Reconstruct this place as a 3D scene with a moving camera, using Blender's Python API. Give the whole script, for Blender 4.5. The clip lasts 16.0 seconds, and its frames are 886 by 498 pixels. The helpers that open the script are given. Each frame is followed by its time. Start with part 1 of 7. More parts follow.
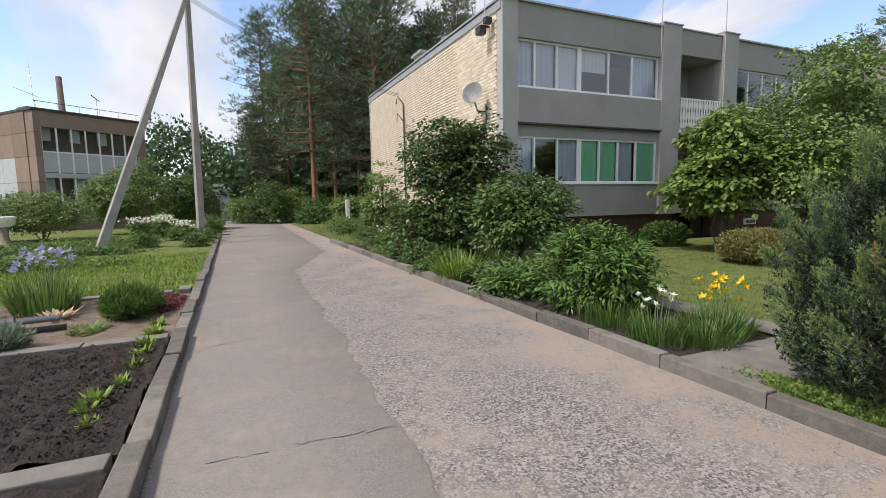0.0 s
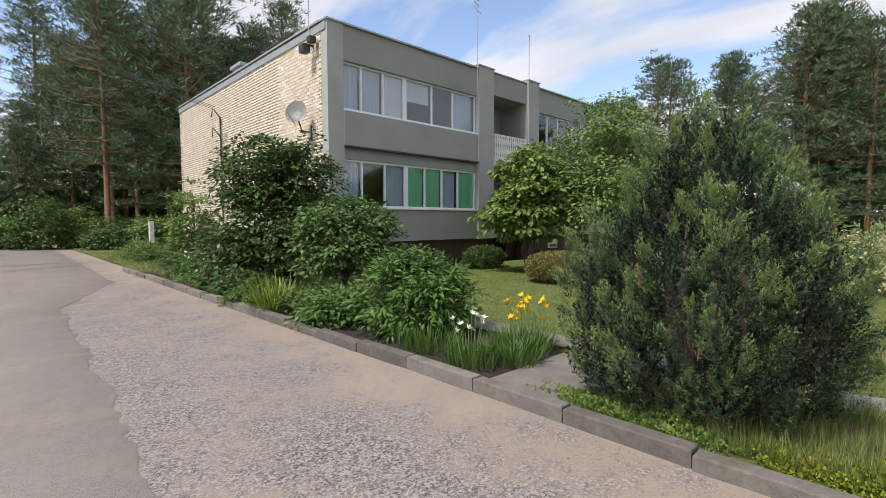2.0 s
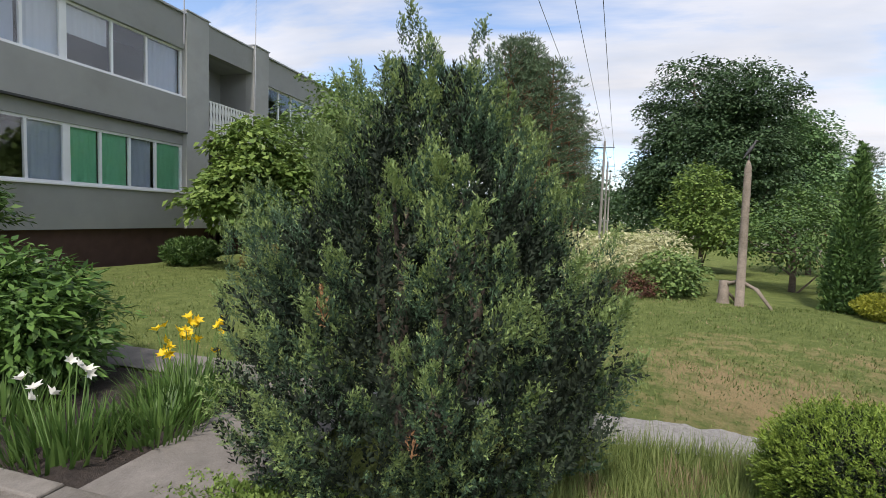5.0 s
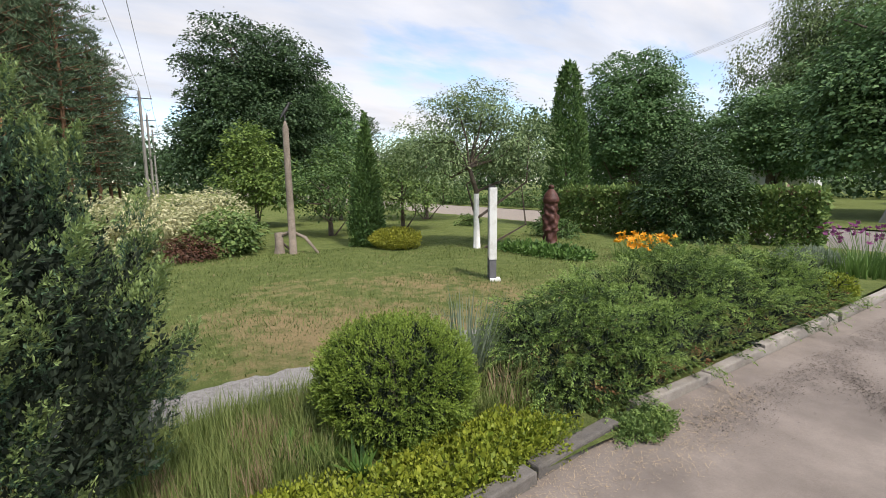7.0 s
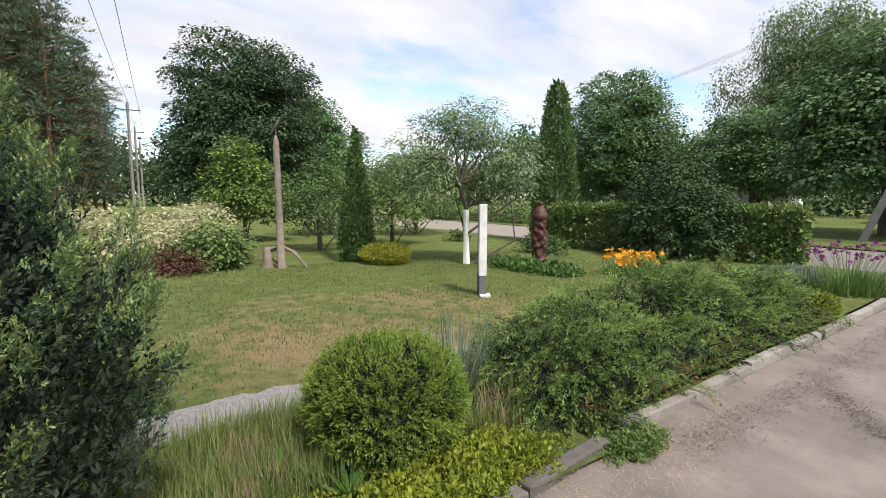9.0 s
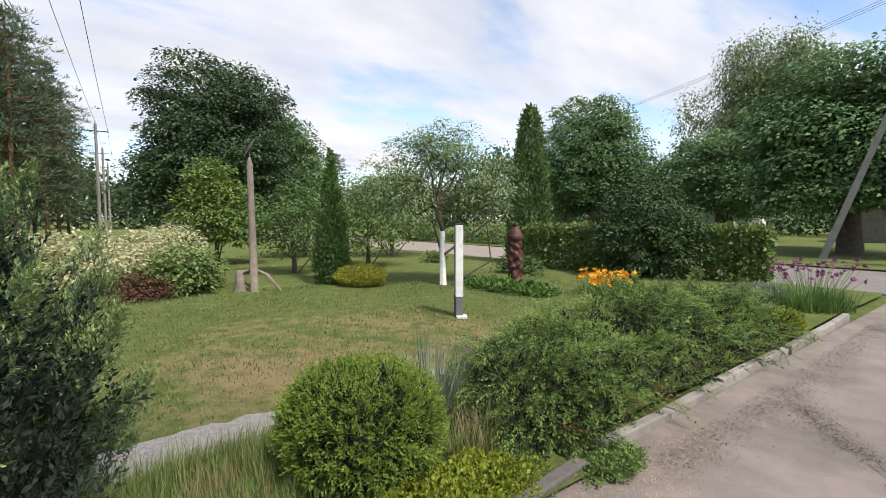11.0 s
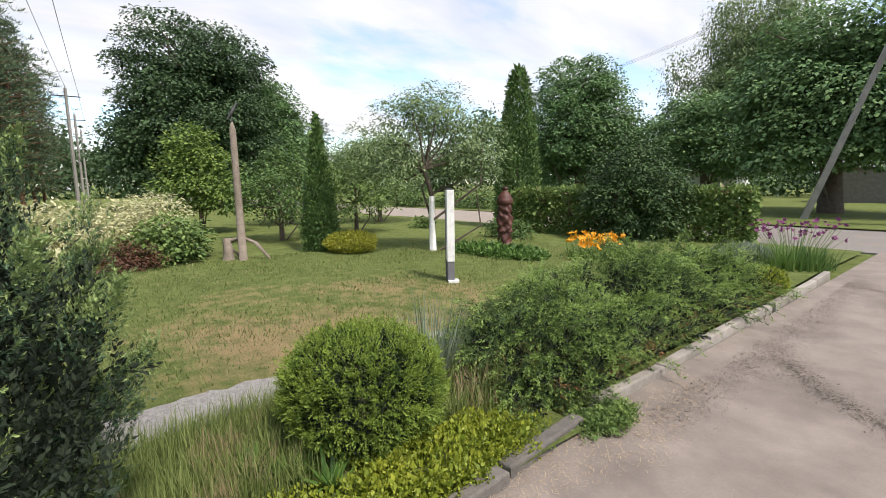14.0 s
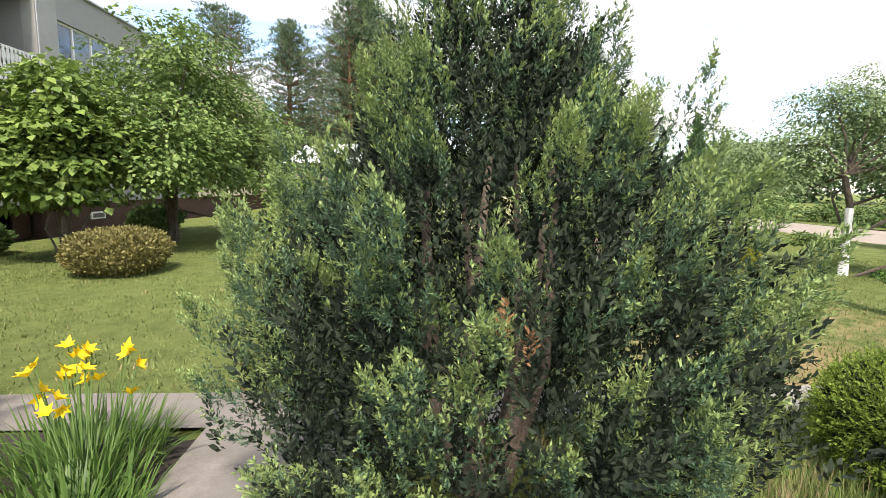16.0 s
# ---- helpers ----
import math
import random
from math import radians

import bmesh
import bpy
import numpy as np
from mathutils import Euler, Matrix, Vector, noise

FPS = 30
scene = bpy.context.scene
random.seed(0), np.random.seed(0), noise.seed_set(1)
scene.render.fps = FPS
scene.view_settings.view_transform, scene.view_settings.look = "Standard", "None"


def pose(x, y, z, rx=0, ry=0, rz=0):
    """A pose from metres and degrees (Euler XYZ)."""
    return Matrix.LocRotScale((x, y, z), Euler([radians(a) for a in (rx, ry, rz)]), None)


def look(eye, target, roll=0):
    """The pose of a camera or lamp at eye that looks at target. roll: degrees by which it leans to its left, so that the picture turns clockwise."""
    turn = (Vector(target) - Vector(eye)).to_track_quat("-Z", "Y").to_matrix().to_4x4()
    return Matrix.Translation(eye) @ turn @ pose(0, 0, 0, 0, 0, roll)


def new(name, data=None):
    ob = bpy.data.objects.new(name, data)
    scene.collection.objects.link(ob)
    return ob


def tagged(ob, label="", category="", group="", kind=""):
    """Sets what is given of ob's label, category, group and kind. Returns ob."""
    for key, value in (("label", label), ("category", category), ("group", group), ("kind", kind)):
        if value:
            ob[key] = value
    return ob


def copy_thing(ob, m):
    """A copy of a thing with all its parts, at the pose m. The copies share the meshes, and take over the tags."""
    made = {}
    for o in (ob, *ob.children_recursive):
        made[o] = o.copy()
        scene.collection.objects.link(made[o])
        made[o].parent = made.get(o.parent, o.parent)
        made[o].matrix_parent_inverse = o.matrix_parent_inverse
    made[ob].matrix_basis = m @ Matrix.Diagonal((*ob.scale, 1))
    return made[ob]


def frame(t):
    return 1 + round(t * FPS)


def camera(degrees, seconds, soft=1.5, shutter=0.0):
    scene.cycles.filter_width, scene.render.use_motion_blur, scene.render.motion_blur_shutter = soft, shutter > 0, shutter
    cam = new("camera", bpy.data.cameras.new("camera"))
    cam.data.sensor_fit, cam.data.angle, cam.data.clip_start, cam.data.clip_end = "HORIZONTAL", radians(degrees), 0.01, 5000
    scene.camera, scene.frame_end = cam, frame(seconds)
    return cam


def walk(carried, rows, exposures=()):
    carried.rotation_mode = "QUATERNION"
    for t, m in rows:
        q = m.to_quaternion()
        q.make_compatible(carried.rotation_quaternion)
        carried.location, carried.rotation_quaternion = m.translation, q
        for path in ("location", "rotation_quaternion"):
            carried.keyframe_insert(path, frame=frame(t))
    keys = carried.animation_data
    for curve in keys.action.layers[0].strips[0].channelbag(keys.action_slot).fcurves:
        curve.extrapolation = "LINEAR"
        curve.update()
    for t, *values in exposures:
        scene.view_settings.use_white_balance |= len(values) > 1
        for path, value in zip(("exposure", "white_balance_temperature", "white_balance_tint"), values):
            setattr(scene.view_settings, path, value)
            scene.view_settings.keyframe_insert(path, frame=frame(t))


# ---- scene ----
cam = camera(86.4, 16.0, soft=0.7)
METRES, EYE, TILT, LEAN, TURN = 4.0, 1.66, 0.0, 0.0, -23.9
ROWS = [
    (0.0, 0.0, 0.0, 0.0, -0.1, -6.1, 0.94),
    (0.5, 0.0049, 0.0019, 0.0006, -7.41, -5.01, 0.84),
    (1.0, 0.0166, 0.0118, 0.0, -13.11, -4.25, 0.45),
    (1.5, 0.0423, 0.0327, -0.0003, -16.97, -3.4, 0.15),
    (2.0, 0.0718, 0.0669, -0.0028, -19.75, -3.33, 0.15),
    (2.5, 0.1077, 0.1282, -0.0011, -22.34, -3.44, 0.41),
    (3.0, 0.1802, 0.1722, -0.0074, -24.59, -4.0, 0.7),
    (5.5, 0.4209, 0.3613, -0.0063, -65.11, -3.52, -2.44),
    (6.0, 0.4348, 0.3466, -0.0061, -83.0, -3.41, -1.68),
    (6.5, 0.4404, 0.3341, -0.0089, -92.83, -5.29, -0.15),
    (7.0, 0.4412, 0.3305, -0.0114, -100.02, -8.02, 0.44),
    (7.5, 0.4407, 0.3327, -0.009, -103.32, -8.8, 0.45),
    (8.0, 0.4407, 0.3342, -0.0081, -103.15, -8.22, 0.23),
    (8.5, 0.4398, 0.3352, -0.0075, -102.1, -7.3, -0.04),
    (9.0, 0.44, 0.3362, -0.0064, -101.33, -6.24, -0.16),
    (11.5, 0.4413, 0.334, -0.0056, -104.92, -3.44, 0.27),
    (12.0, 0.4423, 0.3331, -0.0064, -105.66, -4.03, 0.39),
    (12.5, 0.4452, 0.3309, -0.0083, -106.84, -6.39, 0.52),
    (13.0, 0.4501, 0.3261, -0.0123, -107.85, -9.3, 0.87),
    (13.5, 0.452, 0.3263, -0.0095, -108.28, -9.61, 0.95),
    (14.0, 0.4487, 0.3509, -0.008, -105.87, -7.87, 0.8),
    (14.5, 0.423, 0.4154, -0.0072, -102.39, -6.5, 0.62),
    (15.0, 0.4292, 0.4826, -0.015, -93.1, -6.86, -0.32),
    (15.5, 0.4313, 0.5725, -0.0139, -79.85, -7.47, -0.54),
    (16.0, 0.3945, 0.6777, -0.0106, -69.63, -7.38, -0.81),
]
walk(cam, [(t, pose(0, 0, EYE, TILT, LEAN, TURN) @ pose(METRES * x, METRES * y, METRES * z, 90 + pitch, roll, yaw)) for t, x, y, z, yaw, pitch, roll in ROWS],
     exposures=[(0.0, -0.05, 6620, 14), (3.0, -0.02, 6680, 14), (5.5, -0.05, 6520, 14), (6.5, -0.05, 6560, 14), (8.0, 0.10, 6650, 14), (11.5, 0.0, 6600, 14), (12.5, -0.06, 6650, 14), (13.0, 0.2, 6720, 14), (13.5, 0.34, 6750, 14), (14.5, 0.02, 6650, 14), (15.2, 0.14, 6700, 14), (16.0, 0.76, 6950, 14)])

# ---- world and sun ----
SUN_FROM = Vector((-0.68, -0.02, 0.98)).normalized()
world = bpy.data.worlds.new("sky")
scene.world = world
world.use_nodes = True


def node(nt, kind, **kw):
    n = nt.nodes.new(kind)
    for k, v in kw.items():
        n.inputs[k].default_value = v
    return n


def math_node(nt, op, a=None, b=None):
    n = nt.nodes.new("ShaderNodeMath")
    n.operation = op
    for i, v in enumerate((a, b)):
        if v is None:
            continue
        if isinstance(v, (int, float)):
            n.inputs[i].default_value = v
        else:
            nt.links.new(v, n.inputs[i])
    return n.outputs[0]


def ramp(nt, fac, stops):
    n = nt.nodes.new("ShaderNodeValToRGB")
    el = n.color_ramp.elements
    while len(el) < len(stops):
        el.new(0.5)
    for e, (p, c) in zip(el, stops):
        e.position = p
        e.color = (c, c, c, 1) if isinstance(c, (int, float)) else (*c, 1)
    nt.links.new(fac, n.inputs[0])
    return n.outputs[0]


def mix_col(nt, fac, a, b):
    n = nt.nodes.new("ShaderNodeMix")
    n.data_type = "RGBA"
    for sock, v in ((n.inputs[0], fac), (n.inputs[6], a), (n.inputs[7], b)):
        if isinstance(v, (int, float)):
            sock.default_value = v
        elif isinstance(v, tuple):
            sock.default_value = (*v, 1)
        else:
            nt.links.new(v, sock)
    return n.outputs[2]


def build_world():
    nt = world.node_tree
    nt.nodes.clear()
    sky = nt.nodes.new("ShaderNodeTexSky")
    sky.sky_type = "NISHITA"
    sky.sun_disc = False
    sky.sun_elevation = math.asin(SUN_FROM.z)
    sky.sun_rotation = math.atan2(SUN_FROM.x, SUN_FROM.y)
    sky.air_density, sky.dust_density = 1.0, 0.6
    tc = nt.nodes.new("ShaderNodeTexCoord")
    sep = nt.nodes.new("ShaderNodeSeparateXYZ")
    nt.links.new(tc.outputs["Generated"], sep.inputs[0])
    up = math_node(nt, "ADD", math_node(nt, "MAXIMUM", sep.outputs[2], 0.0), 0.22)
    com = nt.nodes.new("ShaderNodeCombineXYZ")
    nt.links.new(math_node(nt, "DIVIDE", sep.outputs[0], up), com.inputs[0])
    nt.links.new(math_node(nt, "DIVIDE", sep.outputs[1], up), com.inputs[1])
    mp = nt.nodes.new("ShaderNodeMapping")
    mp.inputs["Rotation"].default_value = (0, 0, radians(38))
    mp.inputs["Scale"].default_value = (1.0, 0.42, 1)
    mp.inputs["Location"].default_value = (2.15, 0.35, 0)
    nt.links.new(com.outputs[0], mp.inputs[0])
    n1 = node(nt, "ShaderNodeTexNoise", Scale=1.6, Detail=7.0, Roughness=0.55, Distortion=0.3)
    nt.links.new(mp.outputs[0], n1.inputs["Vector"])
    mask = ramp(nt, n1.outputs[0], [(0.42, 0.0), (0.53, 0.8), (0.66, 1.0)])
    n2 = node(nt, "ShaderNodeTexNoise", Scale=3.4, Detail=5.0)
    nt.links.new(mp.outputs[0], n2.inputs["Vector"])
    white = ramp(nt, n2.outputs[0], [(0.3, (6.0, 6.4, 7.0)), (0.62, (8.1, 8.2, 8.4))])
    gain = nt.nodes.new("ShaderNodeVectorMath")
    gain.operation = "SCALE"
    gain.inputs["Scale"].default_value = 2.0
    nt.links.new(sky.outputs[0], gain.inputs[0])
    col = mix_col(nt, mask, gain.outputs[0], white)
    bg = node(nt, "ShaderNodeBackground", Strength=0.12)
    nt.links.new(col, bg.inputs[0])
    out = nt.nodes.new("ShaderNodeOutputWorld")
    nt.links.new(bg.outputs[0], out.inputs[0])


build_world()
sun = new("sun", bpy.data.lights.new("sun", "SUN"))
sun.data.energy, sun.data.angle, sun.data.color = 4.4, radians(7), (1.0, 0.95, 0.86)
sun.matrix_world = look(SUN_FROM * 60, (0, 0, 0))


# ---- materials ----
def material(name, dark, light, scale=8.0, rough=0.8, bump=0.3, fine=60.0, metal=0.0, stain=None, stain_scale=1.2, coords="Object", distance=0.01, per_object=0.0):
    """Two scales of noise between two colours, a fine relief, and stains of their own shape."""
    m = bpy.data.materials.new(name)
    m.use_nodes = True
    nt = m.node_tree
    bs = nt.nodes["Principled BSDF"]
    tc = nt.nodes.new("ShaderNodeTexCoord")
    n1 = node(nt, "ShaderNodeTexNoise", Scale=scale, Detail=6.0, Roughness=0.6)
    n2 = node(nt, "ShaderNodeTexNoise", Scale=fine, Detail=4.0, Roughness=0.7)
    for n in (n1, n2):
        nt.links.new(tc.outputs[coords], n.inputs["Vector"])
    f = math_node(nt, "ADD", math_node(nt, "MULTIPLY", n1.outputs[0], 0.6), math_node(nt, "MULTIPLY", n2.outputs[0], 0.4))
    if per_object:
        oi = nt.nodes.new("ShaderNodeObjectInfo")
        f = math_node(nt, "ADD", f, math_node(nt, "MULTIPLY", math_node(nt, "SUBTRACT", oi.outputs["Random"], 0.5), per_object))
    col = mix_col(nt, ramp(nt, f, [(0.32, 0.0), (0.68, 1.0)]), dark, light)
    if stain:
        n3 = node(nt, "ShaderNodeTexNoise", Scale=stain_scale, Detail=5.0, Roughness=0.65)
        nt.links.new(tc.outputs[coords], n3.inputs["Vector"])
        col = mix_col(nt, ramp(nt, n3.outputs[0], [(0.5, 0.0), (0.68, 0.75)]), col, stain)
    nt.links.new(col, bs.inputs["Base Color"])
    bs.inputs["Roughness"].default_value = rough
    bs.inputs["Metallic"].default_value = metal
    bp = node(nt, "ShaderNodeBump", Strength=bump, Distance=distance)
    nt.links.new(n2.outputs[0], bp.inputs["Height"])
    nt.links.new(bp.outputs[0], bs.inputs["Normal"])
    return m


def leaf_material(name, dark, light, rough=0.6, through_light=0.3, patch=1.3, tip=None, tip_share=0.05):
    """Leaves: each one its own shade, patches over the crown, and light coming through."""
    m = bpy.data.materials.new(name)
    m.use_nodes = True
    nt = m.node_tree
    bs = nt.nodes["Principled BSDF"]
    geo = nt.nodes.new("ShaderNodeNewGeometry")
    tc = nt.nodes.new("ShaderNodeTexCoord")
    n1 = node(nt, "ShaderNodeTexNoise", Scale=patch, Detail=3.0)
    nt.links.new(tc.outputs["Object"], n1.inputs["Vector"])
    f = math_node(nt, "ADD", math_node(nt, "MULTIPLY", geo.outputs["Random Per Island"], 0.55), math_node(nt, "MULTIPLY", math_node(nt, "SUBTRACT", n1.outputs[0], 0.2), 0.75))
    col = mix_col(nt, ramp(nt, f, [(0.15, 0.0), (0.85, 1.0)]), dark, light)
    if tip:
        r = math_node(nt, "FRACT", math_node(nt, "MULTIPLY", geo.outputs["Random Per Island"], 17.3))
        n4 = node(nt, "ShaderNodeTexNoise", Scale=patch * 2.2, Detail=2.0)
        nt.links.new(tc.outputs["Object"], n4.inputs["Vector"])
        share = math_node(nt, "MULTIPLY", ramp(nt, n4.outputs[0], [(0.55, 0.0), (0.7, 1.0)]), tip_share * 8)
        col = mix_col(nt, math_node(nt, "LESS_THAN", r, share), col, tip)
    nt.links.new(col, bs.inputs["Base Color"])
    bs.inputs["Roughness"].default_value = rough
    bs.inputs["Specular IOR Level"].default_value = 0.3
    tr = nt.nodes.new("ShaderNodeBsdfTranslucent")
    nt.links.new(col, tr.inputs[0])
    mx = node(nt, "ShaderNodeMixShader", Fac=through_light)
    nt.links.new(bs.outputs[0], mx.inputs[1])
    nt.links.new(tr.outputs[0], mx.inputs[2])
    nt.links.new(mx.outputs[0], nt.nodes["Material Output"].inputs[0])
    return m


def glass_material(name, tint=(0.55, 0.6, 0.65)):
    m = bpy.data.materials.new(name)
    m.use_nodes = True
    nt = m.node_tree
    bs = nt.nodes["Principled BSDF"]
    bs.inputs["Base Color"].default_value = (0.9, 0.95, 1.0, 1)
    bs.inputs["Roughness"].default_value = 0.03
    tr = nt.nodes.new("ShaderNodeBsdfTransparent")
    tr.inputs[0].default_value = (*tint, 1)
    gl = nt.nodes.new("ShaderNodeBsdfGlossy")
    gl.inputs["Roughness"].default_value = 0.03
    lw = node(nt, "ShaderNodeLayerWeight", Blend=0.5)
    mx = nt.nodes.new("ShaderNodeMixShader")
    nt.links.new(math_node(nt, "ADD", math_node(nt, "MULTIPLY", math_node(nt, "POWER", lw.outputs["Facing"], 4.0), 0.8), 0.09), mx.inputs[0])
    nt.links.new(tr.outputs[0], mx.inputs[1])
    nt.links.new(gl.outputs[0], mx.inputs[2])
    nt.links.new(mx.outputs[0], nt.nodes["Material Output"].inputs[0])
    return m


def road_material(name, dark, light, sand, grain, sand_edge, low=0.46):
    """Worn asphalt: chips, patches and sand blown over it, thicker towards the kerb."""
    m = bpy.data.materials.new(name)
    m.use_nodes = True
    nt = m.node_tree
    bs = nt.nodes["Principled BSDF"]
    tc = nt.nodes.new("ShaderNodeTexCoord")
    ob = tc.outputs["Object"]
    vor = node(nt, "ShaderNodeTexVoronoi", Scale=grain)
    big = node(nt, "ShaderNodeTexNoise", Scale=1.1, Detail=8.0, Roughness=0.65)
    mid = node(nt, "ShaderNodeTexNoise", Scale=9.0, Detail=6.0, Roughness=0.7)
    fine = node(nt, "ShaderNodeTexNoise", Scale=120.0, Detail=3.0, Roughness=0.7)
    for n in (vor, big, mid, fine):
        nt.links.new(ob, n.inputs["Vector"])
    sp = nt.nodes.new("ShaderNodeSeparateColor")
    nt.links.new(vor.outputs["Color"], sp.inputs[0])
    chip = math_node(nt, "ADD", math_node(nt, "MULTIPLY", sp.outputs[0], 0.7), math_node(nt, "MULTIPLY", fine.outputs[0], 0.3))
    col = mix_col(nt, ramp(nt, chip, [(0.2, 0.0), (0.8, 1.0)]), dark, light)
    x = nt.nodes.new("ShaderNodeSeparateXYZ")
    nt.links.new(ob, x.inputs[0])
    edge = math_node(nt, "MULTIPLY", math_node(nt, "SUBTRACT", x.outputs[0], sand_edge), 0.10)
    edge = math_node(nt, "MINIMUM", math_node(nt, "MAXIMUM", edge, 0.0), 0.16)
    s = math_node(nt, "ADD", math_node(nt, "ADD", math_node(nt, "MULTIPLY", big.outputs[0], 0.65), math_node(nt, "MULTIPLY", mid.outputs[0], 0.35)), edge)
    s = math_node(nt, "SUBTRACT", s, math_node(nt, "MULTIPLY", math_node(nt, "SUBTRACT", chip, 0.5), 0.16))
    mask = ramp(nt, s, [(low, 0.0), (low + 0.11, 0.92)])
    worn = node(nt, "ShaderNodeTexNoise", Scale=0.55, Detail=5.0, Roughness=0.6)
    nt.links.new(ob, worn.inputs["Vector"])
    col = mix_col(nt, ramp(nt, worn.outputs[0], [(0.38, 0.0), (0.62, 0.45)]), col, tuple(c * 0.62 for c in light))
    shade = mix_col(nt, ramp(nt, fine.outputs[0], [(0.3, 0.0), (0.7, 1.0)]), tuple(c * 0.6 for c in sand), sand)
    col = mix_col(nt, mask, col, shade)
    nt.links.new(col, bs.inputs["Base Color"])
    bs.inputs["Roughness"].default_value = 0.92
    bs.inputs["Specular IOR Level"].default_value = 0.25
    h = math_node(nt, "MULTIPLY", chip, math_node(nt, "SUBTRACT", 1.15, mask))
    bp = node(nt, "ShaderNodeBump", Strength=0.9, Distance=0.008)
    nt.links.new(h, bp.inputs["Height"])
    nt.links.new(bp.outputs[0], bs.inputs["Normal"])
    return m


def lawn_material(name):
    m = bpy.data.materials.new(name)
    m.use_nodes = True
    nt = m.node_tree
    bs = nt.nodes["Principled BSDF"]
    tc = nt.nodes.new("ShaderNodeTexCoord")
    ob = tc.outputs["Object"]
    big = node(nt, "ShaderNodeTexNoise", Scale=0.45, Detail=6.0, Roughness=0.6)
    mid = node(nt, "ShaderNodeTexNoise", Scale=4.0, Detail=6.0, Roughness=0.7)
    fine = node(nt, "ShaderNodeTexNoise", Scale=90.0, Detail=4.0, Roughness=0.75)
    for n in (big, mid, fine):
        nt.links.new(ob, n.inputs["Vector"])
    f = math_node(nt, "ADD", math_node(nt, "MULTIPLY", mid.outputs[0], 0.55), math_node(nt, "MULTIPLY", fine.outputs[0], 0.45))
    green = mix_col(nt, ramp(nt, f, [(0.36, 0.0), (0.64, 1.0)]), (0.075, 0.105, 0.026), (0.20, 0.235, 0.075))
    dry = mix_col(nt, ramp(nt, fine.outputs[0], [(0.3, 0.0), (0.7, 1.0)]), (0.24, 0.17, 0.085), (0.44, 0.32, 0.18))
    # the dry patch in the middle of the lawn
    mp = nt.nodes.new("ShaderNodeMapping")
    mp.inputs["Location"].default_value = (-7.0, 2.2, 0)
    mp.inputs["Scale"].default_value = (1.0, 1.0, 1.0)
    nt.links.new(ob, mp.inputs[0])
    ln = nt.nodes.new("ShaderNodeVectorMath")
    ln.operation = "LENGTH"
    nt.links.new(mp.outputs[0], ln.inputs[0])
    spot = math_node(nt, "MAXIMUM", math_node(nt, "SUBTRACT", 0.22, math_node(nt, "MULTIPLY", ln.outputs["Value"], 0.05)), 0.0)
    s = math_node(nt, "ADD", math_node(nt, "ADD", math_node(nt, "MULTIPLY", big.outputs[0], 0.5), math_node(nt, "MULTIPLY", mid.outputs[0], 0.4)), spot)
    mask = ramp(nt, s, [(0.55, 0.0), (0.66, 0.85)])
    nt.links.new(mix_col(nt, mask, green, dry), bs.inputs["Base Color"])
    bs.inputs["Roughness"].default_value = 0.95
    bs.inputs["Specular IOR Level"].default_value = 0.15
    bp = node(nt, "ShaderNodeBump", Strength=0.9, Distance=0.03)
    nt.links.new(fine.outputs[0], bp.inputs["Height"])
    nt.links.new(bp.outputs[0], bs.inputs["Normal"])
    return m


M = {}
M["asphalt_old"] = road_material("asphalt_old", (0.085, 0.077, 0.074), (0.35, 0.315, 0.292), (0.37, 0.302, 0.245), 66.0, 2.4, 0.525)
M["asphalt_new"] = road_material("asphalt_new", (0.19, 0.173, 0.158), (0.30, 0.274, 0.252), (0.37, 0.318, 0.265), 150.0, 9.0, 0.50)
M["asphalt_dust"] = material("dusty_asphalt", (0.155, 0.128, 0.108), (0.28, 0.237, 0.203), 2.2, 0.95, 0.5, 110, stain=(0.125, 0.105, 0.09), stain_scale=0.7)
M["track"] = material("track_dirt", (0.12, 0.098, 0.082), (0.235, 0.195, 0.165), 6.0, 0.97, 0.9, 45, stain=(0.27, 0.23, 0.195), stain_scale=3.0)
M["lawn"] = lawn_material("lawn")
M["kerb"] = material("kerb_concrete", (0.085, 0.077, 0.068), (0.21, 0.19, 0.167), 7, 0.9, 0.6, 90, stain=(0.09, 0.08, 0.062), stain_scale=3.0, per_object=0.25)
M["kerb_pale"] = material("kerb_concrete_pale", (0.20, 0.18, 0.155), (0.36, 0.33, 0.29), 7, 0.9, 0.5, 90, stain=(0.20, 0.17, 0.13), stain_scale=2.5, per_object=0.2)
M["concrete"] = material("concrete", (0.11, 0.098, 0.087), (0.225, 0.205, 0.183), 5, 0.9, 0.4, 70, stain=(0.15, 0.14, 0.12), stain_scale=2.0)
M["pole"] = material("pole_concrete", (0.21, 0.20, 0.185), (0.35, 0.335, 0.31), 3, 0.88, 0.4, 60, stain=(0.2, 0.19, 0.175), stain_scale=1.0)
M["render"] = material("grey_render", (0.275, 0.278, 0.268), (0.345, 0.348, 0.335), 1.2, 0.92, 0.35, 130, stain=(0.25, 0.25, 0.235), stain_scale=0.6)
M["render_light"] = material("light_render", (0.33, 0.33, 0.315), (0.41, 0.41, 0.395), 1.4, 0.92, 0.35, 130, stain=(0.32, 0.32, 0.30), stain_scale=0.8)
M["plinth"] = material("brown_plinth", (0.055, 0.028, 0.024), (0.095, 0.05, 0.042), 3, 0.85, 0.3, 60)
M["brick"] = material("cream_brick", (0.55, 0.46, 0.365), (0.75, 0.65, 0.53), 3.5, 0.9, 0.5, 80, per_object=0.35)
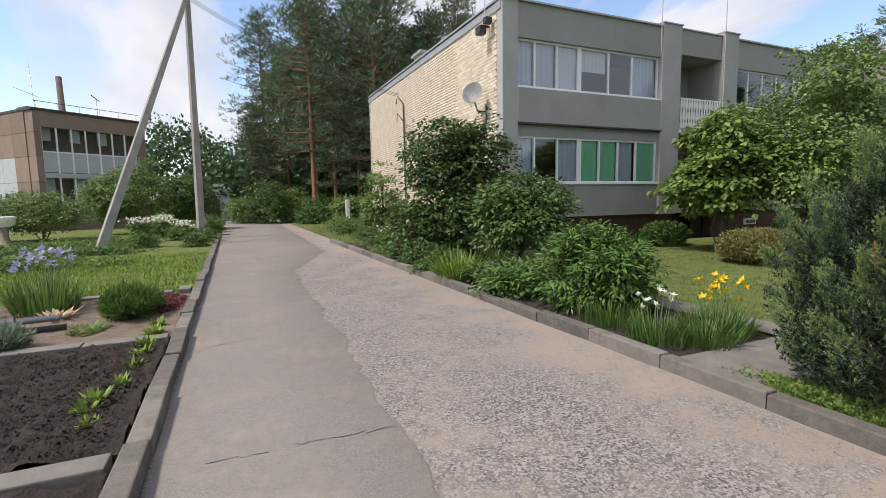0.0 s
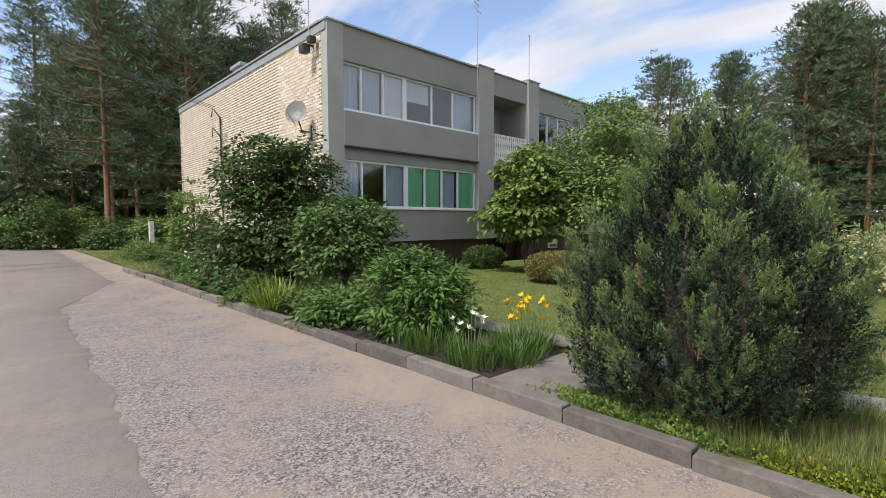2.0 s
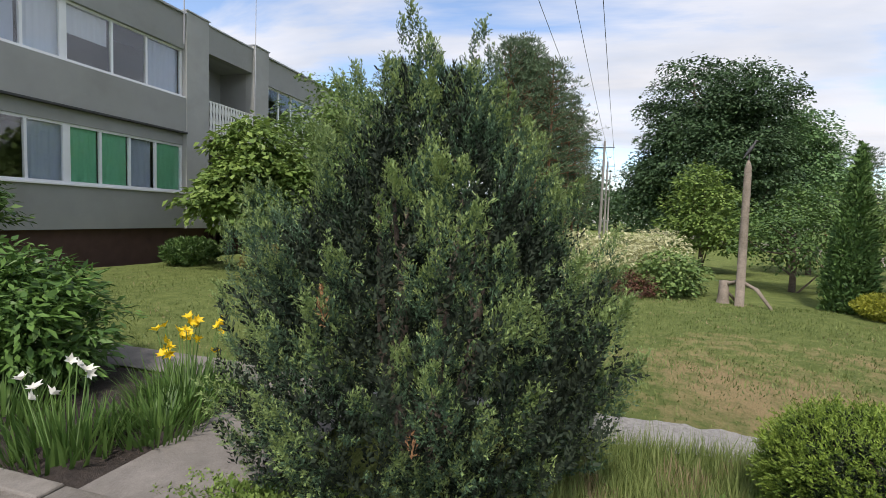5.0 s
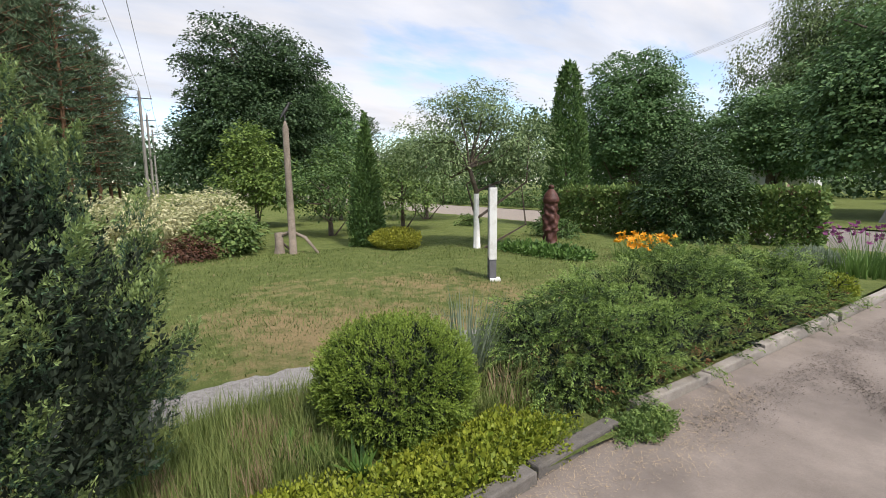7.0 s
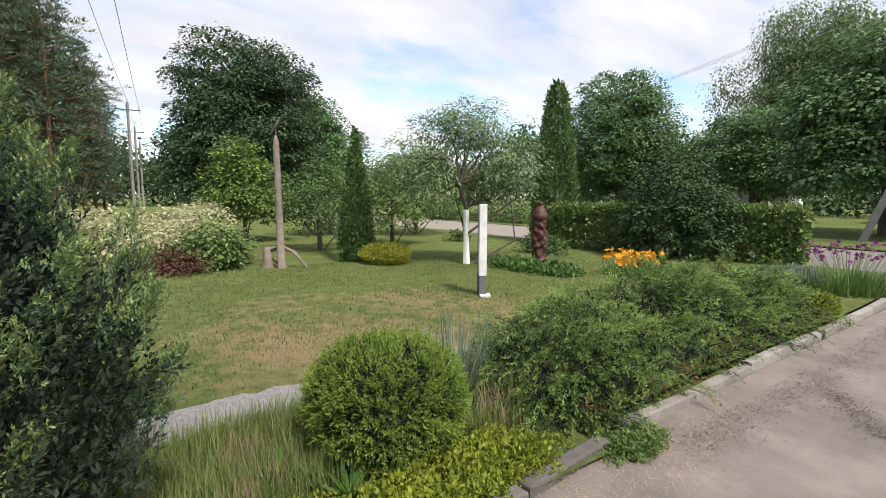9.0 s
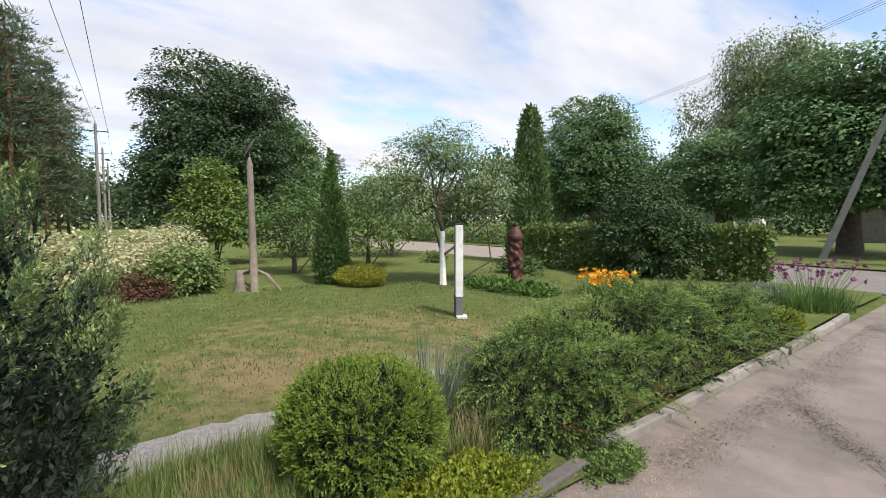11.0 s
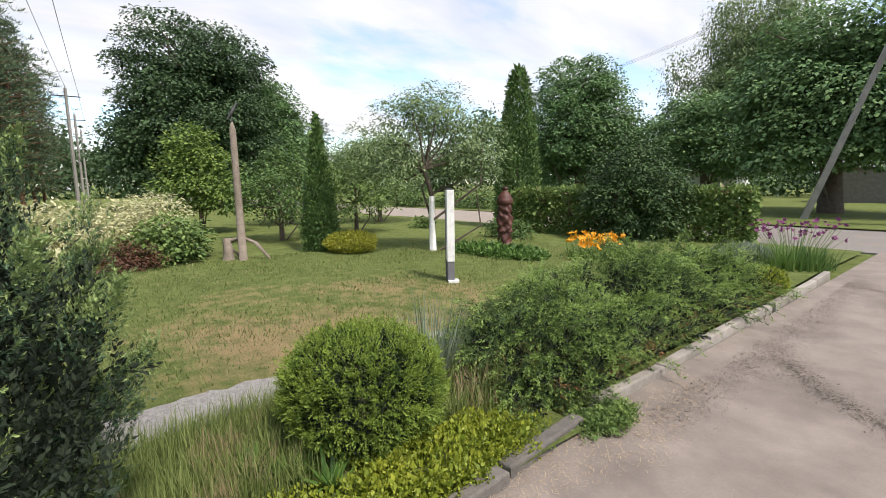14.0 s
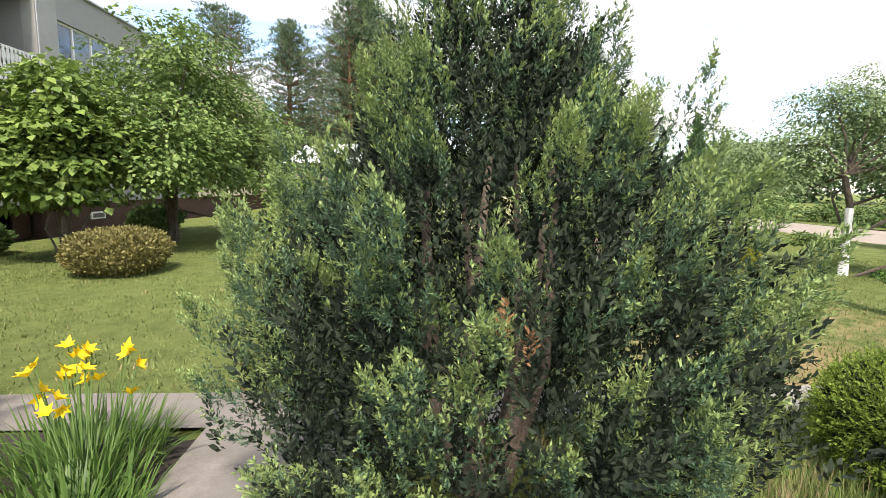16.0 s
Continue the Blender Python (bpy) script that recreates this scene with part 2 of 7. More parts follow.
M["brick_far"] = material("cream_brick_far", (0.54, 0.45, 0.355), (0.76, 0.66, 0.54), 3.5, 0.9, 0.5, 80)
M["mortar"] = material("mortar", (0.29, 0.245, 0.20), (0.41, 0.35, 0.29), 6, 0.95, 0.5, 70)
M["upvc"] = material("white_frame", (0.74, 0.75, 0.76), (0.82, 0.83, 0.84), 4, 0.4, 0.05, 40)
M["glass"] = glass_material("window_glass", (0.90, 0.92, 0.94))
# Dark grey-brown: the dimness of unlit rooms is put into the colour.
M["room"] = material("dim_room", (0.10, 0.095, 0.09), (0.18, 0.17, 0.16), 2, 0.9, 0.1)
M["curtain"] = material("white_curtain", (0.62, 0.64, 0.68), (0.76, 0.78, 0.80), 9, 0.9, 0.2, 40)
# Grey-blue sheet behind a pane: the sky's reflection put into its colour.
M["sky_sheet"] = material("sky_reflection_sheet", (0.42, 0.47, 0.55), (0.55, 0.60, 0.68), 5, 0.9, 0.2, 40)
M["blind"] = material("green_blind", (0.20, 0.60, 0.32), (0.27, 0.68, 0.40), 3, 0.8, 0.2, 60)
M["metal"] = material("grey_metal", (0.28, 0.29, 0.30), (0.42, 0.43, 0.44), 6, 0.45, 0.2, 60, metal=0.8)
M["dark_metal"] = material("dark_metal", (0.04, 0.04, 0.042), (0.09, 0.088, 0.085), 8, 0.55, 0.3, 60, metal=0.6)
M["flashing"] = material("roof_flashing", (0.30, 0.31, 0.31), (0.44, 0.45, 0.45), 4, 0.5, 0.2, 40, metal=0.5)
M["dish"] = material("dish_paint", (0.36, 0.37, 0.38), (0.46, 0.47, 0.48), 4, 0.5, 0.1, 40)
M["white_wood"] = material("white_painted_wood", (0.66, 0.66, 0.63), (0.80, 0.80, 0.78), 6, 0.6, 0.3, 50, stain=(0.5, 0.49, 0.44), stain_scale=4)
M["grey_base"] = material("dark_grey_paint", (0.10, 0.10, 0.11), (0.17, 0.17, 0.18), 6, 0.7, 0.3, 50)
M["old_wood"] = material("weathered_wood", (0.13, 0.105, 0.08), (0.30, 0.25, 0.20), 7, 0.9, 0.8, 35)
M["carved"] = material("stained_carving", (0.045, 0.014, 0.011), (0.13, 0.05, 0.036), 7, 0.6, 0.5, 45)
M["bark"] = material("bark", (0.055, 0.042, 0.032), (0.16, 0.125, 0.095), 7, 0.95, 1.0, 30, distance=0.03)
M["pine_bark"] = material("pine_bark", (0.10, 0.052, 0.030), (0.27, 0.15, 0.085), 4, 0.95, 1.0, 20, distance=0.03)
M["birch_bark"] = material("birch_bark", (0.30, 0.29, 0.27), (0.65, 0.64, 0.61), 5, 0.8, 0.6, 30, stain=(0.05, 0.05, 0.05), stain_scale=5)
M["lime_bark"] = material("limewashed_bark", (0.55, 0.54, 0.50), (0.78, 0.77, 0.74), 9, 0.9, 0.7, 40)
M["soil"] = material("dug_soil", (0.024, 0.018, 0.015), (0.082, 0.062, 0.050), 16, 0.98, 1.0, 55, distance=0.05)
M["track_litter"] = material("crumbled_litter", (0.05, 0.04, 0.033), (0.14, 0.115, 0.095), 9, 0.97, 0.5, 60)
M["dry_soil"] = material("dry_soil", (0.12, 0.088, 0.064), (0.25, 0.19, 0.14), 6, 0.98, 0.8, 60, distance=0.03)
M["gravel"] = material("grey_gravel", (0.22, 0.21, 0.20), (0.52, 0.50, 0.48), 30, 0.95, 1.0, 90, distance=0.03)
M["litter"] = material("dry_litter", (0.22, 0.16, 0.105), (0.37, 0.28, 0.195), 14, 0.95, 0.9, 90, distance=0.02)
M["brown_panel"] = material("brown_panel", (0.20, 0.145, 0.115), (0.27, 0.20, 0.16), 1.2, 0.85, 0.2, 60, per_object=0.3)
M["grey_panel"] = material("grey_panel", (0.38, 0.41, 0.45), (0.48, 0.51, 0.54), 2, 0.6, 0.1, 40)
M["white_shed"] = material("white_sheet", (0.62, 0.66, 0.72), (0.78, 0.81, 0.85), 3, 0.5, 0.1, 30)
M["wire"] = material("wire", (0.05, 0.05, 0.05), (0.09, 0.09, 0.09), 4, 0.6, 0.1)
M["chimney"] = material("brown_chimney", (0.07, 0.05, 0.045), (0.13, 0.095, 0.085), 4, 0.8, 0.2)

L = {}
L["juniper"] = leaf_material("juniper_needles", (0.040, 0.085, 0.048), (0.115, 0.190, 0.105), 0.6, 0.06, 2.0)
# Young growth, lightened further as if the bough tips caught the light.
L["juniper_lit_tip"] = leaf_material("juniper_young_lit_needles", (0.125, 0.200, 0.075), (0.320, 0.410, 0.145), 0.6, 0.12, 2.0)
# Inner leaves: the shade inside the bushes is put into this near-black colour.
L["inner_shade"] = leaf_material("inner_shade_needles", (0.010, 0.018, 0.010), (0.030, 0.044, 0.024), 0.8, 0.0, 2.0)
L["withered"] = leaf_material("withered_needles", (0.14, 0.070, 0.030), (0.30, 0.165, 0.075), 0.8, 0.05, 3.0)
# Older growth, also the darker colour that paints shade into the pits.
L["ball_old_shaded"] = leaf_material("clipped_thuja_old_shaded", (0.035, 0.072, 0.014), (0.115, 0.185, 0.032), 0.55, 0.08, 3.0)
# Young growth, and the light on upward sprigs put into the same colour.
L["spreading_lit_tip"] = leaf_material("spreading_young_lit_needles", (0.115, 0.195, 0.048), (0.310, 0.430, 0.110), 0.6, 0.14, 1.5)
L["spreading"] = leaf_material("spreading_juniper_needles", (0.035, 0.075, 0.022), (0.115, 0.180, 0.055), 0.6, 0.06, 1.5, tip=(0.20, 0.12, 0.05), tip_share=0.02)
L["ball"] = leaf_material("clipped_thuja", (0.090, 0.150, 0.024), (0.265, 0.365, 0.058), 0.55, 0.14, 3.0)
L["thuja"] = leaf_material("thuja_scales", (0.038, 0.088, 0.024), (0.135, 0.225, 0.062), 0.6, 0.06, 2.0)
L["pine"] = leaf_material("pine_needles", (0.044, 0.081, 0.047), (0.163, 0.227, 0.120), 0.6, 0.06, 0.5)
L["maple"] = leaf_material("maple_leaves", (0.028, 0.058, 0.026), (0.100, 0.170, 0.072), 0.5, 0.22, 0.5)
L["linden"] = leaf_material("linden_leaves", (0.058, 0.128, 0.044), (0.180, 0.300, 0.115), 0.5, 0.22, 0.5)
L["right"] = leaf_material("elm_leaves", (0.062, 0.132, 0.048), (0.200, 0.320, 0.125), 0.5, 0.22, 0.6)
L["birch"] = leaf_material("birch_leaves", (0.087, 0.138, 0.043), (0.232, 0.304, 0.131), 0.5, 0.35, 0.8)
L["apple"] = leaf_material("apple_leaves", (0.092, 0.155, 0.058), (0.275, 0.360, 0.165), 0.5, 0.22, 1.2)
L["bright"] = leaf_material("bright_leaves", (0.075, 0.140, 0.036), (0.225, 0.310, 0.092), 0.5, 0.22, 1.2)
L["fresh"] = leaf_material("fresh_leaves", (0.085, 0.150, 0.034), (0.25, 0.345, 0.085), 0.5, 0.3, 1.2)
L["shrub"] = leaf_material("shrub_leaves", (0.039, 0.088, 0.022), (0.136, 0.216, 0.060), 0.5, 0.22, 1.5)
L["lilac"] = leaf_material("lilac_leaves", (0.032, 0.069, 0.022), (0.117, 0.184, 0.055), 0.45, 0.22, 1.5, tip=(0.16, 0.06, 0.035), tip_share=0.025)
L["peony"] = leaf_material("peony_leaves", (0.041, 0.098, 0.021), (0.134, 0.238, 0.052), 0.45, 0.22, 2.0)
L["hedge"] = leaf_material("hedge_leaves", (0.063, 0.134, 0.034), (0.225, 0.301, 0.086), 0.55, 0.22, 1.5, tip=(0.14, 0.085, 0.05), tip_share=0.04)
L["dark"] = leaf_material("yew_leaves", (0.025, 0.057, 0.021), (0.090, 0.154, 0.051), 0.55, 0.06, 1.5)
L["gold"] = leaf_material("golden_leaves", (0.156, 0.180, 0.022), (0.408, 0.408, 0.054), 0.55, 0.3, 3.0)
L["lime"] = leaf_material("lime_leaves", (0.106, 0.158, 0.016), (0.317, 0.352, 0.040), 0.55, 0.22, 4.0)
L["pale"] = leaf_material("variegated_leaves", (0.3, 0.32, 0.15), (0.78, 0.74, 0.48), 0.55, 0.35, 1.6)
L["rust"] = leaf_material("barberry_leaves", (0.07, 0.035, 0.022), (0.16, 0.075, 0.045), 0.55, 0.25, 2.0)
L["rug"] = leaf_material("brown_green_leaves", (0.116, 0.109, 0.036), (0.275, 0.246, 0.087), 0.6, 0.22, 2.0)
L["blade"] = leaf_material("strap_leaves", (0.052, 0.115, 0.023), (0.151, 0.246, 0.063), 0.45, 0.35, 2.0)
L["grey_blade"] = leaf_material("grey_green_blades", (0.131, 0.176, 0.111), (0.301, 0.353, 0.248), 0.5, 0.3, 2.0)
L["grass"] = leaf_material("grass_blades", (0.084, 0.126, 0.031), (0.246, 0.294, 0.096), 0.6, 0.35, 0.7, tip=(0.36, 0.29, 0.16), tip_share=0.045)
L["tall_grass"] = leaf_material("tall_grass_blades", (0.105, 0.155, 0.040), (0.300, 0.350, 0.120), 0.6, 0.35, 1.2, tip=(0.33, 0.25, 0.15), tip_share=0.08)
L["yellow"] = leaf_material("yellow_petals", (0.80, 0.52, 0.01), (0.92, 0.68, 0.03), 0.5, 0.3, 5.0)
L["orange"] = leaf_material("orange_petals", (0.80, 0.30, 0.015), (0.92, 0.48, 0.04), 0.5, 0.3, 5.0)
L["white"] = leaf_material("white_petals", (0.70, 0.69, 0.60), (0.88, 0.87, 0.80), 0.5, 0.3, 5.0)
L["violet"] = leaf_material("pale_violet_petals", (0.30, 0.29, 0.50), (0.58, 0.56, 0.74), 0.5, 0.3, 5.0)
L["purple"] = leaf_material("purple_petals", (0.13, 0.03, 0.10), (0.30, 0.09, 0.22), 0.5, 0.3, 5.0)
L["red"] = leaf_material("red_leaves", (0.12, 0.035, 0.04), (0.26, 0.09, 0.085), 0.5, 0.25, 4.0)
L["straw"] = leaf_material("straw", (0.34, 0.25, 0.15), (0.55, 0.43, 0.28), 0.8, 0.1, 4.0)


# ---- mesh helpers ----
def thing(name, label, category, loc=(0, 0, 0), group="", rz=0.0, kind=""):
    ob = new(name)
    ob.empty_display_size = 0.2
    ob.location = loc
    ob.rotation_euler = (0, 0, radians(rz))
    return tagged(ob, label, category, group, kind)


def part(name, data, mat, parent=None, label=""):
    """Links a bmesh or a mesh as one object, under a thing or a part where one is given."""
    if isinstance(data, bmesh.types.BMesh):
        me = bpy.data.meshes.new(name)
        data.to_mesh(me)
        data.free()
    else:
        me = data
    if mat is not None and not me.materials:
        me.materials.append(mat)
    ob = new(name, me)
    if parent is not None:
        ob.parent = parent
    if label:
        ob["label"] = label
    return ob


def raw_mesh(name, verts, quads, smooth=False):
    me = bpy.data.meshes.new(name)
    n, q = len(verts), len(quads)
    me.vertices.add(n)
    me.vertices.foreach_set("co", np.asarray(verts, dtype=np.float32).ravel())
    k = quads.shape[1]
    me.loops.add(q * k)
    me.loops.foreach_set("vertex_index", np.asarray(quads, dtype=np.int32).ravel())
    me.polygons.add(q)
    me.polygons.foreach_set("loop_start", np.arange(0, q * k, k, dtype=np.int32))
    if smooth:
        me.polygons.foreach_set("use_smooth", np.ones(q, dtype=bool))
    me.update(calc_edges=True)
    return me


def unit(a):
    return a / np.maximum(np.linalg.norm(a, axis=-1, keepdims=True), 1e-9)


def leaf_mesh(P, A, N, length, width, fold=0.18):
    """One folded diamond per leaf: foot P, axis A, face normal N."""
    P, A = np.asarray(P, float), unit(np.asarray(A, float))
    S = unit(np.cross(A, N))
    U = np.cross(S, A)
    le, wi = np.asarray(length, float).reshape(-1, 1), np.asarray(width, float).reshape(-1, 1)
    mid = P + A * le * 0.45 + U * wi * fold
    v = np.stack([P, mid + S * wi * 0.5, P + A * le, mid - S * wi * 0.5], axis=1).reshape(-1, 3)
    q = np.arange(len(v)).reshape(-1, 4)
    return raw_mesh("leaves", v, q)


def blade_mesh(P, D, length, width, droop, segs=3):
    """Strap leaves or grass: foot P, start direction D, bending over by droop."""
    P, D = np.asarray(P, float), unit(np.asarray(D, float))
    n = len(P)
    le, wi, dr = (np.broadcast_to(np.asarray(a, float), (n,)).reshape(-1, 1) for a in (length, width, droop))
    side = unit(np.cross(D, np.array([0.0, 0.0, 1.0])) + np.array([1e-4, 0, 0]))
    rows = []
    for i in range(segs + 1):
        t = i / segs
        c = P + D * le * t + np.array([0, 0, -1.0]) * dr * le * t * t
        w = wi * (0.5 * (1 - t) ** 0.6 + 0.02)
        rows += [c - side * w, c + side * w]
    v = np.stack(rows, axis=1).reshape(-1, 3)
    k = 2 * (segs + 1)
    base = np.arange(n).reshape(-1, 1, 1) * k
    cell = np.array([[2 * i, 2 * i + 1, 2 * i + 3, 2 * i + 2] for i in range(segs)]).reshape(1, -1, 4)
    return raw_mesh("blades", v, (base + cell).reshape(-1, 4))


def tube_mesh(paths, sides=7):
    """Tapered round limbs; paths: lists of (point, radius)."""
    V, Q, off = [], [], 0
    for path in paths:
        pts = np.array([p for p, _ in path], float)
        rad = [r for _, r in path]
        for i in range(len(pts)):
            t = unit(pts[min(i + 1, len(pts) - 1)] - pts[max(i - 1, 0)])
            a = unit(np.cross(t, np.array([0.31, 0.87, 0.17])))
            b = np.cross(t, a)
            for j in range(sides):
                th = 2 * math.pi * j / sides
                V.append(pts[i] + rad[i] * (a * math.cos(th) + b * math.sin(th)))
        for i in range(len(pts) - 1):
            for j in range(sides):
                a0, a1 = off + i * sides + j, off + i * sides + (j + 1) % sides
                Q.append((a0, a1, a1 + sides, a0 + sides))
        off += len(pts) * sides
        for end in (off - sides, off - len(pts) * sides):
            if sides % 2 == 0:
                for j in range(1, sides - 2, 2):
                    Q.append((end, end + j, end + j + 1, end + j + 2))
            else:
                for j in range(1, sides - 2, 2):
                    Q.append((end, end + j, end + j + 1, end + j + 2))
    return raw_mesh("limbs", np.array(V), np.array(Q), smooth=True)


def add_box(bm, x0, x1, y0, y1, z0, z1):
    v = [bm.verts.new(p) for p in ((x0, y0, z0), (x1, y0, z0), (x1, y1, z0), (x0, y1, z0), (x0, y0, z1), (x1, y0, z1), (x1, y1, z1), (x0, y1, z1))]
    for f in ((3, 2, 1, 0), (4, 5, 6, 7), (0, 1, 5, 4), (1, 2, 6, 5), (2, 3, 7, 6), (3, 0, 4, 7)):
        bm.faces.new([v[i] for i in f])


def box(name, dims, mat, parent=None, label="", bevel=0.0):
    bm = bmesh.new()
    add_box(bm, *dims)
    if bevel:
        bmesh.ops.bevel(bm, geom=bm.edges[:], offset=bevel, segments=2, affect="EDGES", profile=0.6)
    return part(name, bm, mat, parent, label)


def grid_sheet(name, x0, x1, y0, y1, z, step, rough, mat, kind="structure", label="", freq=1.0, skip=None):
    """A ground sheet with a gentle uneven surface."""
    nx, ny = max(2, int((x1 - x0) / step) + 1), max(2, int((y1 - y0) / step) + 1)
    X, Y = np.meshgrid(np.linspace(x0, x1, nx), np.linspace(y0, y1, ny))
    Z = np.array([z + rough * noise.fractal((x * freq, y * freq, z), 1.0, 2.0, 3) for x, y in zip(X.ravel(), Y.ravel())])
    v = np.stack([X.ravel(), Y.ravel(), Z], axis=1)
    i = np.arange(nx * ny).reshape(ny, nx)
    q = np.stack([i[:-1, :-1], i[:-1, 1:], i[1:, 1:], i[1:, :-1]], axis=-1).reshape(-1, 4)
    if skip is not None:
        c = v[q].mean(axis=1)
        q = q[~skip(c[:, 0], c[:, 1])]
    ob = part(name, raw_mesh(name, v, q, smooth=True), mat)
    return tagged(ob, label, kind=kind)


# ---- plants ----
def clumps(rng, ellipsoids, n, shell=0.25):
    """Clump centres and outward directions inside a set of ellipsoids, more of them near the surface."""
    E = np.array(ellipsoids, float)
    vol = E[:, 3] * E[:, 4] * E[:, 5]
    k = rng.choice(len(E), n, p=vol / vol.sum())
    d = unit(rng.normal(size=(n, 3)))
    r = rng.random((n, 1)) ** shell
    return E[k, :3] + d * E[k, 3:6] * r, d


def foliage(rng, ellipsoids, n, per, clump, leaf, aspect=0.6, shell=0.25, droop=0.35, flat=0.55):
    """Leaf sprays: each clump a small drooping dome, its leaves overlapping outwards from the middle."""
    C, out = clumps(rng, ellipsoids, n, shell)
    size = clump * (0.6 + 0.8 * rng.random((n, 1)))
    r = 1.75 * size * np.sqrt(rng.random((n, per)))
    th = rng.random((n, per)) * 2 * math.pi
    z = -0.38 * r * r / size + rng.normal(size=(n, per)) * size * flat * 0.42
    spread = np.stack([np.cos(th), np.sin(th), np.zeros((n, per))], axis=-1)
    off = spread * r[..., None] + np.stack([0 * z, 0 * z, z], axis=-1)
    P = (C[:, None, :] + off).reshape(-1, 3)
    o, sp = np.repeat(out, per, axis=0), spread.reshape(-1, 3)
    k = len(P)
    A = o * 0.35 + sp * 0.75 + rng.normal(size=(k, 3)) * 0.38 - np.array([0, 0, droop])
    N = np.array([0, 0, 1.0]) + sp * 0.4 + o * 0.45 + rng.normal(size=(k, 3)) * 0.38
    le = leaf * (0.6 + 0.8 * rng.random(k))
    return P, A, N, le, le * aspect


def merge_leaves(sets):
    return leaf_mesh(*[np.concatenate([s[i] for s in sets]) for i in range(5)])


def limb_paths(rng, trunk, targets, r0, bend=0.15):
    """Limbs from a trunk path to the clumps they carry."""
    out = [trunk]
    pts = [np.array(p, float) for p, _ in trunk]
    for c in targets:
        zs = [p for p in pts if p[2] < c[2] - 0.05] or [pts[0]]
        a = zs[-1] if rng.random() < 0.6 else zs[int(rng.integers(len(zs)))]
        m = (a + c) / 2 + rng.normal(size=3) * bend * np.linalg.norm(c - a) + np.array([0, 0, -0.05])
        out.append([(a, r0), (m, r0 * 0.6), (c, r0 * 0.2)])
    return out


def leafy_tree(name, label, category, loc, trunk, ellipsoids, n, per, clump, leaf, mat, bark, seed, aspect=0.6, limbs=10, limb_r=0.05, shell=0.25, droop=0.35, group="", flat=0.55, extra=None, rz=0.0):
    rng = np.random.default_rng(seed)
    ob = thing(name, label, category, loc, group, rz)
    sets = [foliage(rng, ellipsoids, n, per, clump, leaf, aspect, shell, droop, flat)]
    C, _ = clumps(rng, ellipsoids, max(limbs, 1), 0.6)
    if trunk:
        part("trunk", tube_mesh(limb_paths(rng, trunk, C[:limbs], limb_r), 7), bark, ob)
    else:
        rx = max(e[3] for e in ellipsoids)
        part("stem", tube_mesh([[((rng.normal() * rx * 0.25, rng.normal() * rx * 0.25, -0.03), 0.010), (tuple(c), 0.005)] for c in clumps(rng, ellipsoids, 14, 0.6)[0]], 5), L["blade"], ob)
    part("crown", merge_leaves(sets), mat, ob)
    if extra:
        extra(ob, rng)
    return ob


def plumes(rng, base, axis, length, per, leaf, spread=0.6, aspect=0.35, fat=0.15, curl=0.10, young=0.62):
    """Feathery sprays: leaflets set all round each spray's axis, shorter towards its tip. Returns the old and the young growth."""
    n = len(base)
    axis = unit(axis)
    t = np.linspace(0.03, 1.0, per).reshape(1, per, 1) + rng.normal(size=(n, per, 1)) * 0.02
    le = np.asarray(length, float).reshape(n, 1, 1)
    rad = rng.normal(size=(n, per, 3))
    rad = unit(rad - (rad * axis[:, None, :]).sum(-1, keepdims=True) * axis[:, None, :])
    bend = rng.normal(size=(n, 1, 3)) * curl
    taper = np.clip(1.12 - t, 0.12, 1.0) * np.clip(t * 4 + 0.3, 0, 1)
    P = base[:, None, :] + (axis[:, None, :] + bend * t) * le * t + rad * le * fat * taper * rng.random((n, per, 1))
    A = axis[:, None, :] * 0.9 + rad * spread * (0.35 + taper) + rng.normal(size=(n, per, 3)) * 0.12
    N = rng.normal(size=(n, per, 3)) + rad
    size = leaf * (0.6 + 0.5 * taper[..., 0]) * (0.7 + 0.6 * rng.random((n, per)))
    edge = (t[..., 0] + 0.25 * rng.normal(size=(n, per)) > young).ravel()
    full = (P.reshape(-1, 3), A.reshape(-1, 3), N.reshape(-1, 3), size.ravel(), size.ravel() * aspect)
    return tuple(f[~edge] for f in full), tuple(f[edge] for f in full)


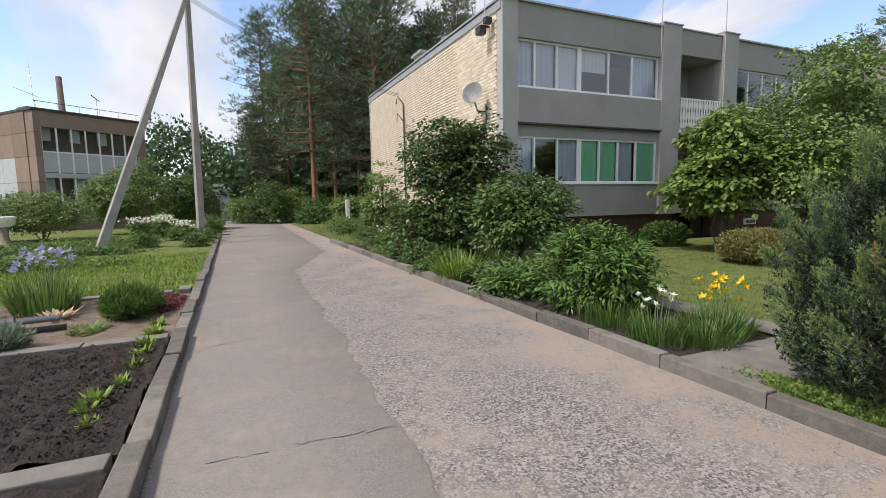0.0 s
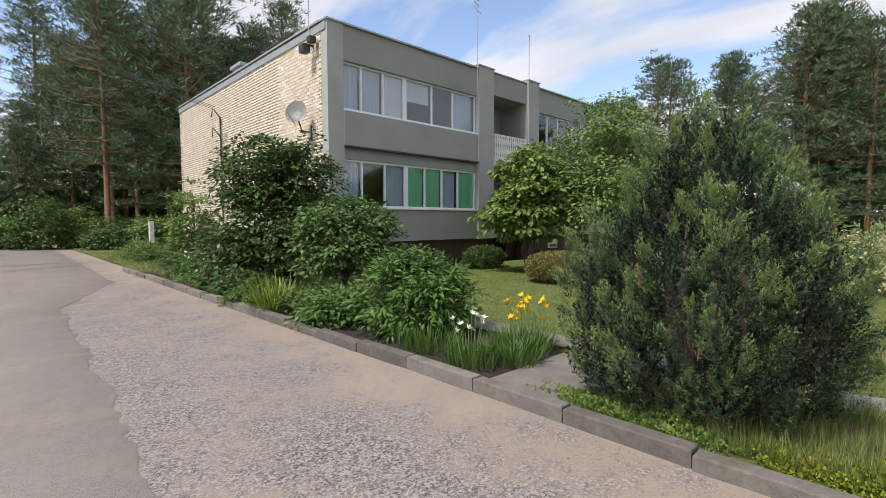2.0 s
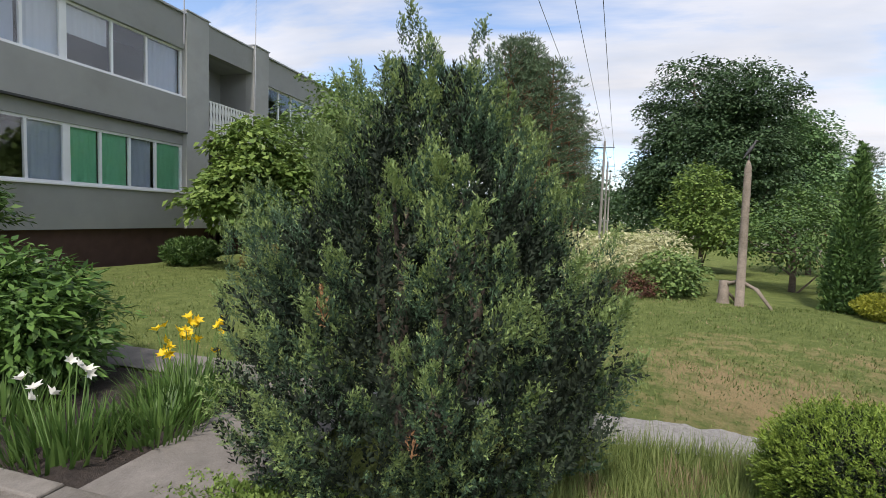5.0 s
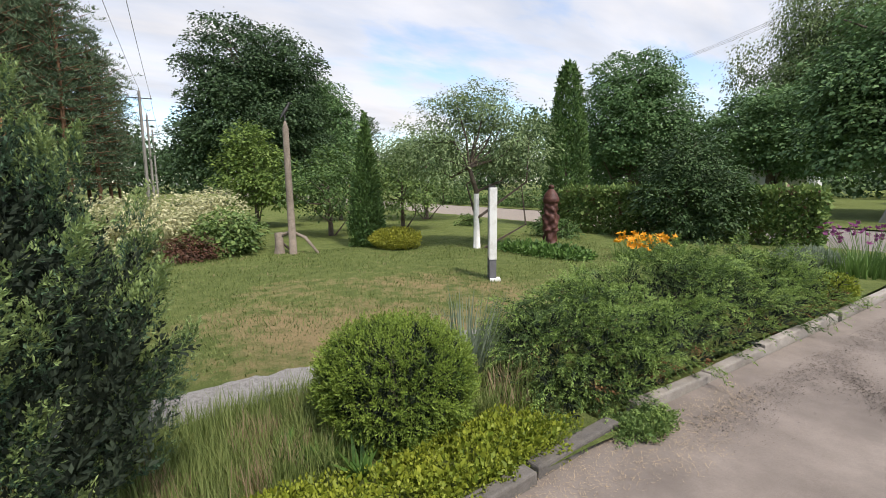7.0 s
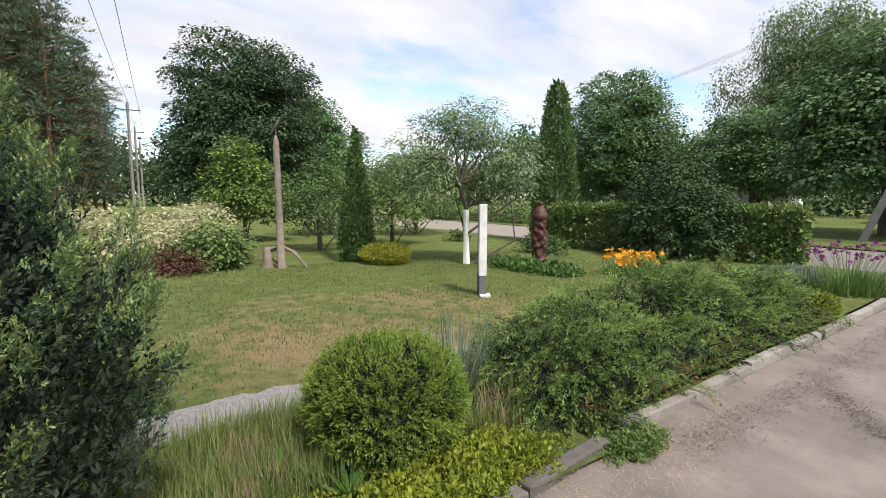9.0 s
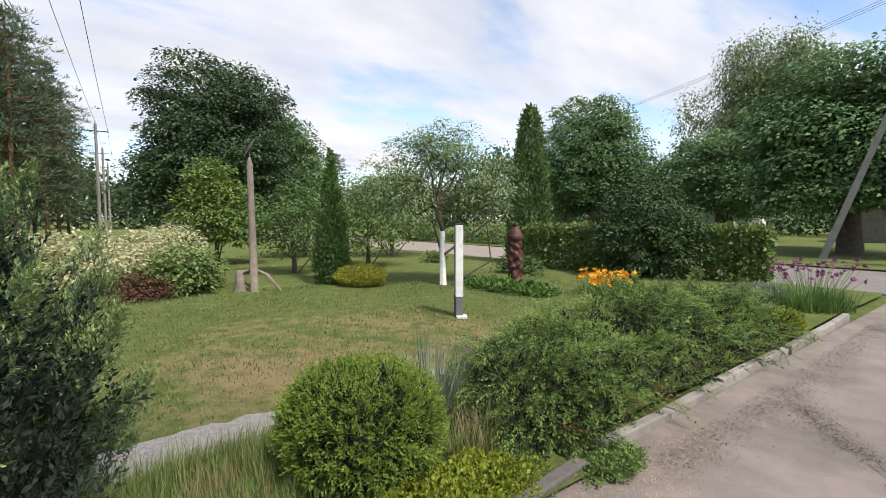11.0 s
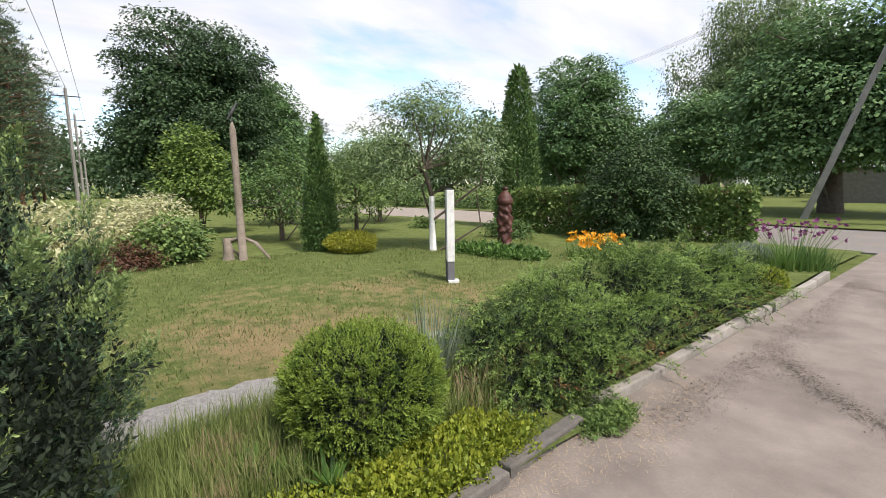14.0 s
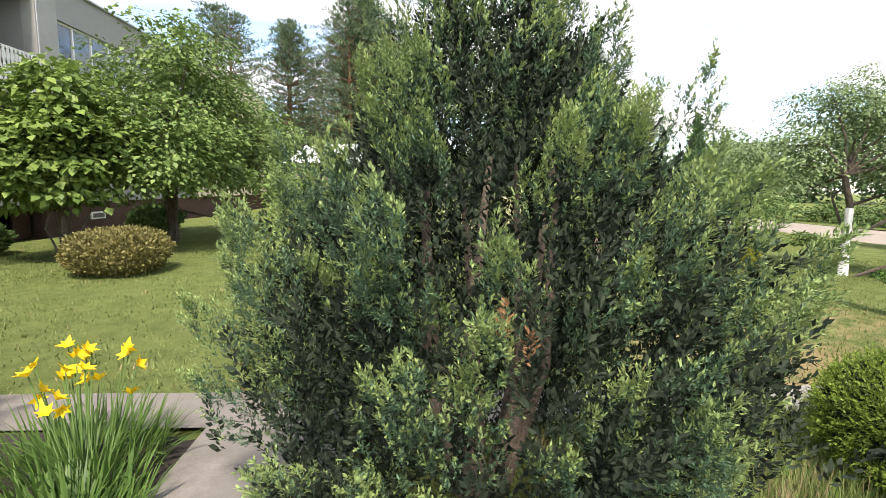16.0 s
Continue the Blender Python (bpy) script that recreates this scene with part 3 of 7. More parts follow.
def flames(rng, base, axis, length, width, sprigs, leaflets, leaf, rise=0.2, aspect=0.36, flat=1.0, out=None):
    """Pointed feathery sprays: side sprigs all along a bending axis, each set with scale leaflets, shorter towards the tip.
    Returns the leaflets and how far along its spray each one sits."""
    n = len(base)
    axis = unit(axis)
    t = (np.arange(sprigs) + 0.5) / sprigs
    t = np.clip(t.reshape(1, -1, 1) + rng.normal(size=(n, sprigs, 1)) * 0.03, 0.02, 1.0)
    ln, wd = np.asarray(length, float).reshape(n, 1, 1), np.asarray(width, float).reshape(n, 1, 1)
    bend = np.array([0, 0, 1.0]) * rise + rng.normal(size=(n, 1, 3)) * 0.10
    C = base[:, None, :] + ln * (axis[:, None, :] * t + bend * t * t)
    ax = unit(axis[:, None, :] + 2 * bend * t)
    rad = rng.normal(size=(n, sprigs, 3)) * np.array([1, 1, flat])
    rad = unit(rad - (rad * ax).sum(-1, keepdims=True) * ax)
    sl = wd * (1.04 - t) ** 0.62 * (0.65 + 0.7 * rng.random((n, sprigs, 1))) + 0.012
    sd = unit(ax * 0.95 + rad * (0.95 - 0.45 * t) + rng.normal(size=(n, sprigs, 3)) * 0.08)
    u = (np.arange(leaflets) / leaflets).reshape(1, 1, -1, 1)
    side = rng.normal(size=(n, sprigs, leaflets, 3))
    side = unit(side - (side * sd[:, :, None]).sum(-1, keepdims=True) * sd[:, :, None])
    P = C[:, :, None] + sd[:, :, None] * (sl[:, :, None] * u)
    A = sd[:, :, None] + side * (0.62 - 0.35 * u)
    N = side + rad[:, :, None] * 0.8 + rng.normal(size=P.shape) * 0.3
    if out is not None:
        N = N + np.asarray(out)[:, None, None, :] * 1.0
    size = leaf * (0.75 + 0.5 * rng.random(P.shape[:3])) * (1.1 - 0.3 * u[..., 0])
    along = np.broadcast_to(t * 0.7 + 0.3 * u[..., 0], P.shape[:3])
    return (P.reshape(-1, 3), A.reshape(-1, 3), N.reshape(-1, 3), size.ravel(), size.ravel() * aspect), along.ravel()


def parted(leaves, mask):
    """Splits leaves in two sets."""
    return tuple(f[~mask] for f in leaves), tuple(f[mask] for f in leaves)


def strap_clump(rng, centre, radius, n, length, width, lean=0.5, droop=0.35):
    th, r = rng.random(n) * 2 * math.pi, radius * np.sqrt(rng.random(n))
    o = np.stack([np.cos(th), np.sin(th), np.zeros(n)], axis=1)
    P = np.array(centre) + o * r[:, None]
    D = np.array([0, 0, 1.0]) + o * lean * (0.3 + 0.7 * rng.random((n, 1))) + rng.normal(size=(n, 3)) * 0.12
    return P, D, length * (0.55 + 0.6 * rng.random(n)), width * (0.7 + 0.6 * rng.random(n)), droop * rng.random(n)


def flower_heads(rng, points, size, petals=6, open_=0.7):
    """Petals set round each flower's heart."""
    P = np.repeat(np.array(points, float), petals, axis=0)
    n = len(points)
    face = unit(np.array([0, 0, 0.8]) + rng.normal(size=(n, 3)) * 0.6)
    a = unit(np.cross(face, rng.normal(size=(n, 3))))
    b = np.cross(face, a)
    th = np.tile(np.arange(petals) * 2 * math.pi / petals, n)[:, None]
    rad = np.repeat(a, petals, 0) * np.cos(th) + np.repeat(b, petals, 0) * np.sin(th)
    f = np.repeat(face, petals, 0)
    le = size * (0.8 + 0.4 * rng.random(len(P)))
    return P, rad * open_ + f * 0.5, f, le, le * 0.5


def scatter_blades(rng, poly_test, x0, x1, y0, y1, n, z, length, width, lean=0.5, droop=0.3):
    X, Y = x0 + (x1 - x0) * rng.random(n), y0 + (y1 - y0) * rng.random(n)
    k = poly_test(X, Y)
    X, Y = X[k], Y[k]
    m = len(X)
    P = np.stack([X, Y, np.full(m, z)], axis=1)
    D = np.array([0, 0, 1.0]) + rng.normal(size=(m, 3)) * np.array([lean, lean, 0.1])
    return P, D, length * (0.5 + 0.8 * rng.random(m)), width * (0.7 + 0.6 * rng.random(m)), droop * rng.random(m)


# ---- ground, roads, kerbs ----
def flat(name, pts, z, mat, label, kind="structure"):
    bm = bmesh.new()
    bm.faces.new([bm.verts.new((x, y, z)) for x, y in pts])
    return tagged(part(name, bm, mat), label, kind=kind)


flat("ground", [(-1500, -1500), (1500, -1500), (1500, 1500), (-1500, 1500)], -0.04, M["lawn"], "wide grassy ground round the houses")
grid_sheet("road", -0.6, 3.95, -13.4, 46, 0.0, 0.25, 0.006, M["asphalt_old"], label="worn coarse asphalt lane with blown sand", freq=1.5)
tagged(box("road_crossing", (-70, 110, -18.9, -13.2, -0.2, -0.006), M["asphalt_new"]), "pale asphalt street crossing behind the hedge", kind="structure")
tagged(box("road_south", (-9.0, -0.62, -13.4, 1.5, -0.2, -0.010), M["asphalt_old"]), "worn asphalt forecourt beside the lane", kind="structure")


def overlay():
    """The smoother later layer along the lane, with a ragged edge a finger thick."""
    rng = np.random.default_rng(5)
    ys = np.arange(-13.0, 45.0, 0.12)
    edge = np.interp(ys, [-13, 0, 2.3, 3.1, 4.3, 5.8, 8.6, 11.6, 13.0, 15.7, 45], [0.9, 0.9, 0.91, 1.01, 1.03, 1.13, 1.15, 1.25, 1.7, 2.7, 3.1])
    edge = edge + rng.normal(size=len(ys)) * 0.022 + 0.05 * np.sin(ys * 3.1) * np.sin(ys * 0.7)
    V, Q = [], []
    for i, (y, e) in enumerate(zip(ys, edge)):
        V += [(-0.56, y, 0.014), (e * 0.5 - 0.28, y, 0.015), (e, y, 0.014), (e + 0.02, y, 0.0)]
        if i:
            a = 4 * i
            Q += [(a - 4 + j, a - 3 + j, a + 1 + j, a + j) for j in range(3)]
    return tagged(part("road_surface", raw_mesh("road_surface", np.array(V), np.array(Q)), M["asphalt_new"]), "smooth pale asphalt strip with a crumbled edge", kind="structure")


overlay()
grid_sheet("road_apron", -0.58, 3.94, -13.35, -0.15, 0.021, 0.2, 0.003, M["asphalt_dust"], label="dusty worn asphalt with dark tyre marks", freq=0.8)


def crack(pts, seed):
    """An open crack in the asphalt: a thin dark sunken line, wider and narrower."""
    rng = np.random.default_rng(seed)
    P = []
    for (x0, y0), (x1, y1) in zip(pts, pts[1:]):
        for t in np.linspace(0, 1, 9)[:-1]:
            P.append((x0 + (x1 - x0) * t + rng.normal() * 0.014, y0 + (y1 - y0) * t + rng.normal() * 0.014))
    V, Q = [], []
    for i, (x, y) in enumerate(P):
        w = 0.0012 + 0.0035 * rng.random()
        V += [(x, y - w, 0.018), (x, y + w, 0.018)]
        if i:
            Q.append((2 * i - 2, 2 * i - 1, 2 * i + 1, 2 * i))
    return V, Q


def all_cracks():
    V, Q = [], []
    for k, pts in enumerate(([(-0.25, 3.2), (0.2, 3.18)], [(0.3, 3.2), (0.6, 3.17), (1.02, 3.16)], [(2.05, 3.35), (2.3, 3.28), (2.52, 3.3)], [(1.2, 11.6), (1.9, 13.4), (2.7, 15.7)], [(-0.3, 5.9), (0.3, 6.05)])):
        v, q = crack(pts, k)
        Q += [tuple(i + len(V) for i in f) for f in q]
        V += v
    tagged(part("road_cracks", raw_mesh("road_cracks", np.array(V), np.array(Q)), M["dark_metal"]), "dark cracks in the lane's asphalt", kind="structure")


all_cracks()


def loose_stones():
    """Chippings and grit lying loose on the worn lane, more of them towards the kerb."""
    rng = np.random.default_rng(61)
    n = 7000
    x = 0.95 + 2.68 * rng.random(n) ** 0.7
    y = -0.1 + 7.5 * rng.random(n) ** 1.2
    r = 0.002 + 0.005 * rng.random(n) ** 3
    base = np.array([(1, 0, 0), (0, 1, 0), (-1, 0, 0), (0, -1, 0), (0, 0, 0.8), (0, 0, -0.5)])
    V = base[None] * r[:, None, None] * (0.7 + 0.6 * rng.random((n, 6, 1))) + np.stack([x, y, 0.004 + r * 0.2], axis=1)[:, None]
    F = np.array([(0, 1, 4), (1, 2, 4), (2, 3, 4), (3, 0, 4), (1, 0, 5), (2, 1, 5), (3, 2, 5), (0, 3, 5)])
    Q = (np.arange(n)[:, None, None] * 6 + F[None]).reshape(-1, 3)
    tagged(part("loose_grit", raw_mesh("loose_grit", V.reshape(-1, 3), Q), M["gravel"]), "loose grey and sandy grit on the worn lane", "grit", kind="stuff")


loose_stones()


grid_sheet("lawn_east", 3.82, 60, -12.9, 12.1, 0.055, 0.35, 0.03, M["lawn"], label="mown lawn with dry patches beside the lane", freq=0.6, skip=lambda x, y: ((x < 4.1) & (y < -2.0)) | ((x < 5.2) & (y > 3.4)))
grid_sheet("lawn_north", 3.82, 7.6, 12.1, 46, 0.05, 0.5, 0.03, M["lawn"], label="grass strip beside the gable", freq=0.6)
grid_sheet("garden_ground", -40, -0.76, 1.4, 60, 0.05, 0.5, 0.04, M["lawn"], label="grassy allotment garden beside the lane", freq=0.5, skip=lambda x, y: (x > -3.3) & (y < 9.0))
grid_sheet("verge_south", -60, 110, -60, -18.9, 0.03, 2.0, 0.05, M["lawn"], label="grass verge beyond the crossing street", freq=0.3)
grid_sheet("gravel_path", 5.45, 5.95, -2.6, 2.3, 0.092, 0.05, 0.022, M["gravel"], label="narrow grey gravel path across the lawn", freq=6.0)
grid_sheet("concrete_path", 5.45, 5.98, 2.3, 9.5, 0.088, 0.2, 0.008, M["concrete"], label="old concrete garden path", freq=1.5)
grid_sheet("path_entry", 3.84, 5.45, 2.22, 3.14, 0.092, 0.15, 0.008, M["concrete"], label="worn concrete slab path from the kerb", freq=1.5)
grid_sheet("flower_bed", 3.84, 5.42, 3.14, 17.5, 0.075, 0.15, 0.05, M["soil"], label="dark soil bed along the kerb", freq=2.5)

def kerb(name, label, line, length, width, h, seed, tilt=0.012, mat="kerb"):
    """A row of kerb stones, each a little out of line with the next."""
    rng = np.random.default_rng(seed)
    ob = thing(name, label, "kerb", (0, 0, 0), kind="structure")
    bm = bmesh.new()
    add_box(bm, -width / 2, width / 2, -length / 2 + 0.006, length / 2 - 0.006, -0.15, h)
    bmesh.ops.bevel(bm, geom=[e for e in bm.edges if abs(e.verts[0].co.z - h) < 1e-5 and abs(e.verts[1].co.z - h) < 1e-5], offset=0.014, segments=2, affect="EDGES", profile=0.5)
    me = bpy.data.meshes.new("kerb_stone")
    bm.to_mesh(me)
    bm.free()
    me.materials.append(M[mat])
    for x, y, ang in line:
        st = new("kerb_stone", me)
        st.parent = ob
        st.location = (x + rng.normal() * 0.008, y, rng.normal() * 0.010)
        st.rotation_euler = (rng.normal() * tilt, rng.normal() * tilt, radians(ang) + rng.normal() * 0.008)
    return ob


kerb("kerb_east", "weathered concrete kerb stones along the lane", [(3.74 - 0.011 * max(0, k) , 2.68 + 0.99 * k, 0.6) for k in range(-3, 17)], 0.99, 0.14, 0.13, 3)
kerb("kerb_south", "low sunken pale concrete kerb under the juniper", [(3.98 + 0.012 * k, -2.78 - 0.99 * k, 1.0) for k in range(7)], 0.99, 0.09, 0.10, 4, mat="kerb_pale")
kerb("kerb_stub", "broken leaning kerb stones beside the lime groundcover", [(3.82, -0.80, 3), (3.90, -1.62, 5)], 0.80, 0.10, 0.09, 9, 0.015)
kerb("kerb_west", "grey concrete kerb stones along the garden", [(-0.66, 2.98 - 5 * 0.99 + 0.99 * k, 0) for k in range(5, 30)], 0.99, 0.15, 0.13, 6)

# ---- the block of flats ----
BX, BY = 7.5, 12.4


def window_unit(parent, x0, x1, z0, z1, y, splits, wide=None, fills=None, sill=True):
    """A row of casements: frame, mullions, panes, and what hangs behind each."""
    d = 0.07
    bm = bmesh.new()
    add_box(bm, x0, x1, y, y + d, z1 - 0.06, z1)
    add_box(bm, x0, x1, y, y + d, z0, z0 + 0.06)
    add_box(bm, x0, x0 + 0.03, y, y + d, z0 + 0.06, z1 - 0.06)
    bmesh.ops.remove_doubles(bm, verts=bm.verts[:], dist=0.0005)
    ob = part("window", bm, M["upvc"], parent)
    edges = [x0, *splits, x1]
    for i, e in enumerate(edges):
        w = 0.085 if wide is not None and i == wide else 0.03
        a, b = (e, e + 2 * w) if i == 0 else (e - 2 * w, e) if i == len(edges) - 1 else (e - w, e + w)
        box("mullion", (a, b, y - 0.004, y + d, z0 + 0.06, z1 - 0.06), M["upvc"], ob)
    for i, (a, b) in enumerate(zip(edges, edges[1:])):
        p = box("pane", (a + 0.05, b - 0.05, y + 0.03, y + 0.038, z0 + 0.06, z1 - 0.06), M["glass"], ob)
        p.visible_shadow = False
        f = fills[i] if fills else None
        if f:
            mat, lo = f
            curtain(ob, a + 0.06, b - 0.06, z0 + 0.06 + lo * (z1 - z0), z1 - 0.06, y + (0.06 if mat == "blind" else 0.12), M[mat])
    if sill:
        box("sill", (x0 - 0.05, x1 + 0.05, y - 0.16, y + 0.02, z0 - 0.05, z0), M["upvc"], ob, bevel=0.008)
    return ob


def curtain(ob, x0, x1, z0, z1, y, mat):
    n = max(6, int((x1 - x0) / 0.045))
    xs = np.linspace(x0, x1, n)
    ys = y + 0.018 * np.sin(np.arange(n) * 1.9) + 0.006 * np.sin(np.arange(n) * 0.7)
    V = [(a, b, z) for z in (z0, z1) for a, b in zip(xs, ys)]
    Q = [(i, i + 1, n + i + 1, n + i) for i in range(n - 1)]
    part("curtain", raw_mesh("curtain", np.array(V), np.array(Q), smooth=True), mat, ob)


def block_of_flats():
    ob = thing("apartment_building", "two-storey grey rendered flats with a cream brick gable", "building", (0, 0, 0))
    W, far, top = 30.0, 27.0, 7.45
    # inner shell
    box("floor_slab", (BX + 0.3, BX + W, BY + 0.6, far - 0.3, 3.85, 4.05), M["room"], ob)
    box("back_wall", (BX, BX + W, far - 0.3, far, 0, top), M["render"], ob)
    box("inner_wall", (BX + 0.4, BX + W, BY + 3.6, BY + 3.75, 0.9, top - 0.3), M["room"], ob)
    box("roof", (BX - 0.03, BX + W, BY + 0.05, far + 0.05, top - 0.28, top - 0.06), M["flashing"], ob)
    # plinth, set back
    box("plinth", (BX + 0.12, 14.9, BY + 0.22, BY + 0.5, -0.1, 1.0), M["plinth"], ob)
    box("plinth", (17.0, BX + W, BY + 0.12, BY + 0.5, -0.1, 1.0), M["plinth"], ob)
    box("plinth", (14.9, 17.0, BY + 1.6, BY + 1.9, -0.1, 1.0), M["plinth"], ob)
    box("basement_door", (16.35, 16.95, BY + 0.55, BY + 0.62, 0.0, 0.95), M["plinth"], ob, "brown boarded basement door")
    # front
    F0, F1 = BY, BY + 0.32
    box("corner_pilaster", (BX, 8.03, F0 - 0.02, F1, 0.98, top), M["render_light"], ob)
    box("parapet", (8.03, 13.92, F0 + 0.03, F1, 6.42, top - 0.02), M["render"], ob)
    box("spandrel", (8.03, 13.92, F0 - 0.04, F1, 3.93, 4.95), M["render"], ob)
    box("lintel", (8.03, 13.92, F0 + 0.10, F1, 3.54, 3.93), M["render"], ob)
    box("spandrel", (8.03, 13.92, F0 + 0.05, F1, 1.0, 2.06), M["render"], ob)
    box("drip_ledge", (8.03, 13.95, F0 - 0.07, F0 + 0.08, 3.88, 3.93), M["dark_metal"], ob)
    box("pier", (13.92, 14.82, F0 - 0.05, F1, 0.98, top + 0.10), M["render_light"], ob)
    box("pier", (17.02, 17.85, F0 - 0.05, F1, 0.98, top + 0.16), M["render_light"], ob)
    box("parapet", (14.82, 17.02, F0 + 0.03, F1, 6.62, top + 0.02), M["render"], ob)
    # loggia
    box("balcony_floor", (14.82, 17.02, F0 - 0.12, F0 + 1.5, 3.86, 4.02), M["render_light"], ob)
    box("loggia_back", (14.82, 17.02, F0 + 1.45, F0 + 1.6, 1.0, top - 0.3), M["render"], ob)
    box("loggia_side", (14.70, 14.82, F1, F0 + 1.5, 1.0, top - 0.3), M["render"], ob)
    box("loggia_side", (17.02, 17.14, F1, F0 + 1.5, 1.0, top - 0.3), M["render"], ob)
    box("loggia_ceiling", (14.82, 17.02, F1, F0 + 1.5, 6.62, 6.75), M["render_light"], ob)
    # the sheet behind this pane is no curtain, its dark colour imitates an unlit room
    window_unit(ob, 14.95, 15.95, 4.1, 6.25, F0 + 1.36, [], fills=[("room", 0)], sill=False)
    window_unit(ob, 14.95, 16.4, 1.4, 3.3, F0 + 1.36, [15.7], sill=False)
    box("balcony_front", (14.82, 17.02, F0 - 0.05, F0 + 0.05, 1.0, 1.98), M["render_light"], ob)
    rail = box("railing", (14.84, 17.0, F0 - 0.02, F0 + 0.03, 5.06, 5.12), M["white_wood"], ob, "white carved board balcony railing")
    box("rail", (14.84, 17.0, F0 - 0.02, F0 + 0.03, 4.08, 4.14), M["white_wood"], rail)
    bm = bmesh.new()
    zs = [4.06, 4.2, 4.3, 4.42, 4.55, 4.68, 4.8, 4.92, 5.02, 5.1]
    ws = [0.058, 0.058, 0.03, 0.058, 0.058, 0.026, 0.058, 0.058, 0.03, 0.058]
    lv = [[bm.verts.new((s * w, yy, z)) for s, yy in ((-1, 0), (1, 0), (1, 0.02), (-1, 0.02))] for z, w in zip(zs, ws)]
    for a, b in zip(lv, lv[1:]):
        for i in range(4):
            bm.faces.new((a[i], a[(i + 1) % 4], b[(i + 1) % 4], b[i]))
    bm.faces.new(lv[0][::-1])
    bm.faces.new(lv[-1])
    slat_mesh = bpy.data.meshes.new("slat")
    bm.to_mesh(slat_mesh)
    bm.free()
    slat_mesh.materials.append(M["white_wood"])
    for k in range(16):
        sl = new("slat", slat_mesh)
        sl.parent = rail
        sl.location = (14.92 + k * 0.134, F0 - 0.045, 0)
    # the long right wing
    box("parapet", (17.85, 26.6, F0 + 0.03, F1, 6.42, top - 0.02), M["render"], ob)
    box("spandrel", (17.85, 26.6, F0 - 0.04, F1, 3.93, 4.95), M["render"], ob)
    box("lintel", (17.85, 26.6, F0 + 0.10, F1, 3.54, 3.93), M["render"], ob)
    box("spandrel", (17.85, 26.6, F0 + 0.05, F1, 1.0, 2.06), M["render"], ob)
    box("brick_wing", (26.6, BX + W, F0 - 0.03, F1, 1.0, top - 0.02), M["brick_far"], ob)
    box("end_wall", (BX + W - 0.3, BX + W, F1, far, 0, top), M["brick_far"], ob)
    for z0, z1 in ((5.0, 6.42), (2.1, 3.54)):
        window_unit(ob, 17.85, 26.6, z0, z1, F0 + 0.14, [18.75, 19.6, 20.5, 21.7, 22.8, 23.9, 24.8, 25.7], 4)
    # white curtains, and grey-blue sheets that imitate sky mirrored in the glass
    cu, sh = ("curtain", 0.0), ("sky_sheet", 0.0)
    window_unit(ob, 8.03, 13.92, 5.0, 6.42, F0 + 0.14, [8.74, 9.58, 10.46, 11.68, 12.70], 3, [sh, sh, cu, ("curtain", 0.45), None, sh])
    gb = ("blind", 0.0)
    window_unit(ob, 8.03, 13.92, 2.1, 3.54, F0 + 0.14, [8.74, 9.62, 10.5, 11.34, 12.16, 12.98], 3, [sh, None, sh, gb, gb, sh, gb])
    box("basement_window", (18.85, 19.55, F0 + 0.06, F0 + 0.13, 0.42, 0.66), M["upvc"], ob)
    # opaque pane, the darkness behind it put into its colour
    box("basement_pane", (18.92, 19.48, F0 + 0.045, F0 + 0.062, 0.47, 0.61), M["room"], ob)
    box("coping", (BX - 0.05, 13.95, F0 - 0.06, F0 + 0.36, top - 0.02, top + 0.03), M["flashing"], ob)
    box("coping", (13.9, 14.85, F0 - 0.09, F0 + 0.36, top + 0.10, top + 0.14), M["flashing"], ob)
    box("coping", (14.85, 17.0, F0 - 0.02, F0 + 0.36, top + 0.02, top + 0.06), M["flashing"], ob)
    box("coping", (17.0, 17.88, F0 - 0.09, F0 + 0.36, top + 0.16, top + 0.20), M["flashing"], ob)
    box("coping", (17.88, BX + W, F0 - 0.06, F0 + 0.36, top - 0.02, top + 0.03), M["flashing"], ob)
    box("coping", (BX - 0.07, BX + 0.3, F0 + 0.36, far + 0.05, top - 0.02, top + 0.04), M["flashing"], ob)
    # gable
    g = box("gable_wall", (BX + 0.03, BX + 0.4, F1, far, 0.9, top - 0.02), M["mortar"], ob)
    box("plinth", (BX + 0.02, BX + 0.4, F0 + 0.3, far, -0.1, 0.9), M["plinth"], ob)
    # chimney stack
    ch = box("chimney", (8.6, 9.5, 21.6, 22.6, top - 0.1, 8.55), M["render_light"], ob, "pale rendered chimney stack")
    box("cap", (8.5, 9.6, 21.5, 22.7, 8.55, 8.68), M["flashing"], ch)
    return ob, g


flats, gable = block_of_flats()


def aerial(name, label, x, y, z, h, arms, r=0.018):
    ob = thing(name, label, "antenna", (x, y, z))
    part("mast", tube_mesh([[((0, 0, 0), r), ((0.02, 0, h), r * 0.8)]], 6), M["metal"], ob)
    for k, (za, ln, ang) in enumerate(arms):
        c, s_ = math.cos(radians(ang)), math.sin(radians(ang))
        part("arm", tube_mesh([[((-c * ln / 2, -s_ * ln / 2, za), 0.009), ((c * ln / 2, s_ * ln / 2, za), 0.009)]], 5), M["metal"], ob)
    return ob


aerial("roof_antenna", "thin metal aerial fixed to the parapet", 13.75, 12.28, 6.5, 3.6, [(3.4, 0.5, 20), (3.2, 0.6, 20), (3.0, 0.7, 20)])
aerial("roof_antenna", "tall thin aerial mast beside the balcony", 16.95, 12.26, 4.1, 5.4, [(5.3, 0.35, 10)])
aerial("roof_antenna", "thin pole with wire brackets on the gable", 7.42, 13.3, 6.9, 1.9, [])


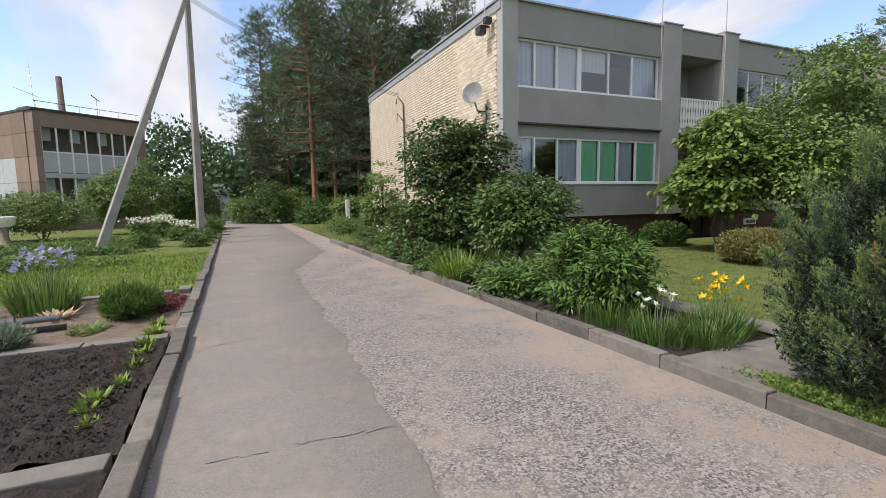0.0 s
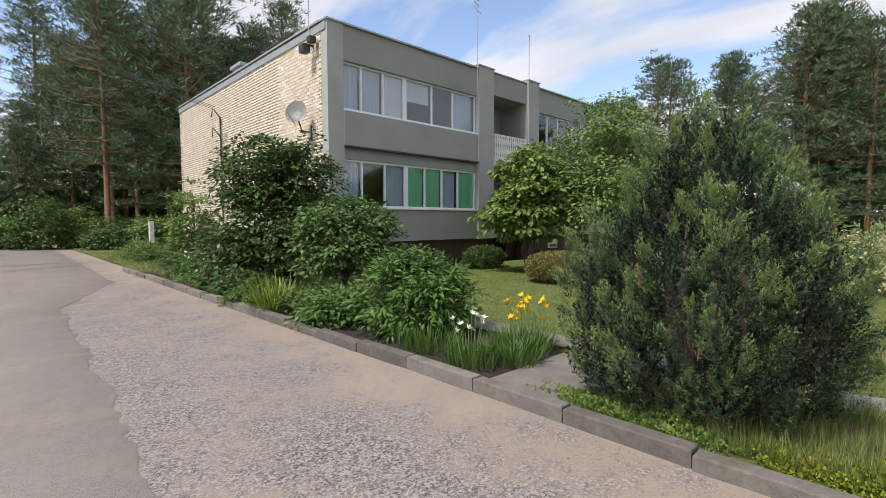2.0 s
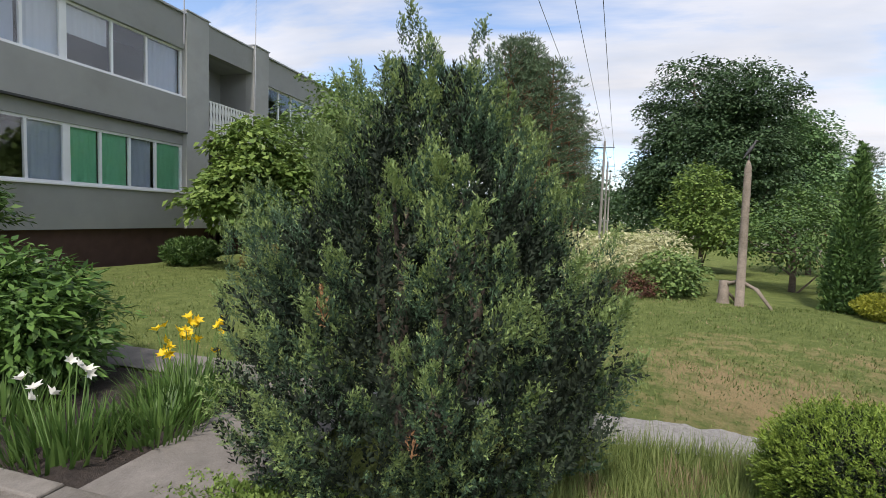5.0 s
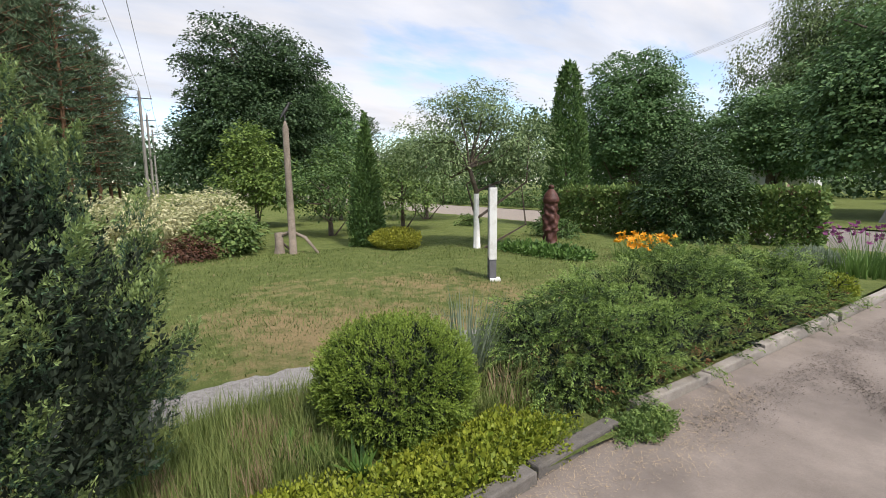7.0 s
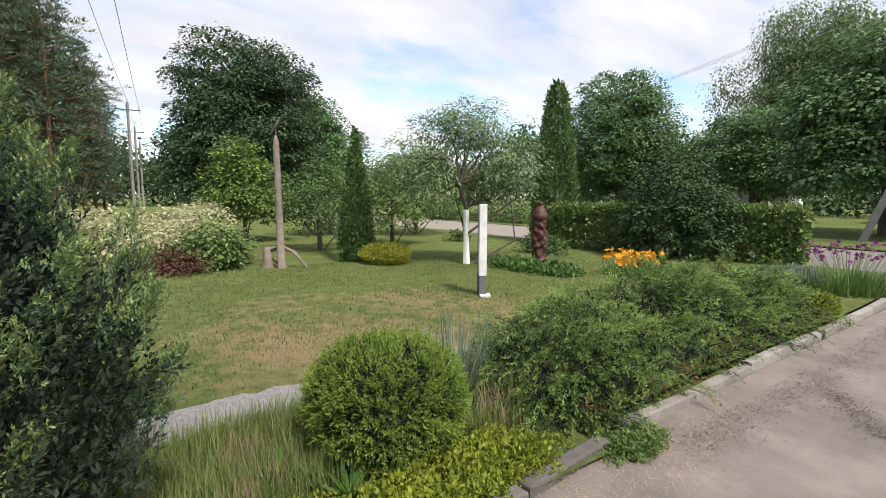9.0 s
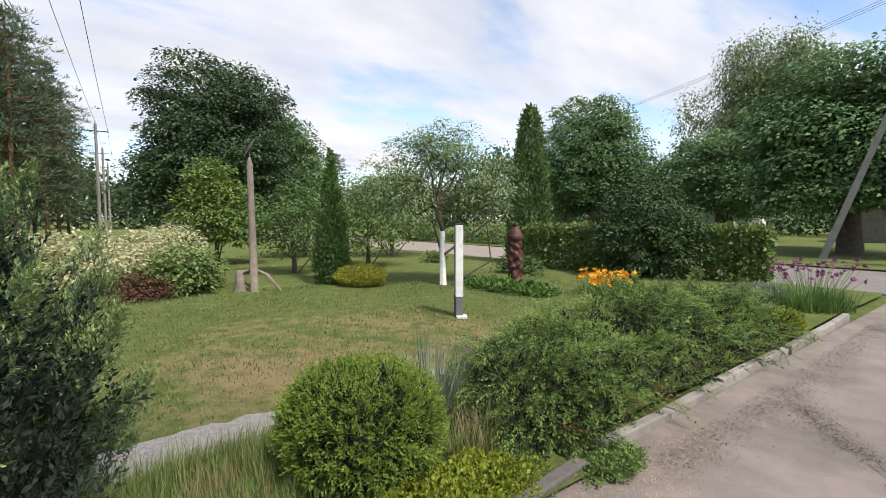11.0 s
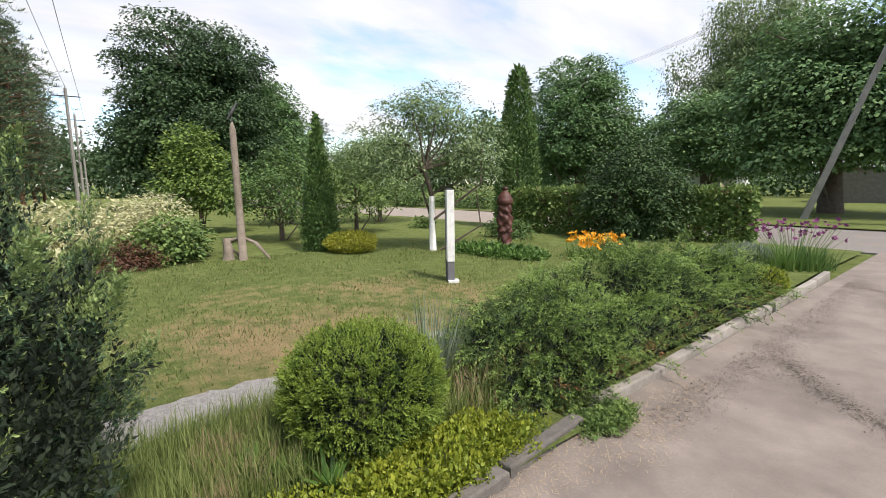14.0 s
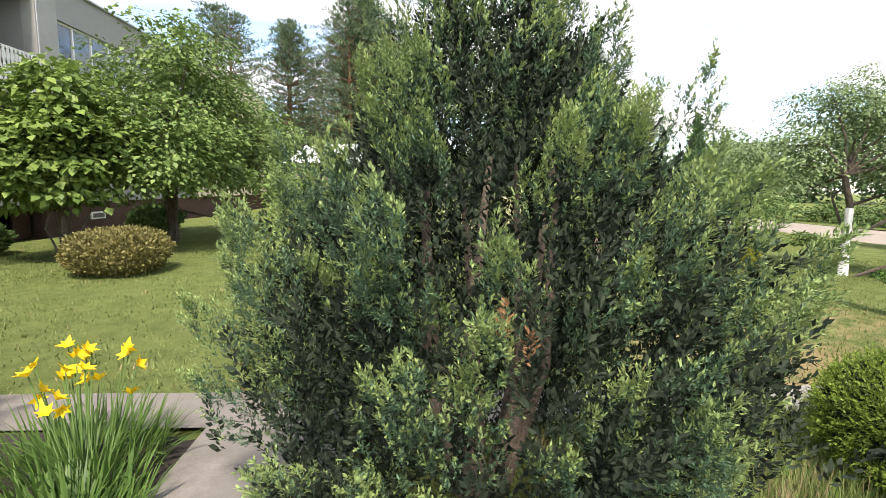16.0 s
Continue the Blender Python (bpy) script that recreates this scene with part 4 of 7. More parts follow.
def dish():
    ob = thing("satellite_dish", "grey satellite dish on a wall bracket", "satellite dish", (7.47, 13.35, 4.35))
    bm = bmesh.new()
    rings = []
    for i in range(7):
        r = 0.33 * i / 6
        ring = [bm.verts.new((r * math.cos(a), r * math.sin(a) * 1.08, 0.11 * (r / 0.33) ** 2)) for a in np.linspace(0, 2 * math.pi, 25)[:-1]] if i else [bm.verts.new((0, 0, 0))]
        rings.append(ring)
    for a, b in zip(rings, rings[1:]):
        for j in range(24):
            if len(a) == 1:
                bm.faces.new((a[0], b[j], b[(j + 1) % 24]))
            else:
                bm.faces.new((a[j], b[j], b[(j + 1) % 24], a[(j + 1) % 24]))
    bmesh.ops.solidify(bm, geom=bm.faces[:], thickness=0.012)
    d = part("reflector", bm, M["dish"], ob)
    d.matrix_local = Matrix.Translation((-0.40, 0.06, 0.52)) @ Vector((-0.75, -0.6, 0.32)).to_track_quat("Z", "Y").to_matrix().to_4x4()
    part("bracket", tube_mesh([[((0.03, 0, 0.0), 0.025), ((-0.3, 0.0, 0.02), 0.022), ((-0.42, 0.08, 0.5), 0.022)], [((0.02, 0, -0.25), 0.03), ((0.02, 0, 0.2), 0.03)]], 6), M["dark_metal"], ob)
    part("feed_arm", tube_mesh([[((-0.5, 0.0, 0.15), 0.012), ((-0.92, -0.35, 0.42), 0.012)]], 6), M["metal"], ob)
    return ob


dish()


def wall_lamp():
    ob = thing("wall_lamp", "rusty floodlight fixed high on the brick gable", "lamp", (7.5, 13.15, 6.85))
    box("bracket", (-0.30, 0.02, -0.03, 0.03, -0.03, 0.03), M["dark_metal"], ob)
    box("head", (-0.42, -0.18, -0.14, 0.14, -0.26, -0.03), M["dark_metal"], ob, bevel=0.02)
    box("head", (-0.30, -0.08, -0.32, -0.12, 0.0, 0.18), M["dark_metal"], ob, bevel=0.02)


wall_lamp()


def pipe_on_gable():
    ob = thing("wall_conduit", "dark cable conduit and hooks on the gable", "conduit", (7.44, 21.0, 1.0))
    part("pipe", tube_mesh([[((0, 0, 0), 0.035), ((0, 0, 5.0), 0.035), ((-0.25, 0.1, 5.35), 0.03), ((-0.32, 0.1, 5.0), 0.03)], [((0, 0, 4.2), 0.03), ((-0.4, -0.3, 4.5), 0.02), ((-0.45, -0.35, 4.1), 0.02)]], 6), M["dark_metal"], ob)


pipe_on_gable()


# ---- the house across the garden ----
def panel_house():
    ang = math.degrees(math.atan2(0.64, 0.77))
    ob = thing("neighbour_house", "brown panel-clad two-storey house with glazed balconies", "building", (-10.7, 36.6, 0), rz=ang)
    Lh, D, H = 6.7, 9.0, 7.55
    box("shell", (0.1, Lh - 0.05, 0.9, D, 0, H - 0.15), M["brown_panel"], ob)
    box("roof", (-0.08, Lh + 0.1, -0.08, D, H - 0.15, H), M["dark_metal"], ob)
    rows = [0, 1.55, 3.1, 4.65, 6.1, H - 0.15]
    for a, b in zip(rows, rows[1:]):
        box("panel", (0, 0.36, -0.02, 0.9, a + 0.01, b - 0.01), M["brown_panel"], ob)
        box("panel", (Lh - 0.6, Lh, -0.02, 0.9, a + 0.01, b - 0.01), M["brown_panel"], ob)
        for k in range(5):
            box("panel", (-0.05, 0.02, 0.9 + k * 1.62, 0.9 + (k + 1) * 1.62 - 0.02, a + 0.01, b - 0.01), M["grey_panel"] if k > 0 and a < 4 else M["brown_panel"], ob)
    box("parapet", (0.36, Lh - 0.6, 0.0, 0.9, 6.45, H - 0.15), M["brown_panel"], ob)
    box("slab", (0.36, Lh - 0.6, -0.04, 0.9, 3.35, 3.65), M["grey_panel"], ob)
    box("slab", (0.36, Lh - 0.6, 0.0, 0.9, 0, 1.0), M["brown_panel"], ob)
    n = 7
    w = (Lh - 0.96) / n
    for k in range(n):
        x0, x1 = 0.36 + k * w, 0.36 + (k + 1) * w
        for z0, zm, z1, low in ((3.65, 4.95, 6.45, "grey_panel"), (1.0, 1.0, 3.35, "grey_panel")):
            wo = box("window", (x0 - 0.04, x0 + 0.04, 0.02, 0.10, z0, z1), M["upvc"], ob)
            if zm > z0:
                box("panel", (x0 + 0.04, x1 - 0.04, 0.05, 0.08, z0 + 0.05, zm - 0.04), M[low], wo)
                box("transom", (x0 + 0.04, x1 - 0.04, 0.02, 0.10, zm - 0.04, zm + 0.04), M["upvc"], wo)
            p = box("pane", (x0 + 0.04, x1 - 0.04, 0.05, 0.06, zm + 0.04, z1 - 0.04), M["glass"], wo)
            p.visible_shadow = False
            if k in (0, 2, 4):
                box("blind", (x0 + 0.1, x1 - 0.1, 0.5, 0.52, zm + 0.7, z1), M["curtain"], wo)
    box("roof_hatch", (0.6, 1.5, 2.0, 3.2, H, H + 0.35), M["concrete"], ob)
    rl = part("roof_rail", tube_mesh([[((0.2, 0.2, H + 0.45), 0.02), ((Lh - 0.2, 0.2, H + 0.45), 0.02)]], 6), M["metal"], ob, "thin metal rail along the roof edge")
    for k in range(6):
        part("post", tube_mesh([[((0.3 + k * 1.2, 0.2, H), 0.018), ((0.3 + k * 1.2, 0.2, H + 0.45), 0.018)]], 6), M["metal"], rl)
    part("flue", tube_mesh([[((2.6, 2.0, H - 0.2), 0.19), ((2.55, 2.0, H + 2.55), 0.17)]], 10), M["chimney"], ob, "tall brown metal flue")
    part("aerial", tube_mesh([[((0.7, 1.2, H), 0.02), ((0.6, 1.2, H + 3.0), 0.012)], [((-0.3, 1.2, H + 1.25), 0.012), ((1.0, 1.2, H + 0.85), 0.012)], [((4.3, 1.2, H), 0.025), ((4.3, 1.2, H + 1.5), 0.02)], [((4.0, 1.2, H + 1.55), 0.03), ((4.5, 1.2, H + 1.2), 0.03)]], 6), M["metal"], ob)
    return ob


panel_house()


def small_house(name, label, loc, size, wall, roof, rz, pitch=0.8):
    ob = thing(name, label, "building", loc, rz=rz)
    lx, ly, h = size
    box("wall", (0, lx, 0, ly, -0.1, h), wall, ob)
    bm = bmesh.new()
    e = 0.25
    a = [bm.verts.new(p) for p in ((-e, -e, h), (lx + e, -e, h), (lx + e, ly + e, h), (-e, ly + e, h), (-e, ly / 2, h + pitch), (lx + e, ly / 2, h + pitch))]
    for f in ((0, 1, 5, 4), (2, 3, 4, 5), (3, 0, 4), (1, 2, 5), (3, 2, 1, 0)):
        bm.faces.new([a[i] for i in f])
    part("roof", bm, roof, ob)
    box("door", (lx * 0.4, lx * 0.4 + 0.9, -0.03, 0.02, 0, 2.0), M["old_wood"], ob)
    return ob


small_house("garage_shed", "white sheet metal shed at the lane's end", (-3.2, 48.0, 0), (3.2, 4.0, 2.6), M["white_shed"], M["flashing"], 0)
small_house("garden_shed", "small grey shed with a bright metal roof", (23.0, 3.6, 0), (2.2, 2.6, 2.5), M["old_wood"], M["white_shed"], 60)
small_house("white_house", "low white house half hidden behind trees", (15.6, -42.0, 0), (3.6, 4.0, 2.3), M["upvc"], M["flashing"], 5)
small_house("grey_house", "low grey house behind the big elm", (3.5, -44.0, 0), (6.0, 5.0, 2.3), M["concrete"], M["flashing"], -4)

# ---- poles and wires ----
def concrete_pole(name, label, base, top, r0, r1, strut=None, insulators=0, arm_dir=(0, 1, 0)):
    b = Vector(base)
    ob = thing(name, label, "utility pole", base)
    paths = [((0, 0, -0.3), r0), (tuple(Vector(top) - b), r1)]
    sq = tube_mesh([paths], 4 if r0 > 0.1 else 8)
    for p in sq.polygons:
        p.use_smooth = False
    part("shaft", sq, M["pole"], ob)
    if strut:
        sm = tube_mesh([[(tuple(Vector(strut[0]) - b), r0 * 0.95), (tuple(Vector(strut[1]) - b), r1 * 0.95)]], 4)
        for p in sm.polygons:
            p.use_smooth = False
        part("strut", sm, M["pole"], ob)
    t = Vector(top) - b
    a = Vector(arm_dir).normalized()
    for k in range(insulators):
        o = (k - (insulators - 1) / 2) * 0.75
        p = t + a * o + Vector((0, 0, -0.5 if k != 1 else 0.0))
        part("insulator", tube_mesh([[(tuple(p), 0.04), (tuple(p + Vector((0, 0, 0.12))), 0.05), (tuple(p + Vector((0, 0, 0.24))), 0.03)]], 8), M["dish"], ob)
    if insulators:
        part("crossarm", tube_mesh([[(tuple(t - a * 0.85 + Vector((0, 0, -0.55))), 0.04), (tuple(t + a * 0.85 + Vector((0, 0, -0.55))), 0.04)]], 6), M["dark_metal"], ob)
    return ob


concrete_pole("utility_pole", "grey concrete pole with a leaning strut beside the lane", (-1.37, 24.3, 0), (-1.28, 24.3, 11.2), 0.20, 0.13, ((-4.25, 19.06, -0.2), (-1.35, 24.15, 10.4)))
concrete_pole("utility_pole", "slim concrete pole with a braced strut by the street", (4.66, -21.4, 0), (4.75, -21.4, 9.5), 0.16, 0.11, ((7.58, -22.66, -0.2), (4.85, -21.5, 7.6)), 3, (1, 0, 0))
meter = thing("meter_box", "small pale grey metal box strapped to the concrete pole", "box", (4.66, -21.4, 1.35))
box("case", (-0.17, 0.17, 0.12, 0.34, 0.0, 0.55), M["dish"], meter, bevel=0.02)
box("door", (-0.14, 0.14, 0.34, 0.355, 0.04, 0.51), M["upvc"], meter)
part("conduit", tube_mesh([[((0, 0.2, 0.02), 0.025), ((0, 0.16, -1.3), 0.025)]], 6), M["dark_metal"], meter)
EP = [(47.1, -1.15), (62.0, -2.2), (78.0, -3.4)]
for i, (x, y) in enumerate(EP):
    concrete_pole("utility_pole", "slim power line pole with three insulators in the clearing", (x, y, 0), (x, y, 8.9), 0.14, 0.10, None, 3, (0, 1, 0))


def wire(name, label, a, b, sag, r=0.012):
    A, B = np.array(a, float), np.array(b, float)
    pts = []
    for t in np.linspace(0, 1, 15):
        p = A + (B - A) * t
        p[2] -= sag * 4 * t * (1 - t)
        pts.append((tuple(p), r))
    return tagged(part(name, tube_mesh([pts], 4), M["wire"]), label, "cable", "overhead wires")


for k in range(3):
    o = (k - 1) * 0.75
    dz = 8.55 if k != 1 else 9.05
    wire("power_line", "thin overhead power wire along the clearing", (47.1, -1.15 + o, dz), (-6.0, 3.2 + o * 1.5, 9.4 + (k == 1) * 0.5), 0.5)
    for (x0, y0), (x1, y1) in zip(EP, EP[1:]):
        wire("power_line", "thin overhead power wire along the clearing", (x0, y0 + o, dz), (x1, y1 + o, dz), 0.3)
    wire("power_line", "thin wire crossing above the street trees", (4.75 + o * 0.5, -21.4, 9.2), (45.0 + o, -44.0, 11.5), 0.8, 0.008)
    wire("power_line", "thin wire from the pole to the gable", (-1.28, 24.3 + o * 0.3, 10.6), (7.5, 22.0 + o * 0.3, 6.6), 0.4, 0.01)


# ---- the large juniper by the kerb ----
def big_juniper():
    rng = np.random.default_rng(11)
    ob = thing("juniper_bush", "large dark green juniper with feathery upright sprays by the kerb", "bush", (4.82, 1.48, 0.05))
    zs = [0.0, 0.25, 0.6, 1.0, 1.3, 1.6, 1.85, 2.1, 2.35, 2.6]
    rs = [0.78, 0.94, 1.04, 1.03, 0.87, 0.66, 0.46, 0.29, 0.14, 0.04]

    def shell(n, inner, jitter=0.10):
        z = 2.3 * rng.random(n * 3)
        r = np.interp(z, zs, rs)
        keep = rng.random(n * 3) < (r / 1.1) * 0.9 + 0.1
        z, r = z[keep][:n], r[keep][:n]
        th = rng.random(len(z)) * 2 * math.pi
        lump = 1 + 0.10 * np.sin(3 * th + 2.1 * z + 0.6) + 0.08 * np.sin(7 * th - 3.0 * z) + 0.26 * np.maximum(np.cos(th - 2.45), 0) ** 3 + 0.38 * np.maximum(np.cos(th + 2.55), 0) ** 3 * np.clip(z * 1.6, 0, 1) + 0.02
        rr = r * lump * (inner + jitter * rng.normal(size=len(z)))
        o = np.stack([np.cos(th), np.sin(th), np.zeros(len(z))], axis=1)
        return o * rr[:, None] + np.stack([0 * z, 0 * z, z], axis=1), o, z

    # flame-shaped boughs set over the bush like scales, dark gaps between them
    n = 175
    zz = np.linspace(0.0, 2.25, 300)
    share = np.cumsum(np.interp(zz, zs, rs) + 0.12)
    z = np.interp((np.arange(n) + 0.5) / n, share / share[-1], zz) + rng.normal(size=n) * 0.05
    th = np.arange(n) * 2.39996 + rng.normal(size=n) * 0.16
    z = np.maximum(z, 0.0)
    lump = 0.99 + 0.08 * np.sin(3 * th + 2.1 * z + 0.6) + 0.26 * np.maximum(np.cos(th - 2.45), 0) ** 3 + 0.38 * np.maximum(np.cos(th + 2.55), 0) ** 3 * np.clip(z * 1.6, 0, 1)
    o = np.stack([np.cos(th), np.sin(th), np.zeros(n)], axis=1)
    C = o * (np.interp(z, zs, rs) * lump * (0.74 + 0.07 * rng.normal(size=n)))[:, None] + np.stack([0 * z, 0 * z, z], axis=1)
    lean = np.interp(z, [0.0, 0.5, 1.2, 2.2], [0.80, 0.70, 0.48, 0.14])
    main = unit(o * lean[:, None] + np.array([0, 0, 1.0]) + rng.normal(size=C.shape) * 0.13)
    size = 0.75 + 0.6 * rng.random(n)
    per = 54
    ln, wd = (0.36 * size)[:, None, None], (0.105 * size)[:, None, None]
    t = rng.random((n, per, 1)) ** 0.9
    rad = rng.normal(size=(n, per, 3))
    rad = unit(rad - (rad * main[:, None]).sum(-1, keepdims=True) * main[:, None])
    P = C[:, None] + main[:, None] * ln * t + rad * wd * np.clip(t * 4 + 0.4, 0, 1) * (1 - t) ** 0.75
    A = main[:, None] * (0.9 + 0.6 * t) + rad * 0.45 * (1 - 0.8 * t) + rng.normal(size=P.shape) * 0.09
    P, A, o2 = P.reshape(-1, 3), A.reshape(-1, 3), (rad * 0.6 + o[:, None]).reshape(-1, 3)
    # tone rises up each bough: young growth plus a painted tip-lit gradient
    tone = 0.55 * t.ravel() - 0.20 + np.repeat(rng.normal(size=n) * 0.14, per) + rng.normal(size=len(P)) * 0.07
    k = 0.75 + 0.5 * rng.random(len(P))
    # leaders and spurs that break the outline
    T = np.array([(0.0, 0.05, 2.0), (-0.16, 0.2, 1.85), (0.18, -0.16, 1.85), (0.08, 0.24, 1.7), (-0.2, -0.14, 1.7), (0.26, 0.06, 1.65), (-0.1, -0.42, 1.45), (0.38, -0.34, 1.4), (-0.4, 0.2, 1.45), (0.0, 0.52, 1.4), (0.05, -0.05, 2.1), (-0.06, 0.12, 1.95),
                  (0.1, 0.82, 0.75), (0.15, 0.74, 1.0), (0.25, -0.74, 0.7), (-0.1, -0.76, 0.95), (0.2, -0.70, 1.1), (-0.45, -0.80, 0.8), (-0.45, -0.75, 0.3), (-0.75, 0.25, 0.25), (-0.72, -0.15, 0.3), (-0.55, 0.6, 0.3)])
    d = T * np.array([1, 1, 0]) * np.where(T[:, 2:] > 1.35, 0.2, 0.75) + np.array([0, 0, 1.0])
    T2 = np.repeat(T, 6, axis=0) + rng.normal(size=(len(T) * 6, 3)) * np.array([0.035, 0.035, 0.09])
    d2 = np.repeat(unit(d), 6, axis=0) + rng.normal(size=T2.shape) * 0.16
    P, A, o2 = np.concatenate([P, T2]), np.concatenate([A, d2]), np.concatenate([o2, unit(T2 * np.array([1, 1, 0.2]))])
    tone, k = np.concatenate([tone, 0.2 + rng.normal(size=len(T2)) * 0.1]), np.concatenate([k, 1.0 + 0.4 * rng.random(len(T2))])
    leaves, along = flames(rng, P, A, 0.098 * k, 0.022 * k, 8, 5, 0.0170, 0.06, 0.36, out=o2)
    each = 8 * 5
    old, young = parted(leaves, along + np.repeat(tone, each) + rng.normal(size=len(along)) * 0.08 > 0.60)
    # the growth inside, coloured near-black to put shade in the gaps
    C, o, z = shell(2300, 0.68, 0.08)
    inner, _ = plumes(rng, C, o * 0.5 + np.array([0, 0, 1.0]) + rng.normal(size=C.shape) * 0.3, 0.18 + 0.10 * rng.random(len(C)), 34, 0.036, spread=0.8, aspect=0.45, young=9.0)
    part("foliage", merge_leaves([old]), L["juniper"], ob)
    part("inner_foliage", merge_leaves([inner]), L["inner_shade"], ob, "inner growth coloured near-black for the shaded gaps")
    part("young_foliage", merge_leaves([young]), L["juniper_lit_tip"], ob, "lighter green young tips, with lit tops put into the colour")
    # a few withered brown sprays
    B, o, z = shell(16, 0.93, 0.04)
    dead, _ = flames(rng, B, o * 0.6 + np.array([0, 0, 1.0]), np.full(len(B), 0.10), np.full(len(B), 0.035), 9, 5, 0.018)
    part("withered_sprays", merge_leaves([dead]), L["withered"], ob, "withered rust brown sprays")
    for a in np.linspace(0, 5.4, 7):
        part("stem", tube_mesh([[((0.1 * math.cos(a), 0.1 * math.sin(a), 0), 0.05), ((0.3 * math.cos(a), 0.3 * math.sin(a), 0.7), 0.035), ((0.35 * math.cos(a + 0.3), 0.35 * math.sin(a + 0.3), 1.7), 0.012)]], 6), M["bark"], ob)


big_juniper()


def spreading_juniper():
    rng = np.random.default_rng(12)
    ob = thing("spreading_juniper", "low spreading green juniper hanging over the kerb", "bush", (4.0, -5.0, 0.06))
    n = 400
    u, v = rng.random(n), rng.random(n)
    y = -1.95 - 5.3 * u
    xn = np.interp(-y, [1.8, 2.3, 4, 6, 7.4], [4.36, 4.18, 4.18, 4.22, 4.40])
    xf = np.interp(-y, [1.8, 2.4, 3.5, 4.6, 5.6, 6.6, 7.4], [4.8, 5.25, 5.7, 5.9, 5.7, 5.2, 4.8])
    x = xn + (xf - xn) * v
    e = np.clip(np.minimum(np.minimum(v, 1 - v) * (xf - xn) / 0.5, np.minimum(u, 1 - u) * 5.5 / 0.5), 0, 1)
    bumps = np.array([noise.noise((a * 2.1, b * 2.1, 0.4)) for a, b in zip(x, y)])
    top = (0.40 * np.sqrt(e) + 0.06) * (1 + 1.0 * bumps) * (0.80 + 0.40 * rng.random(n))
    C = np.stack([x - 4.0, y + 5.0, np.maximum(top - 0.10, 0.04)], axis=1)
    cx = (x - (xn + xf) / 2) / (xf - xn)
    way = unit(np.stack([cx * 1.1 - 0.05 + rng.normal(size=n) * 0.30, 0.25 + rng.normal(size=n) * 0.55 + 1.2 * np.clip(0.12 - u, 0, 1) / 0.12 - 1.0 * np.clip(u - 0.9, 0, 1) / 0.1, 0.55 + 0.35 * rng.random(n)], axis=1))
    per = 15
    ln = (0.42 + 0.30 * rng.random(n))[:, None, None]
    t = rng.random((n, per, 1)) ** 0.9
    rad = rng.normal(size=(n, per, 3)) * np.array([1, 1, 0.45])
    rad = unit(rad - (rad * way[:, None]).sum(-1, keepdims=True) * way[:, None])
    P = C[:, None] - way[:, None] * 0.16 + way[:, None] * ln * t - np.array([0, 0, 0.42]) * ln * t * t + rad * 0.085 * (1 - 0.8 * t)
    A = way[:, None] * 1.1 + rad * 0.45 * (1 - 0.6 * t) - np.array([0, 0, 0.75]) * t + rng.normal(size=P.shape) * 0.07
    # lighter towards the tip and on top, darker below: top light painted in
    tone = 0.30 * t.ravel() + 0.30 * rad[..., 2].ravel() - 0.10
    P, A = P.reshape(-1, 3), A.reshape(-1, 3)
    P[:, 2] = np.maximum(P[:, 2], 0.03)
    k = 0.75 + 0.5 * rng.random(len(P))
    leaves, along = flames(rng, P, A, 0.20 * k, 0.030 * k, 13, 5, 0.020, -0.20, 0.34, 0.45, out=np.tile([0, 0, 1.0], (len(P), 1)))
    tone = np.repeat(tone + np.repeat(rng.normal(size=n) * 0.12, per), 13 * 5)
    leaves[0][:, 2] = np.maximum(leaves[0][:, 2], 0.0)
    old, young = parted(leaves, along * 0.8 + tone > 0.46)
    # low inner sprays in near-black, shade painted between the boughs
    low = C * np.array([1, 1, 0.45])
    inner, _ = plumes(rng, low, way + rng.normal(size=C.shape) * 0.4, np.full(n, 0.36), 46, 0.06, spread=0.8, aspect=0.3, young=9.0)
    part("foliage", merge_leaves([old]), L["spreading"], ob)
    part("inner_foliage", merge_leaves([inner]), L["inner_shade"], ob, "inner growth coloured near-black for the shaded gaps")
    part("young_foliage", merge_leaves([young]), L["spreading_lit_tip"], ob, "lighter green young tips, with lit tops put into the colour")
    # withered sprays along the kerb
    w = 46
    B = np.stack([0.16 + 0.10 * rng.random(w), 2.9 - 4.6 * rng.random(w) ** 1.4, 0.03 + 0.16 * rng.random(w)], axis=1)
    dead, _ = flames(rng, B, np.array([-0.8, 0.1, 0.25]) + rng.normal(size=(w, 3)) * 0.35, 0.12 + 0.08 * rng.random(w), np.full(w, 0.045), 9, 5, 0.022, -0.2)
    part("withered_sprays", merge_leaves([dead]), L["withered"], ob, "withered rust brown sprays")
    for _ in range(16):
        a = (rng.uniform(0.6, 1.6), rng.uniform(-2.4, 2.5), 0)
        b = (a[0] + rng.normal() * 0.3, a[1] + rng.normal() * 0.5, 0.2)
        part("stem", tube_mesh([[(a, 0.03), (b, 0.01)]], 5), M["bark"], ob)


spreading_juniper()


